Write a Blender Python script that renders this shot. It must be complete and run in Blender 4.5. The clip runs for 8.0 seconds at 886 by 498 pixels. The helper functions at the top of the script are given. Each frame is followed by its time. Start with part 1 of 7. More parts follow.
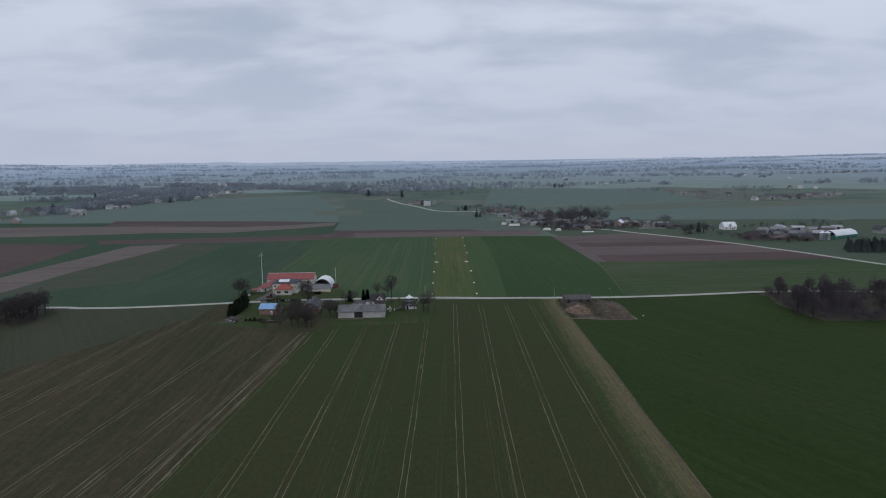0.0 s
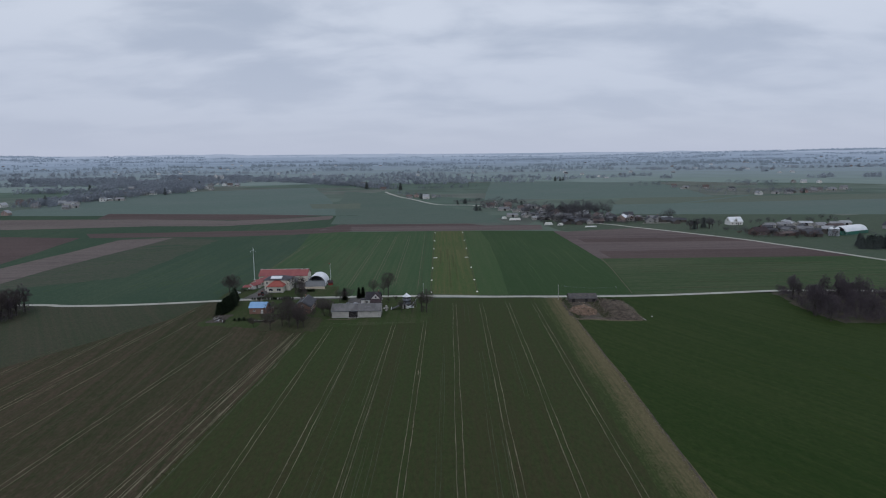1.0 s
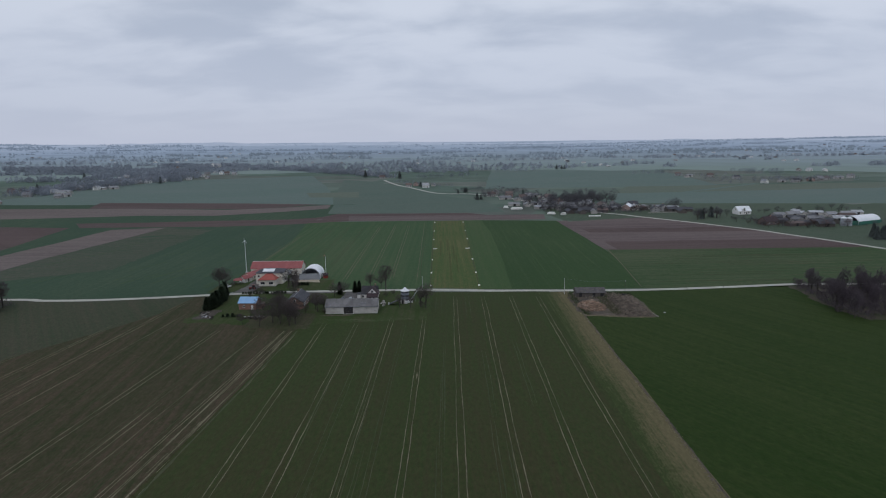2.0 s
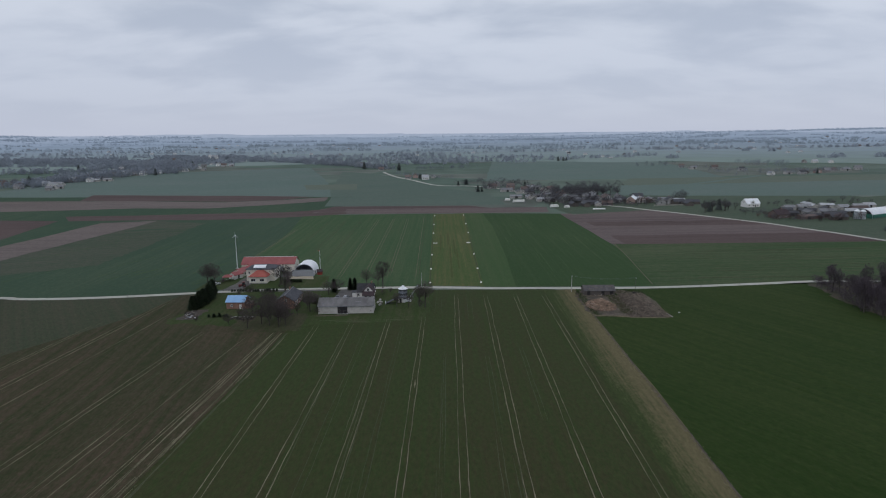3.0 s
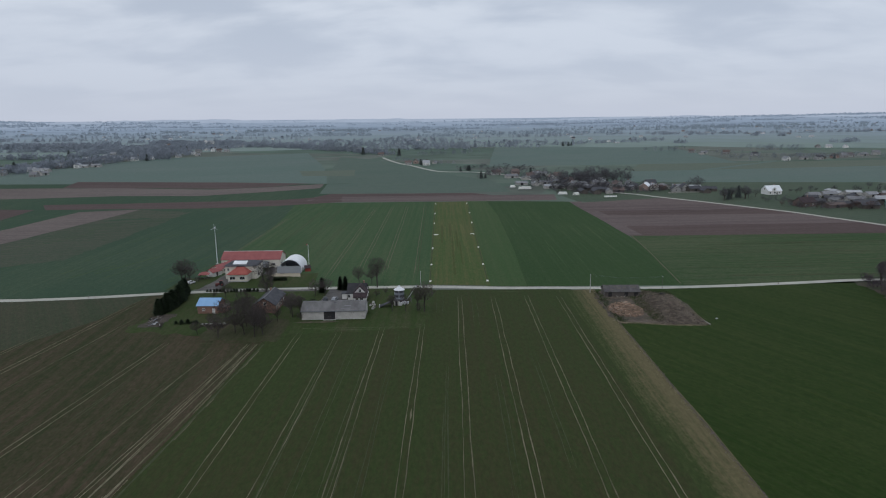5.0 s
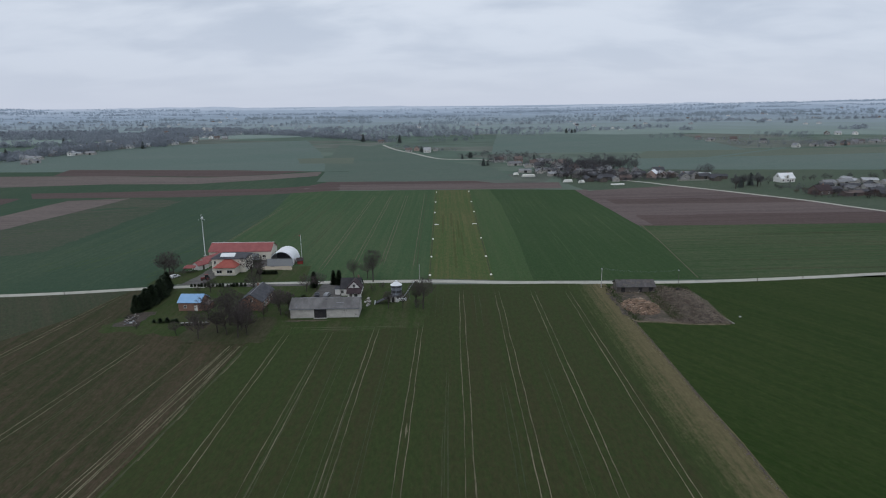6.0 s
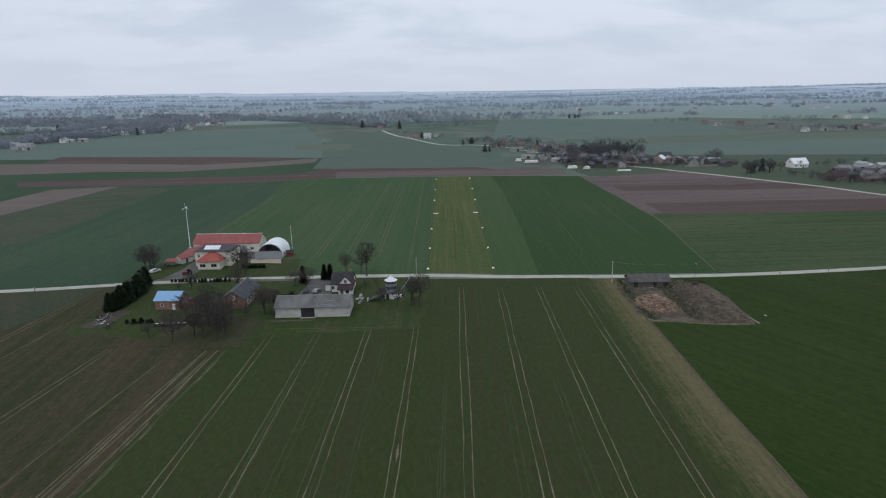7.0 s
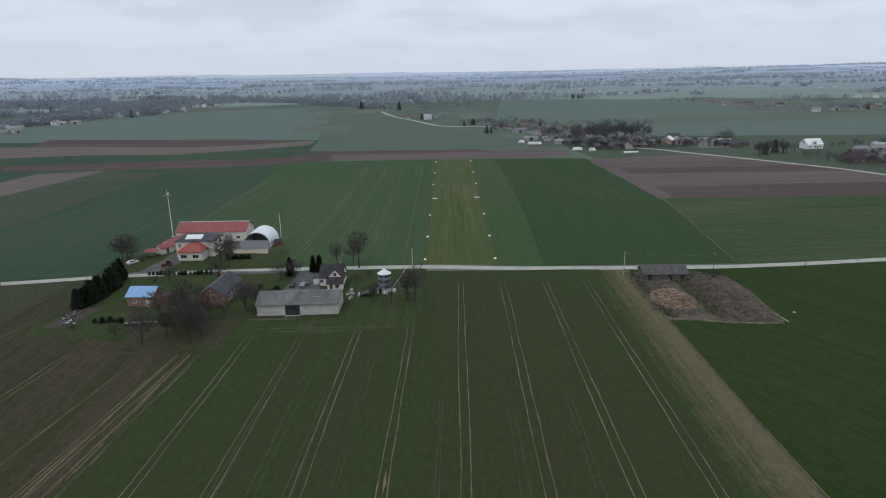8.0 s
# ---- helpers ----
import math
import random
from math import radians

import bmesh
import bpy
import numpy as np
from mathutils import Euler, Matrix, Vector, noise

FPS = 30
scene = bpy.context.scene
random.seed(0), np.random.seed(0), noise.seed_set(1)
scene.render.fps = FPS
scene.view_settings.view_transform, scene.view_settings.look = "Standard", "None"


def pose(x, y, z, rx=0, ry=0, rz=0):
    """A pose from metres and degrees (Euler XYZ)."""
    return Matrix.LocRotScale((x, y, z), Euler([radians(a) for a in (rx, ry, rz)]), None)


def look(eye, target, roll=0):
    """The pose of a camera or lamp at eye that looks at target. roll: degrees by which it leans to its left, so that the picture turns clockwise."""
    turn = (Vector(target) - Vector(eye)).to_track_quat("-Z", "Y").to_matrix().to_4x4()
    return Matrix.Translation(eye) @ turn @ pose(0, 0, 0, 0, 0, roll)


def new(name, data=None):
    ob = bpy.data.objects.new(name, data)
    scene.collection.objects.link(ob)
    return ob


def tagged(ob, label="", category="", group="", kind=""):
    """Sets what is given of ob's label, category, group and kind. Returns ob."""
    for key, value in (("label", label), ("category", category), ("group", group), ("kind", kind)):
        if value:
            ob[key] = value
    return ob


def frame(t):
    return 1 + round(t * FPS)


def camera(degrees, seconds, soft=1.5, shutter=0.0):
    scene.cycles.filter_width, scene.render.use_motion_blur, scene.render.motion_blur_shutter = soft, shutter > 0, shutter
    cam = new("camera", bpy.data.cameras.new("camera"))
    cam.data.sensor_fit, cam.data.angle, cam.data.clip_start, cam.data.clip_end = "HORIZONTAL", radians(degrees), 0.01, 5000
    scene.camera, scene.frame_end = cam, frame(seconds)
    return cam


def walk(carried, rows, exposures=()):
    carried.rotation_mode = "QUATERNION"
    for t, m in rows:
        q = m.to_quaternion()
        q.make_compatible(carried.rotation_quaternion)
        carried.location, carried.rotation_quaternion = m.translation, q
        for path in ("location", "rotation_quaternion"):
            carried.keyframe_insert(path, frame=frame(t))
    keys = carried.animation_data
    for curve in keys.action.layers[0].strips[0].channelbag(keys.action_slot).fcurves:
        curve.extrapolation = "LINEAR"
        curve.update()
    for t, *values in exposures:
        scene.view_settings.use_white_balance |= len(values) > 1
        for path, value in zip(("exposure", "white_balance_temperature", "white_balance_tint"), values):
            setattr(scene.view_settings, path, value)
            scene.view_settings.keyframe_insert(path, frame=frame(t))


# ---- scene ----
cam = camera(70.7, 8.0, 1.1)
PATH = [
    (0, (-6.103, -355.792, 76.287), (-6.105, -353.811, 76.015), -0.8),
    (0.5, (-6.131, -348.14, 76.107), (-6.131, -346.159, 75.832), -0.7),
    (1, (-6.182, -340.299, 75.842), (-6.181, -338.321, 75.548), -0.6),
    (1.5, (-6.274, -332.073, 75.516), (-6.273, -330.097, 75.201), -0.6),
    (3, (-6.431, -306.281, 73.639), (-6.43, -304.313, 73.284), -0.6),
    (3.5, (-6.58, -297.627, 73.186), (-6.579, -295.661, 72.817), -0.5),
    (4, (-6.649, -289.033, 72.677), (-6.649, -287.069, 72.298), -0.5),
    (4.5, (-6.576, -280.297, 72.135), (-6.578, -278.335, 71.748), -0.6),
    (6, (-6.006, -253.416, 69.063), (-6.016, -251.464, 68.627), -0.7),
    (6.5, (-5.422, -244.504, 68.184), (-5.437, -242.557, 67.726), -0.8),
    (7, (-4.883, -235.73, 67.217), (-4.899, -233.788, 66.739), -0.9),
    (7.5, (-4.302, -226.932, 66.271), (-4.322, -224.995, 65.77), -0.9),
    (8, (-3.618, -218.154, 65.498), (-3.641, -216.226, 64.965), -1.1),
]
walk(cam, [(r[0], look(*r[1:])) for r in PATH], [(0, 0.0, 6240, 13), (1.5, 0.02, 6280, 13), (3.5, 0.08, 6420, 12), (4.5, 0.11, 6440, 11), (6.5, 0.28, 6440, 10), (8, 0.36, 6470, 9)])

# ---- world and light ----
world = bpy.data.worlds.new("overcast_sky")
scene.world = world
world.use_nodes = True
wn, wl = world.node_tree.nodes, world.node_tree.links
wn.clear()


def wmath(op, a, b=None):
    n = wn.new("ShaderNodeMath")
    n.operation = op
    for i, v in enumerate((a, b)):
        if v is None:
            continue
        if isinstance(v, (int, float)):
            n.inputs[i].default_value = v
        else:
            wl.new(v, n.inputs[i])
    return n.outputs[0]


def wmix(f, a, b):
    n = wn.new("ShaderNodeMix")
    n.data_type = "RGBA"
    if isinstance(f, (int, float)):
        n.inputs[0].default_value = f
    else:
        wl.new(f, n.inputs[0])
    for i, v in ((6, a), (7, b)):
        if isinstance(v, tuple):
            n.inputs[i].default_value = (*v, 1)
        else:
            wl.new(v, n.inputs[i])
    return n.outputs[2]


w_dir = wn.new("ShaderNodeTexCoord")
w_sep = wn.new("ShaderNodeSeparateXYZ")
wl.new(w_dir.outputs["Generated"], w_sep.inputs[0])
w_up = wmath("MAXIMUM", w_sep.outputs[2], 0.0)
w_den = wmath("ADD", w_up, 0.24)
w_xy = wn.new("ShaderNodeCombineXYZ")
wl.new(wmath("DIVIDE", w_sep.outputs[0], w_den), w_xy.inputs[0])
wl.new(wmath("DIVIDE", w_sep.outputs[1], w_den), w_xy.inputs[1])
w_map = wn.new("ShaderNodeMapping")
w_map.inputs["Scale"].default_value = (0.75, 1.15, 1)
w_map.inputs["Location"].default_value = (1.3, 0.45, 0)
wl.new(w_xy.outputs[0], w_map.inputs[0])
w_n1 = wn.new("ShaderNodeTexNoise")
w_n1.inputs["Scale"].default_value = 2.1
w_n1.inputs["Detail"].default_value = 7
w_n1.inputs["Roughness"].default_value = 0.5
w_n1.inputs["Distortion"].default_value = 0.25
wl.new(w_map.outputs[0], w_n1.inputs["Vector"])
w_ramp = wn.new("ShaderNodeMapRange")
w_ramp.interpolation_type = "SMOOTHSTEP"
w_ramp.inputs[1].default_value = 0.34
w_ramp.inputs[2].default_value = 0.62
wl.new(w_n1.outputs[0], w_ramp.inputs[0])
CLOUD_DARK, CLOUD_LIGHT = (0.42, 0.475, 0.56), (0.605, 0.655, 0.725)
HORIZON = (0.48, 0.525, 0.625)
w_cloud = wmix(w_ramp.outputs[0], CLOUD_DARK, CLOUD_LIGHT)
w_low = wn.new("ShaderNodeMapRange")
w_low.inputs[1].default_value, w_low.inputs[2].default_value = 0.0, 0.2
wl.new(w_up, w_low.inputs[0])
w_veil = wmix(w_low.outputs[0], HORIZON, w_cloud)
w_sky = wn.new("ShaderNodeTexSky")
w_sky.sky_type = "NISHITA"
w_sky.sun_disc = False
w_sky.sun_elevation, w_sky.sun_rotation = radians(38), radians(200)
w_air = wn.new("ShaderNodeMix")
w_air.data_type, w_air.blend_type = "RGBA", "MULTIPLY"
w_air.inputs[0].default_value = 1
wl.new(w_sky.outputs[0], w_air.inputs[6])
w_air.inputs[7].default_value = (0.1, 0.1, 0.1, 1)
w_all = wmix(0.94, w_air.outputs[2], w_veil)
w_bg = wn.new("ShaderNodeBackground")
w_bg.inputs[1].default_value = 1.0
wl.new(w_all, w_bg.inputs[0])
w_out = wn.new("ShaderNodeOutputWorld")
wl.new(w_bg.outputs[0], w_out.inputs[0])

sun_data = bpy.data.lights.new("sun", "SUN")
sun_data.energy, sun_data.angle, sun_data.color = 0.5, radians(35), (1, 0.96, 0.9)
sun = new("sun", sun_data)
sun.matrix_world = look((0, 0, 900), (250, 650, 0))

# ---- terrain height ----
RADII = [0, 480, 560, 700, 1100, 1900, 3000, 4000, 4900]
RISES = [0, 0, 0.5, 3, 10, 19, 38, 62, 92]


def ground_z(x, y):
    r = math.hypot(x, y + 300)
    z = float(np.interp(r, RADII, RISES))
    if r > 2300:
        k = min(1, (r - 2300) / 1500)
        z += k * 16 * noise.noise(Vector((x * 0.0009, y * 0.0009, 3.1)))
    return z


# ---- materials ----
def mat(name, c1, c2, scale=1.0, stretch=(1, 1, 1), rough=0.85, bump=0.2, fine=8.0, grain=0.25,
        metal=0.0, spec=0.3, space="Object", vary=0.0, ribs=0.0, rib_axis="X", spots=None, thin=0.0):
    """Two-tone surface: broad blotches, fine grain, relief; ribs give corrugation, spots a third colour in patches."""
    m = bpy.data.materials.new(name)
    m.use_nodes = True
    nt, nd, ln = m.node_tree, m.node_tree.nodes, m.node_tree.links
    bsdf = nd["Principled BSDF"]
    if space == "World":
        src = nd.new("ShaderNodeNewGeometry").outputs["Position"]
    else:
        src = nd.new("ShaderNodeTexCoord").outputs["Object"]
    mp = nd.new("ShaderNodeMapping")
    mp.inputs["Scale"].default_value = stretch
    ln.new(src, mp.inputs[0])
    big = nd.new("ShaderNodeTexNoise")
    big.inputs["Scale"].default_value = scale
    big.inputs["Detail"].default_value = 6
    big.inputs["Roughness"].default_value = 0.6
    ln.new(mp.outputs[0], big.inputs["Vector"])
    rng = nd.new("ShaderNodeMapRange")
    rng.inputs[1].default_value, rng.inputs[2].default_value = 0.35, 0.65
    ln.new(big.outputs[0], rng.inputs[0])
    mix = nd.new("ShaderNodeMix")
    mix.data_type = "RGBA"
    ln.new(rng.outputs[0], mix.inputs[0])
    mix.inputs[6].default_value, mix.inputs[7].default_value = (*c1, 1), (*c2, 1)
    col = mix.outputs[2]
    if spots:
        sp = nd.new("ShaderNodeTexNoise")
        sp.inputs["Scale"].default_value = spots[1]
        sp.inputs["Detail"].default_value = 4
        ln.new(mp.outputs[0], sp.inputs["Vector"])
        sr = nd.new("ShaderNodeMapRange")
        sr.inputs[1].default_value, sr.inputs[2].default_value = spots[2], spots[2] + 0.12
        ln.new(sp.outputs[0], sr.inputs[0])
        sm = nd.new("ShaderNodeMix")
        sm.data_type = "RGBA"
        ln.new(sr.outputs[0], sm.inputs[0])
        ln.new(col, sm.inputs[6])
        sm.inputs[7].default_value = (*spots[0], 1)
        col = sm.outputs[2]
    gn = nd.new("ShaderNodeTexNoise")
    gn.inputs["Scale"].default_value = fine
    gn.inputs["Detail"].default_value = 5
    gn.inputs["Roughness"].default_value = 0.7
    ln.new(mp.outputs[0], gn.inputs["Vector"])
    gr = nd.new("ShaderNodeMapRange")
    gr.inputs[1].default_value, gr.inputs[2].default_value = 0.25, 0.75
    gr.inputs[3].default_value, gr.inputs[4].default_value = 1 - grain, 1 + grain
    ln.new(gn.outputs[0], gr.inputs[0])
    val = gr.outputs[0]
    if vary:
        info = nd.new("ShaderNodeObjectInfo")
        vr = nd.new("ShaderNodeMapRange")
        vr.inputs[3].default_value, vr.inputs[4].default_value = 1 - vary, 1 + vary
        ln.new(info.outputs["Random"], vr.inputs[0])
        mu = nd.new("ShaderNodeMath")
        mu.operation = "MULTIPLY"
        ln.new(val, mu.inputs[0])
        ln.new(vr.outputs[0], mu.inputs[1])
        val = mu.outputs[0]
    hsv = nd.new("ShaderNodeHueSaturation")
    ln.new(val, hsv.inputs["Value"])
    ln.new(col, hsv.inputs["Color"])
    ln.new(hsv.outputs[0], bsdf.inputs["Base Color"])
    bsdf.inputs["Roughness"].default_value = rough
    bsdf.inputs["Metallic"].default_value = metal
    bsdf.inputs["Specular IOR Level"].default_value = spec
    height = gn.outputs[0]
    if ribs:
        wv = nd.new("ShaderNodeTexWave")
        wv.bands_direction = rib_axis
        wv.inputs["Scale"].default_value = ribs
        wv.inputs["Distortion"].default_value = 0.3
        ln.new(src, wv.inputs["Vector"])
        ad = nd.new("ShaderNodeMath")
        ln.new(gn.outputs[0], ad.inputs[0])
        ln.new(wv.outputs["Fac"], ad.inputs[1])
        height = ad.outputs[0]
    if bump:
        bp = nd.new("ShaderNodeBump")
        bp.inputs["Strength"].default_value = bump
        bp.inputs["Distance"].default_value = 0.05
        ln.new(height, bp.inputs["Height"])
        ln.new(bp.outputs[0], bsdf.inputs["Normal"])
    if thin:
        # light passes through fine sprays of twigs and needles
        tl = nd.new("ShaderNodeBsdfTranslucent")
        ln.new(hsv.outputs[0], tl.inputs["Color"])
        ms = nd.new("ShaderNodeMixShader")
        ms.inputs[0].default_value = thin
        ln.new(bsdf.outputs[0], ms.inputs[1])
        ln.new(tl.outputs[0], ms.inputs[2])
        ln.new(ms.outputs[0], nd["Material Output"].inputs["Surface"])
    return m


def crop_mat(name, green, soil, amount, turn=0.0, row=0.45, big=0.012, contrast=0.22, tint=None, band=None, lush=None):
    """Field: a sown crop thin over soil, in drill rows, with broad patches of stronger and weaker growth."""
    m = bpy.data.materials.new(name)
    m.use_nodes = True
    nd, ln = m.node_tree.nodes, m.node_tree.links
    bsdf = nd["Principled BSDF"]
    pos = nd.new("ShaderNodeNewGeometry").outputs["Position"]
    rot = nd.new("ShaderNodeMapping")
    rot.inputs["Rotation"].default_value = (0, 0, turn)
    ln.new(pos, rot.inputs[0])

    def tex(scale, stretch, detail=5, rough=0.6):
        mp = nd.new("ShaderNodeMapping")
        mp.inputs["Scale"].default_value = stretch
        ln.new(rot.outputs[0], mp.inputs[0])
        t = nd.new("ShaderNodeTexNoise")
        t.inputs["Scale"].default_value, t.inputs["Detail"].default_value, t.inputs["Roughness"].default_value = scale, detail, rough
        ln.new(mp.outputs[0], t.inputs["Vector"])
        return t.outputs[0]

    def madd(a, k, b):
        n = nd.new("ShaderNodeMath")
        n.operation = "MULTIPLY_ADD"
        ln.new(a, n.inputs[0])
        n.inputs[1].default_value = k
        if isinstance(b, (int, float)):
            n.inputs[2].default_value = b
        else:
            ln.new(b, n.inputs[2])
        return n.outputs[0]

    broad = tex(big, (1, 0.45, 1), 5)
    rows = tex(row, (1, 0.012, 1), 3)
    strips = tex(0.09, (1, 0.02, 1), 2)
    grain = tex(1.6, (1, 0.5, 1), 6, 0.75)
    f = madd(broad, 1.0, amount - 1.0)
    f = madd(rows, 1.03, f)
    f = madd(strips, 0.12, f)
    mottle = tex(0.4, (1, 0.5, 1), 5, 0.7)
    f = madd(mottle, 0.8, f)
    f = madd(grain, 0.9, f)
    f = madd(f, 1.0, -0.625)
    if band:
        # bare soil strengthens across the strip, from x = band[0] over band[1] metres
        sx = nd.new("ShaderNodeSeparateXYZ")
        ln.new(pos, sx.inputs[0])
        u = madd(sx.outputs[1], -0.0138, -0.18 - band[0])
        au = nd.new("ShaderNodeMath")
        ln.new(sx.outputs[0], au.inputs[0])
        ln.new(u, au.inputs[1])
        br = nd.new("ShaderNodeMapRange")
        br.inputs[1].default_value, br.inputs[2].default_value = 0.0, band[1]
        br.inputs[3].default_value, br.inputs[4].default_value = -0.45, 0.3
        ln.new(au.outputs[0], br.inputs[0])
        ad = nd.new("ShaderNodeMath")
        ln.new(f, ad.inputs[0])
        ln.new(br.outputs[0], ad.inputs[1])
        f = ad.outputs[0]
    if lush:
        # the crop colour turns greener from y = lush[0] to y = lush[1], towards the farm
        ly = nd.new("ShaderNodeSeparateXYZ")
        ln.new(pos, ly.inputs[0])
        lr = nd.new("ShaderNodeMapRange")
        lr.interpolation_type = "SMOOTHSTEP"
        lr.inputs[1].default_value, lr.inputs[2].default_value = lush[0], lush[1]
        lr.inputs[3].default_value, lr.inputs[4].default_value = 0.05, -lush[2]
        ln.new(ly.outputs[1], lr.inputs[0])
        la = nd.new("ShaderNodeMath")
        ln.new(f, la.inputs[0])
        ln.new(lr.outputs[0], la.inputs[1])
        f = la.outputs[0]
    rng = nd.new("ShaderNodeMapRange")
    rng.inputs[1].default_value, rng.inputs[2].default_value = 0.3 - contrast, 0.3 + contrast
    ln.new(f, rng.inputs[0])
    mix = nd.new("ShaderNodeMix")
    mix.data_type = "RGBA"
    ln.new(rng.outputs[0], mix.inputs[0])
    mix.inputs[6].default_value, mix.inputs[7].default_value = (*green, 1), (*soil, 1)
    col = mix.outputs[2]
    if tint:
        t2 = tex(0.02, (1, 0.3, 1), 3)
        r2 = nd.new("ShaderNodeMapRange")
        r2.inputs[1].default_value, r2.inputs[2].default_value = 0.45, 0.7
        ln.new(t2, r2.inputs[0])
        m2 = nd.new("ShaderNodeMix")
        m2.data_type = "RGBA"
        ln.new(r2.outputs[0], m2.inputs[0])
        ln.new(col, m2.inputs[6])
        m2.inputs[7].default_value = (*tint, 1)
        col = m2.outputs[2]
    hsv = nd.new("ShaderNodeHueSaturation")
    g2 = nd.new("ShaderNodeMapRange")
    g2.inputs[1].default_value, g2.inputs[2].default_value = 0.25, 0.75
    g2.inputs[3].default_value, g2.inputs[4].default_value = 0.72, 1.28
    ln.new(tex(1.1, (1, 0.35, 1), 7, 0.75), g2.inputs[0])
    ln.new(g2.outputs[0], hsv.inputs["Value"])
    ln.new(col, hsv.inputs["Color"])
    ln.new(hsv.outputs[0], bsdf.inputs["Base Color"])
    bsdf.inputs["Roughness"].default_value = 0.95
    bsdf.inputs["Specular IOR Level"].default_value = 0.1
    bp = nd.new("ShaderNodeBump")
    bp.inputs["Strength"].default_value, bp.inputs["Distance"].default_value = 0.5, 0.15
    ln.new(grain, bp.inputs["Height"])
    ln.new(bp.outputs[0], bsdf.inputs["Normal"])
    return m


SOIL = (0.105, 0.088, 0.068)
M = {}
M["crop_main"] = crop_mat("young_crop", (0.0335, 0.0495, 0.0160), (0.0470, 0.0405, 0.0205), -0.03, contrast=0.36, lush=(-270, -50, 0.28))
M["crop_lane"] = crop_mat("lane_side_crop", (0.034, 0.052, 0.027), (0.060, 0.058, 0.038), -0.02, turn=-0.6, contrast=0.3)
M["crop_east"] = crop_mat("east_crop", (0.029, 0.060, 0.021), (0.047, 0.076, 0.031), -0.12)
M["crop_left"] = crop_mat("thin_crop", (0.031, 0.039, 0.016), (0.070, 0.052, 0.0345), 0.04, turn=-0.1, contrast=0.24)
M["crop_right"] = crop_mat("dense_crop", (0.0165, 0.0360, 0.0062), (0.033, 0.049, 0.0130), -0.03, turn=-0.5, contrast=0.34)
M["crop_far_left"] = crop_mat("far_crop", (0.038, 0.078, 0.033), (0.064, 0.093, 0.045), -0.05)
M["crop_dark"] = crop_mat("dark_crop", (0.035, 0.066, 0.040), (0.056, 0.083, 0.050), -0.12)
M["crop_pale"] = crop_mat("pale_crop", (0.042, 0.080, 0.029), (0.060, 0.087, 0.038), -0.05)
M["airstrip"] = crop_mat("mown_strip", (0.050, 0.086, 0.026), (0.094, 0.097, 0.041), 0.0)
M["meadow"] = crop_mat("meadow", (0.030, 0.062, 0.022), (0.070, 0.088, 0.046), 0.0, turn=1.5)
M["plough"] = crop_mat("ploughed_soil", (0.092, 0.071, 0.068), (0.132, 0.104, 0.099), 0.1, turn=1.5, row=0.2)
M["plough_dark"] = crop_mat("dark_ploughed_soil", (0.070, 0.050, 0.048), (0.098, 0.072, 0.067), 0.1, turn=1.5, row=0.2)
M["plough_pale"] = crop_mat("pale_ploughed_soil", (0.105, 0.086, 0.080), (0.150, 0.124, 0.115), 0.1, turn=1.5, row=0.2)
# far_green and mid_green are paled and blued: distance haze painted into the crop
M["far_green"] = crop_mat("hazed_meadow", (0.099, 0.144, 0.125), (0.131, 0.162, 0.145), -0.1, turn=1.3, contrast=0.34)
M["mid_green"] = crop_mat("hazed_crop", (0.077, 0.116, 0.093), (0.105, 0.130, 0.108), -0.05, turn=1.2, contrast=0.34)
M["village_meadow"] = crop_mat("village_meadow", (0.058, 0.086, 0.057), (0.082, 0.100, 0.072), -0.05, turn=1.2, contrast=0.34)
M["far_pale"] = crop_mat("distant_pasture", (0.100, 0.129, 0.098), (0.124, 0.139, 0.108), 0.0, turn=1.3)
M["lawn"] = crop_mat("lawn", (0.033, 0.054, 0.016), (0.060, 0.060, 0.031), -0.1, big=0.06)
M["verge"] = crop_mat("dry_verge", (0.036, 0.052, 0.017), (0.116, 0.101, 0.054), 0.06, row=1.3, turn=0.0138, contrast=0.36, band=(45.5, 9.0))
M["crop_thin"] = crop_mat("thinner_crop", (0.022, 0.043, 0.006), (0.042, 0.056, 0.014), -0.03)
M["balk"] = mat("pale_grass_balk", (0.085, 0.088, 0.055), (0.12, 0.115, 0.075), 0.3, rough=0.95, space="World", fine=1.5, grain=0.3, spec=0.1)
M["track"] = mat("wheel_rut", (0.185, 0.164, 0.112), (0.074, 0.074, 0.042), 0.12, (1, 0.35, 1), rough=0.95, space="World", fine=1.5, grain=0.35, spec=0.1)
M["track_faint"] = mat("faint_rut", (0.072, 0.074, 0.042), (0.040, 0.054, 0.026), 0.1, (1, 0.3, 1), rough=0.95, space="World", fine=1.5, grain=0.3, spec=0.1)
M["road"] = mat("pale_asphalt", (0.33, 0.325, 0.285), (0.42, 0.41, 0.365), 0.15, rough=0.9, space="World", fine=2, grain=0.12, spots=((0.33, 0.33, 0.32), 0.08, 0.62))
M["yard"] = mat("yard_gravel", (0.078, 0.074, 0.072), (0.122, 0.116, 0.111), 0.25, rough=0.95, space="World", fine=3, grain=0.25)
M["sand"] = mat("sand", (0.29, 0.25, 0.19), (0.37, 0.325, 0.25), 0.5, rough=0.95, space="World")
M["debris"] = mat("debris_soil", (0.112, 0.088, 0.068), (0.056, 0.050, 0.034), 0.22, rough=0.95, space="World", fine=1.0, grain=0.6, bump=0.8, spots=((0.148, 0.122, 0.098), 0.7, 0.6))
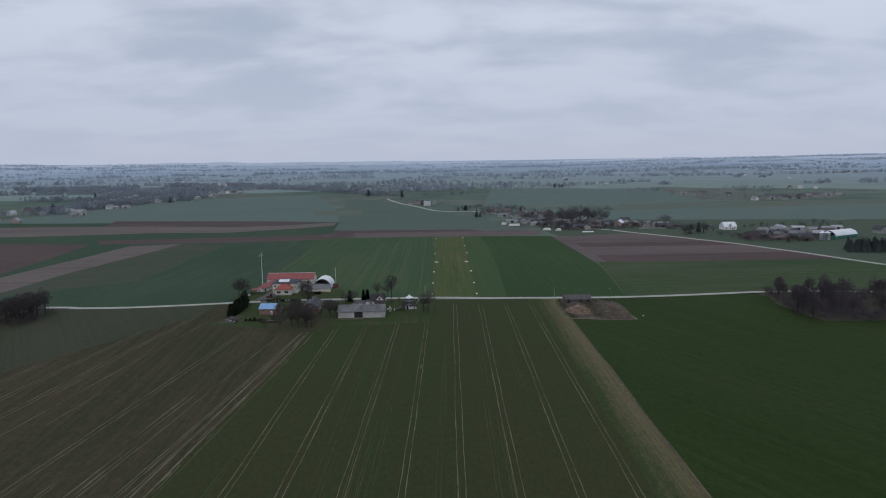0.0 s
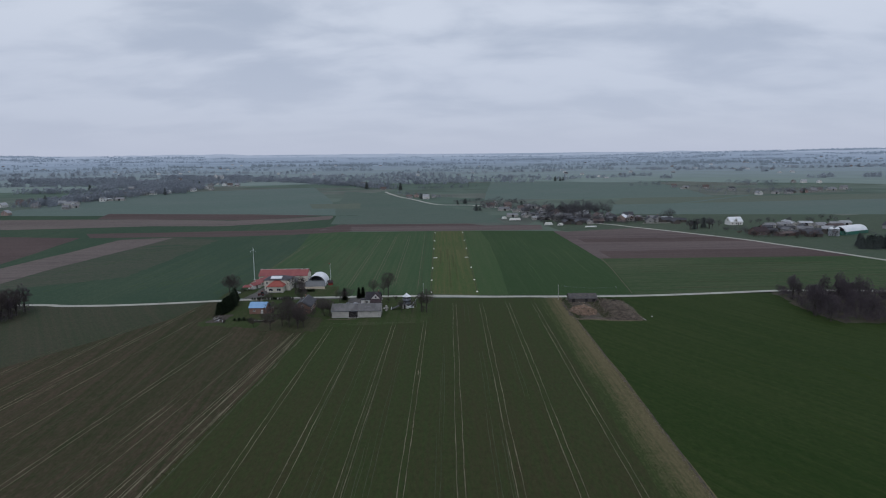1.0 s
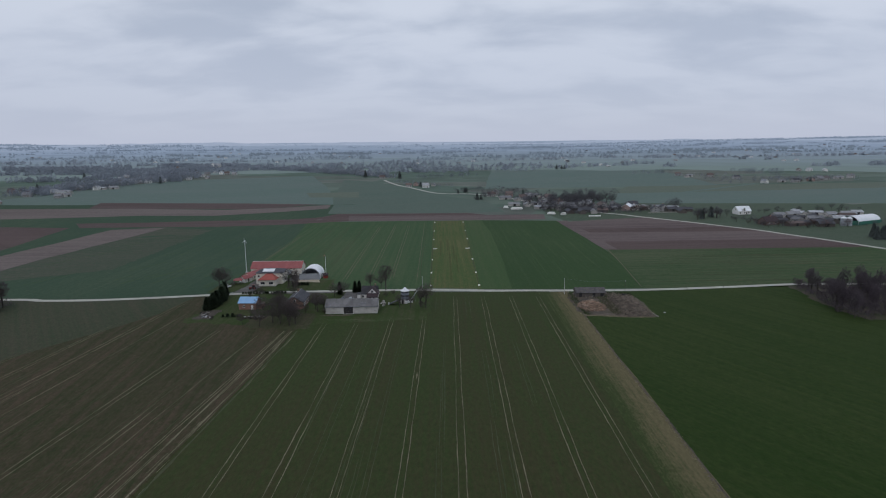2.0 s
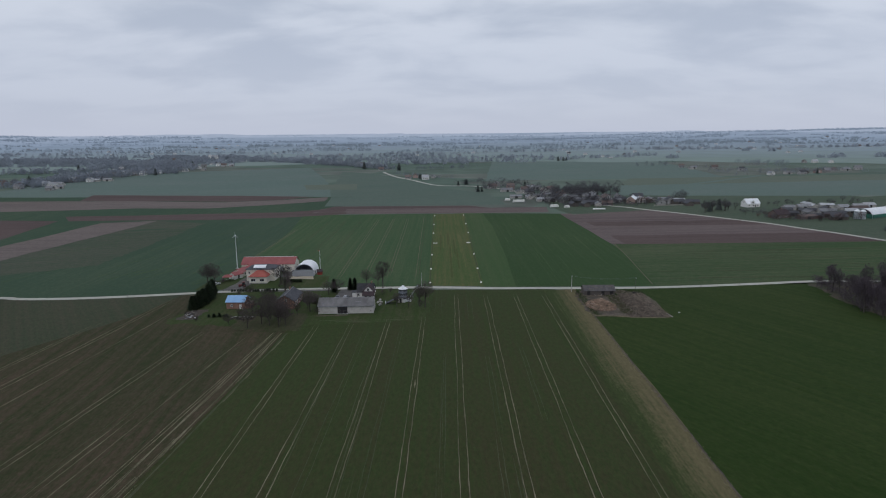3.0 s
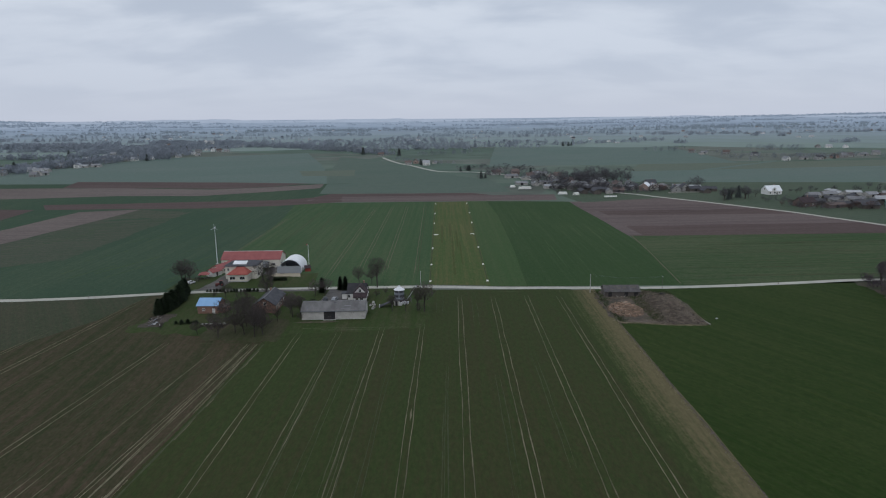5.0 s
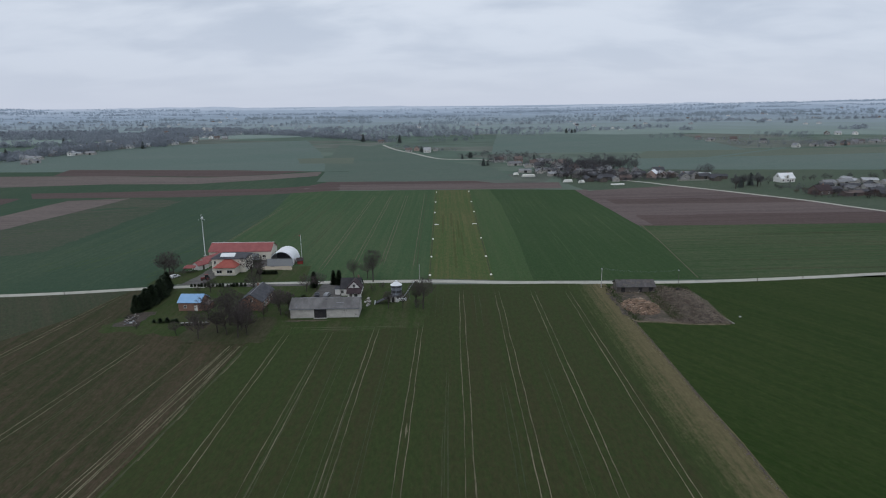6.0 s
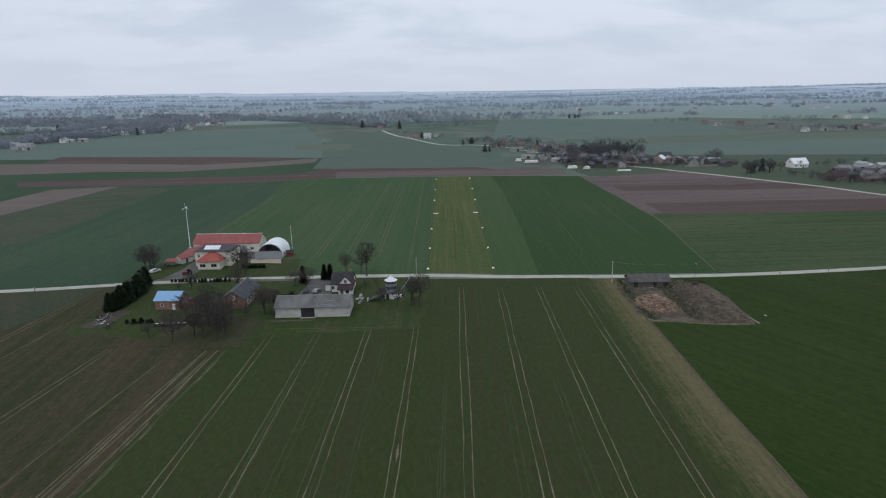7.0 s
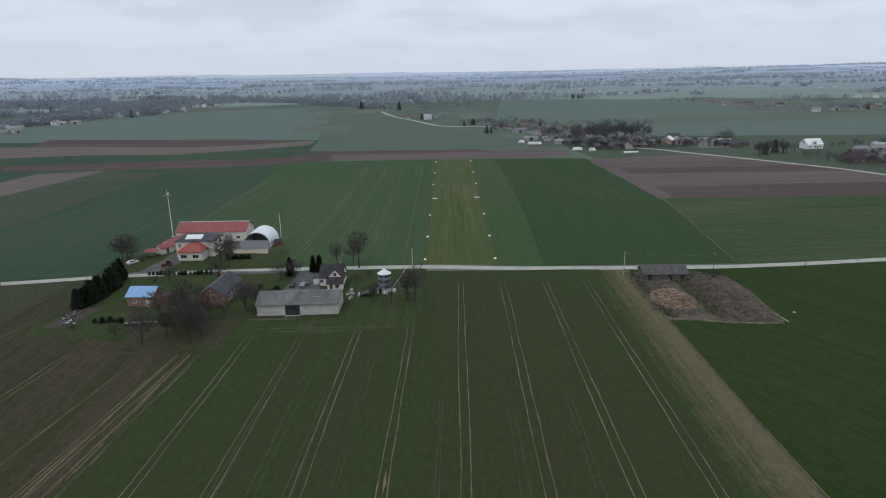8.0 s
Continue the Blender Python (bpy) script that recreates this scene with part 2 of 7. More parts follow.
M["scrub"] = mat("rough_grass", (0.125, 0.11, 0.07), (0.080, 0.092, 0.042), 0.12, rough=0.95, space="World", fine=1.2, grain=0.4)
M["litter"] = mat("leaf_litter", (0.068, 0.054, 0.040), (0.034, 0.042, 0.018), 0.12, rough=0.95, space="World", fine=1.0, grain=0.4)
M["white"] = mat("white_plaster", (0.66, 0.65, 0.63), (0.75, 0.74, 0.72), 0.6, grain=0.06, vary=0.06)
M["cream"] = mat("cream_plaster", (0.56, 0.53, 0.455), (0.65, 0.62, 0.55), 0.5, grain=0.06)
M["pink"] = mat("salmon_plaster", (0.31, 0.225, 0.20), (0.37, 0.275, 0.245), 0.5, grain=0.08)
M["block"] = mat("pale_block_wall", (0.36, 0.345, 0.325), (0.47, 0.455, 0.43), 0.35, (1, 1, 2.2), grain=0.12, fine=4, spots=((0.27, 0.265, 0.25), 0.5, 0.62))
M["brick"] = mat("brick_wall", (0.20, 0.115, 0.09), (0.27, 0.16, 0.125), 0.7, grain=0.2, fine=10)
M["orange_brick"] = mat("orange_brick_wall", (0.185, 0.110, 0.086), (0.24, 0.148, 0.115), 0.7, grain=0.2, fine=10)
M["roof_eternit"] = mat("fibre_cement_roof", (0.105, 0.102, 0.102), (0.178, 0.174, 0.174), 0.3, (1, 0.4, 1), grain=0.14, ribs=2.2, bump=0.25, spots=((0.30, 0.30, 0.295), 0.35, 0.62))
M["roof_slate"] = mat("dark_slate_roof", (0.048, 0.05, 0.058), (0.08, 0.082, 0.092), 0.5, grain=0.15, ribs=1.5, bump=0.25)
M["roof_red"] = mat("red_sheet_roof", (0.23, 0.066, 0.064), (0.29, 0.09, 0.086), 0.3, grain=0.1, ribs=2.0, rough=0.55, bump=0.25)
M["roof_orange"] = mat("orange_tile_roof", (0.27, 0.07, 0.055), (0.33, 0.095, 0.075), 0.5, grain=0.12, ribs=2.0, bump=0.25)
M["roof_maroon"] = mat("maroon_roof", (0.036, 0.026, 0.029), (0.058, 0.04, 0.044), 0.5, grain=0.12, ribs=1.5, bump=0.25)
M["roof_blue"] = mat("blue_sheet_roof", (0.20, 0.36, 0.58), (0.25, 0.42, 0.63), 0.35, grain=0.06, ribs=1.8, rough=0.5, bump=0.2)
M["roof_white"] = mat("white_sheet_roof", (0.66, 0.68, 0.7), (0.76, 0.78, 0.8), 0.4, grain=0.06, ribs=1.5, rough=0.45, bump=0.15)
M["roof_grey"] = mat("grey_roof", (0.15, 0.153, 0.162), (0.23, 0.234, 0.245), 0.4, grain=0.14, ribs=1.5, vary=0.3)
M["roof_brown"] = mat("rust_brown_roof", (0.095, 0.074, 0.070), (0.14, 0.108, 0.10), 0.4, grain=0.14, ribs=1.5, vary=0.25)
M["membrane"] = mat("white_membrane", (0.68, 0.70, 0.72), (0.78, 0.80, 0.82), 0.3, grain=0.05, rough=0.5, bump=0.05)
M["sheet_grey"] = mat("grey_sheet_metal", (0.27, 0.29, 0.32), (0.33, 0.35, 0.38), 0.4, grain=0.08, ribs=1.2, rough=0.5, metal=0.2)
M["galv"] = mat("galvanised_steel", (0.36, 0.39, 0.42), (0.45, 0.48, 0.51), 0.8, grain=0.1, rough=0.45, metal=0.35)
M["galv_dark"] = mat("weathered_galvanised_steel", (0.17, 0.19, 0.22), (0.24, 0.26, 0.29), 0.8, grain=0.1, rough=0.5, metal=0.35)
M["wood_dark"] = mat("weathered_boards", (0.075, 0.066, 0.060), (0.14, 0.125, 0.112), 0.6, (3, 3, 0.5), grain=0.25)
M["wood_grey"] = mat("grey_wood", (0.26, 0.25, 0.23), (0.36, 0.35, 0.32), 0.8, grain=0.15)
M["log"] = mat("cut_timber", (0.23, 0.150, 0.108), (0.42, 0.305, 0.225), 0.9, grain=0.25, vary=0.35)
M["stick"] = mat("old_branches", (0.12, 0.098, 0.08), (0.33, 0.275, 0.225), 0.5, space="World", grain=0.3, vary=0.3)
M["dark_in"] = mat("dark_boards_and_openings", (0.022, 0.022, 0.024), (0.038, 0.036, 0.036), 1.0, grain=0.2)
M["concrete"] = mat("concrete", (0.36, 0.355, 0.34), (0.45, 0.44, 0.42), 0.7, grain=0.12)
M["plastic_white"] = mat("white_plastic", (0.52, 0.53, 0.54), (0.6, 0.6, 0.61), 1.0, grain=0.04, rough=0.4, bump=0.05)
M["board"] = mat("white_painted_board", (0.76, 0.76, 0.72), (0.84, 0.83, 0.8), 1.0, grain=0.04, rough=0.6, bump=0.05)
M["frame_w"] = mat("white_window_frame", (0.6, 0.6, 0.58), (0.66, 0.66, 0.64), 2.0, grain=0.05)
M["red_paint"] = mat("red_paint", (0.22, 0.04, 0.035), (0.27, 0.055, 0.045), 1.5, grain=0.08, rough=0.4)
M["tractor_red"] = mat("faded_red_paint", (0.13, 0.032, 0.03), (0.17, 0.042, 0.038), 1.5, grain=0.1, rough=0.5)
M["car_silver"] = mat("silver_car_paint", (0.24, 0.25, 0.265), (0.28, 0.29, 0.305), 1.0, grain=0.03, rough=0.3, metal=0.5, bump=0)
M["car_dark"] = mat("dark_car_paint", (0.05, 0.055, 0.065), (0.065, 0.07, 0.08), 1.0, grain=0.03, rough=0.3, bump=0)
M["rubber"] = mat("rubber", (0.018, 0.018, 0.018), (0.028, 0.028, 0.028), 4, grain=0.1, rough=0.8)
M["green_paint"] = mat("green_hall_cladding", (0.03, 0.14, 0.10), (0.045, 0.17, 0.125), 0.4, grain=0.08, ribs=1.2)
M["bark"] = mat("bark", (0.040, 0.034, 0.031), (0.072, 0.062, 0.056), 1.5, (1, 1, 0.3), grain=0.3, vary=0.2)
M["brick_far"] = mat("dull_brick_wall", (0.12, 0.092, 0.085), (0.165, 0.125, 0.115), 0.7, grain=0.15)
M["twig"] = mat("bare_twigs", (0.074, 0.062, 0.060), (0.118, 0.100, 0.095), 0.8, thin=0.4, grain=0.25, vary=0.2, bump=0)
# Tinted purple for the veil of air over the thicket
M["twig_thicket"] = mat("thicket_twigs", (0.076, 0.062, 0.072), (0.122, 0.102, 0.114), 0.3, thin=0.4, space="World", grain=0.3, bump=0)
M["stubble"] = crop_mat("thin_brown_crop", (0.042, 0.066, 0.040), (0.076, 0.078, 0.058), 0.02, turn=1.3)
M["orchard_floor"] = crop_mat("orchard_floor", (0.034, 0.047, 0.018), (0.066, 0.057, 0.037), 0.02, big=0.09, contrast=0.34)
M["twig_red"] = mat("reddish_twigs", (0.10, 0.06, 0.055), (0.14, 0.085, 0.075), 0.8, grain=0.25, vary=0.2, bump=0)
# Village and far twigs go paler and bluer, distance haze put into their colour
M["twig_mid"] = mat("lightly_hazed_twigs", (0.088, 0.086, 0.098), (0.135, 0.132, 0.142), 0.05, space="World", grain=0.2, fine=0.3, vary=0.2, bump=0, thin=0.45)
M["twig_far"] = mat("hazed_twigs", (0.255, 0.283, 0.32), (0.305, 0.335, 0.375), 0.02, thin=0.5, space="World", grain=0.15, fine=0.2, vary=0.2, bump=0)
M["needle"] = mat("evergreen_needles", (0.026, 0.042, 0.024), (0.050, 0.072, 0.038), 0.9, thin=0.25, grain=0.35, vary=0.25, bump=0)
M["bush"] = mat("bush_leaves", (0.03, 0.048, 0.018), (0.06, 0.078, 0.03), 0.9, grain=0.3, vary=0.25, bump=0)
M["grass_blade"] = mat("tussock_grass", (0.22, 0.19, 0.125), (0.13, 0.13, 0.07), 0.3, space="World", grain=0.3, bump=0)


def glass_mat():
    m = bpy.data.materials.new("window_glass")
    m.use_nodes = True
    b = m.node_tree.nodes["Principled BSDF"]
    b.inputs["Base Color"].default_value = (0.02, 0.023, 0.027, 1)
    b.inputs["Roughness"].default_value = 0.08
    b.inputs["Specular IOR Level"].default_value = 0.5
    return m


M["glass"] = glass_mat()
M["roof_shed"] = mat("weathered_shed_roof", (0.060, 0.056, 0.058), (0.112, 0.105, 0.106), 0.5, grain=0.22, ribs=1.2, bump=0.4, spots=((0.055, 0.066, 0.038), 0.6, 0.6))
# Needle green lightened, distance haze mixed into it
M["needle_far"] = mat("hazed_needles", (0.072, 0.088, 0.084), (0.10, 0.118, 0.113), 0.05, space="World", grain=0.3, bump=0)
M["roof_pale"] = mat("pale_sheet_roof", (0.25, 0.26, 0.275), (0.37, 0.38, 0.395), 0.4, grain=0.1, ribs=1.5, rough=0.5, bump=0.15, vary=0.25)
# White walls greyed in their colour to mute them as distance haze does
M["plaster_far"] = mat("greyed_plaster", (0.27, 0.268, 0.262), (0.38, 0.376, 0.37), 0.6, grain=0.1, vary=0.25)
M["roof_black"] = mat("black_tile_roof", (0.026, 0.026, 0.030), (0.046, 0.045, 0.05), 0.5, grain=0.15, ribs=1.5, bump=0.25)
M["edge"] = mat("trimmed_turf_edge", (0.022, 0.034, 0.012), (0.04, 0.05, 0.02), 0.3, rough=0.95, space="World", fine=1.5)
M["pale_streak"] = crop_mat("pale_mown_grass", (0.075, 0.098, 0.034), (0.115, 0.108, 0.05), 0.0)
M["airstrip_dark"] = crop_mat("darker_mown_grass", (0.046, 0.070, 0.02), (0.074, 0.076, 0.03), 0.0)
# Dark soil, and the painted shade of the furrow along the verge
M["soil_and_shade"] = mat("dark_soil_and_shade", (0.045, 0.038, 0.032), (0.075, 0.062, 0.05), 0.6, rough=0.95, space="World", fine=2.5, grain=0.4)
M["straw"] = mat("old_straw", (0.20, 0.165, 0.11), (0.12, 0.105, 0.065), 0.5, rough=0.95, space="World", fine=2.0, grain=0.4)


# ---- mesh helpers ----
def mesh_ob(name, verts, faces, material, parent=None, label="", smooth=False):
    me = bpy.data.meshes.new(name)
    me.from_pydata([tuple(map(float, v)) for v in verts], [], [tuple(map(int, f)) for f in faces])
    me.materials.append(material)
    if smooth:
        me.polygons.foreach_set("use_smooth", [True] * len(me.polygons))
    me.update()
    ob = new(name, me)
    if parent:
        ob.parent = parent
    if label:
        ob["label"] = label
    return ob


def part(name, bm, material, parent=None, label="", smooth=False):
    me = bpy.data.meshes.new(name)
    bm.normal_update()
    bm.to_mesh(me)
    bm.free()
    me.materials.append(material)
    if smooth:
        me.polygons.foreach_set("use_smooth", [True] * len(me.polygons))
    ob = new(name, me)
    if parent:
        ob.parent = parent
    if label:
        ob["label"] = label
    return ob


def thing(name, x, y, rot=0.0, label="", category="", group="", z=None, kind=""):
    ob = new(name)
    ob.empty_display_size = 0.5
    ob.matrix_basis = pose(x, y, ground_z(x, y) if z is None else z, 0, 0, rot)
    return tagged(ob, label, category, group, kind)


def add_box(bm, x0, x1, y0, y1, z0, z1, bevel=0.0):
    vs = [bm.verts.new(c) for c in ((x0, y0, z0), (x1, y0, z0), (x1, y1, z0), (x0, y1, z0),
                                    (x0, y0, z1), (x1, y0, z1), (x1, y1, z1), (x0, y1, z1))]
    fs = [bm.faces.new([vs[i] for i in f]) for f in
          ((3, 2, 1, 0), (4, 5, 6, 7), (0, 1, 5, 4), (1, 2, 6, 5), (2, 3, 7, 6), (3, 0, 4, 7))]
    if bevel:
        edges = {e for f in fs for e in f.edges}
        bmesh.ops.bevel(bm, geom=list(edges), offset=bevel, segments=1, affect="EDGES")
    return bm


def boxes(*bs, bevel=0.0):
    bm = bmesh.new()
    for b in bs:
        add_box(bm, *b, bevel=bevel)
    return bm


def add_rod(bm, a, b, r0, r1=None, sides=8):
    a, b = Vector(a), Vector(b)
    r1 = r0 if r1 is None else r1
    d = (b - a).normalized()
    u = d.orthogonal().normalized()
    v = d.cross(u)
    rings = []
    for p, r in ((a, r0), (b, r1)):
        rings.append([bm.verts.new(p + (u * math.cos(k * math.tau / sides) + v * math.sin(k * math.tau / sides)) * r)
                      for k in range(sides)])
    for k in range(sides):
        bm.faces.new((rings[0][k], rings[0][(k + 1) % sides], rings[1][(k + 1) % sides], rings[1][k]))
    bm.faces.new(rings[0][::-1])
    bm.faces.new(rings[1])
    return bm


def lathe(profile, sides=24):
    bm = bmesh.new()
    rings = [[bm.verts.new((r * math.cos(k * math.tau / sides), r * math.sin(k * math.tau / sides), z)) for k in range(sides)]
             for r, z in profile]
    for a, b in zip(rings, rings[1:]):
        for k in range(sides):
            bm.faces.new((a[k], a[(k + 1) % sides], b[(k + 1) % sides], b[k]))
    bm.faces.new(rings[0][::-1])
    bm.faces.new(rings[-1])
    return bm


def smooth_line(pts, step=6.0):
    """A smooth curve through the points."""
    p = [Vector((*q, 0)) for q in pts]
    p = [p[0] * 2 - p[1]] + p + [p[-1] * 2 - p[-2]]
    out = []
    for i in range(1, len(p) - 2):
        n = max(2, int((p[i + 1] - p[i]).length / step))
        for k in range(n):
            t = k / n
            a, b, c, d = p[i - 1], p[i], p[i + 1], p[i + 2]
            out.append(0.5 * (2 * b + (c - a) * t + (2 * a - 5 * b + 4 * c - d) * t * t + (3 * b - a - 3 * c + d) * t ** 3))
    out.append(p[-2])
    return [(q.x, q.y) for q in out]


def ribbon(pts, width, lift, wobble=0.0, seed=0, edge=0.0, slope=2.0, taper=0):
    """A band that lies on the ground along a line, with sloping sides."""
    rnd = random.Random(seed)
    bm = bmesh.new()
    rows = []
    off = 0.0
    for i, (x, y) in enumerate(pts):
        a, b = pts[max(0, i - 1)], pts[min(len(pts) - 1, i + 1)]
        d = Vector((b[0] - a[0], b[1] - a[1], 0)).normalized()
        n = Vector((-d.y, d.x, 0))
        off = off * 0.9 + rnd.uniform(-wobble, wobble)
        w = width / 2 * (1 + rnd.uniform(-edge, edge))
        if taper:
            w *= min(1, (i + 0.2) / taper, (len(pts) - 0.8 - i) / taper)
        c = Vector((x, y, 0)) + n * off
        row = []
        for s, z in ((-w - lift * slope, -0.05), (-w, lift), (w, lift), (w + lift * slope, -0.05)):
            q = c + n * s
            row.append(bm.verts.new((q.x, q.y, ground_z(q.x, q.y) + z)))
        rows.append(row)
    for a, b in zip(rows, rows[1:]):
        for k in range(3):
            bm.faces.new((a[k], a[k + 1], b[k + 1], b[k]))
    return bm


def sheet(name, left, right, material, lift, label, cell=22.0, ragged=0.0, category="field"):
    """A field: a sheet between two border lines that follows the ground."""
    rnd = random.Random(len(label) * 7 + int(lift * 1000))
    lens = [(Vector(a) - Vector(b)).length for a, b in zip(left, right)]
    nx = max(1, min(60, int(max(lens) / cell)))
    rows = []
    for i in range(len(left) - 1):
        seg = max((Vector(left[i]) - Vector(left[i + 1])).length, (Vector(right[i]) - Vector(right[i + 1])).length)
        n = max(1, min(60, int(seg / cell)))
        for k in range(n + (i == len(left) - 2)):
            t = k / n
            rows.append((Vector(left[i]).lerp(Vector(left[i + 1]), t), Vector(right[i]).lerp(Vector(right[i + 1]), t)))
    # neighbours overlap a little, so that no bare line shows between them
    if ragged:
        rows = [(a + (a - b).normalized() * 0.9, b + (b - a).normalized() * 0.9) for a, b in rows]
        first, last = rows[0], rows[-1]
        rows[0] = tuple(p + (p - q).normalized() * 0.9 for p, q in zip(first, rows[1]))
        rows[-1] = tuple(p + (p - q).normalized() * 0.9 for p, q in zip(last, rows[-2]))
    bm = bmesh.new()
    grid = []
    for j, (a, b) in enumerate(rows):
        row = []
        for k in range(nx + 1):
            p = a.lerp(b, k / nx)
            if ragged and (k in (0, nx) or j in (0, len(rows) - 1)):
                p = p + Vector((rnd.uniform(-ragged, ragged), rnd.uniform(-ragged, ragged)))
            row.append(bm.verts.new((p.x, p.y, ground_z(p.x, p.y) + lift)))
        grid.append(row)
    for a, b in zip(grid, grid[1:]):
        for k in range(nx):
            bm.faces.new((a[k], a[k + 1], b[k + 1], b[k]))
    bmesh.ops.recalc_face_normals(bm, faces=bm.faces)
    if bm.faces[:][0].normal.z < 0:
        bmesh.ops.reverse_faces(bm, faces=bm.faces)
    return tagged(part(name, bm, material), label, category, kind="structure")


# ---- ground ----
def patchwork_mat():
    """Open country: strip fields of crop, pasture or bare soil, distance haze mixed into every tone."""
    m = bpy.data.materials.new("patchwork_country")
    m.use_nodes = True
    nd, ln = m.node_tree.nodes, m.node_tree.links
    bsdf = nd["Principled BSDF"]
    pos = nd.new("ShaderNodeNewGeometry").outputs["Position"]
    mp = nd.new("ShaderNodeMapping")
    mp.inputs["Scale"].default_value = (0.0028, 0.0075, 0)
    mp.inputs["Rotation"].default_value = (0, 0, 0.12)
    ln.new(pos, mp.inputs[0])
    vo = nd.new("ShaderNodeTexVoronoi")
    vo.inputs["Scale"].default_value = 1.0
    ln.new(mp.outputs[0], vo.inputs["Vector"])
    sep = nd.new("ShaderNodeSeparateColor")
    ln.new(vo.outputs["Color"], sep.inputs[0])
    ramp = nd.new("ShaderNodeValToRGB")
    ramp.color_ramp.interpolation = "CONSTANT"
    els = ramp.color_ramp.elements
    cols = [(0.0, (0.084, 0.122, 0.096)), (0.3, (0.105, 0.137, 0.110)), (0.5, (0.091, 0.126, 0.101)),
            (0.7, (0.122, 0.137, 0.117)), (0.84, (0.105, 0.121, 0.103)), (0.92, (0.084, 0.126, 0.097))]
    els[0].position, els[0].color = cols[0][0], (*cols[0][1], 1)
    els[1].position, els[1].color = cols[1][0], (*cols[1][1], 1)
    for p, c in cols[2:]:
        e = els.new(p)
        e.color = (*c, 1)
    ln.new(sep.outputs[0], ramp.inputs[0])
    nz = nd.new("ShaderNodeTexNoise")
    nz.inputs["Scale"].default_value, nz.inputs["Detail"].default_value = 0.02, 8
    ln.new(pos, nz.inputs["Vector"])
    rg = nd.new("ShaderNodeMapRange")
    rg.inputs[1].default_value, rg.inputs[2].default_value = 0.3, 0.7
    rg.inputs[3].default_value, rg.inputs[4].default_value = 0.78, 1.22
    ln.new(nz.outputs[0], rg.inputs[0])
    hsv = nd.new("ShaderNodeHueSaturation")
    ln.new(rg.outputs[0], hsv.inputs["Value"])
    ln.new(ramp.outputs[0], hsv.inputs["Color"])
    ln.new(hsv.outputs[0], bsdf.inputs["Base Color"])
    bsdf.inputs["Roughness"].default_value = 0.95
    bsdf.inputs["Specular IOR Level"].default_value = 0.1
    return m


M["country"] = patchwork_mat()


def ground_sheet():
    radii = sorted(set(list(np.linspace(60, 420, 7)) + RADII[1:-1] + [620, 780, 860, 940, 1020] + list(np.geomspace(1180, 4950, 30))))
    n = 144
    verts, faces = [(0, -300, 0)], []
    for r in radii:
        for k in range(n):
            x, y = r * math.cos(k * math.tau / n), -300 + r * math.sin(k * math.tau / n)
            verts.append((x, y, ground_z(x, y) - 0.02))
    for k in range(n):
        faces.append((0, 1 + k, 1 + (k + 1) % n))
    for j in range(len(radii) - 1):
        a, b = 1 + j * n, 1 + (j + 1) * n
        for k in range(n):
            faces.append((a + k, b + k, b + (k + 1) % n, a + (k + 1) % n))
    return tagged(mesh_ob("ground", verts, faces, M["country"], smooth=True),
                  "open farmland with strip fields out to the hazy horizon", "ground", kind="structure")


ground_sheet()

sheet("field", [(-620, -40), (-600, 200), (-600, 450)], [(-270, 10), (-240, 260), (-110, 440)], M["crop_dark"], 0.008, "green fields between ploughed strips", ragged=1.0)
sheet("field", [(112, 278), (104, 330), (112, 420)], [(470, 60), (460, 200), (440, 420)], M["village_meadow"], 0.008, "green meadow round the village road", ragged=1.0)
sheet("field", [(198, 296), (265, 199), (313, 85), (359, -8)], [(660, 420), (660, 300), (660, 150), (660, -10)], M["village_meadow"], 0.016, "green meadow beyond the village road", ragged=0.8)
# fields south of the road
f_main = sheet("field", [(-14, -10.5), (-14, -60), (-14, -130), (-14, -220), (-14, -420)], [(47, -11.5), (46.2, -60), (45, -133), (44, -222), (42, -420)],
               M["crop_main"], 0.04, "young green crop field with pale wheel tracks", ragged=0.4)
f_west = sheet("field", [(-65.6, -60), (-69.5, -131), (-75, -220), (-88, -420)], [(-13.2, -50), (-13.2, -131), (-13.2, -220), (-13.2, -420)],
               M["crop_main"], 0.045, "young green crop field beside the farmyard", ragged=0.4)
f_left = sheet("field", [(-123, -50), (-150, -80), (-174, -128), (-215, -210), (-300, -420)], [(-62, -72), (-67, -90), (-69, -131), (-74, -220), (-86, -420)],
               M["crop_left"], 0.03, "brownish thinly sown field with wheel tracks", ragged=0.8)
sheet("field", [(-420, -22), (-420, -80), (-420, -128), (-420, -210), (-420, -420)], [(-110, -10), (-140, -80), (-165, -128), (-205, -210), (-290, -420)],
      M["crop_lane"], 0.02, "dark green crop field beside the lane", ragged=0.8)
sheet("field_path", [(43, -13), (44.8, -60), (44, -133), (43, -222), (41, -420)], [(56.5, -13), (55.5, -60), (54.8, -133), (53.0, -222), (50.5, -420)],
      M["verge"], 0.05, "strip of dry pale grass between two fields", ragged=0.35, category="path")
f_right = sheet("field", [(56.5, -12), (56, -60), (55.3, -133), (53.5, -222), (51, -420)], [(420, -14), (420, -60), (420, -133), (420, -222), (420, -420)],
                M["crop_right"], 0.035, "dense bright green winter crop field", ragged=0.3)
sheet("field", [(-131, -16), (-136, -48), (-152, -84)], [(-116, -12.5), (-117, -48), (-112, -66)],
      M["crop_left"], 0.025, "thinly sown field corner beside the hedge", ragged=0.5)
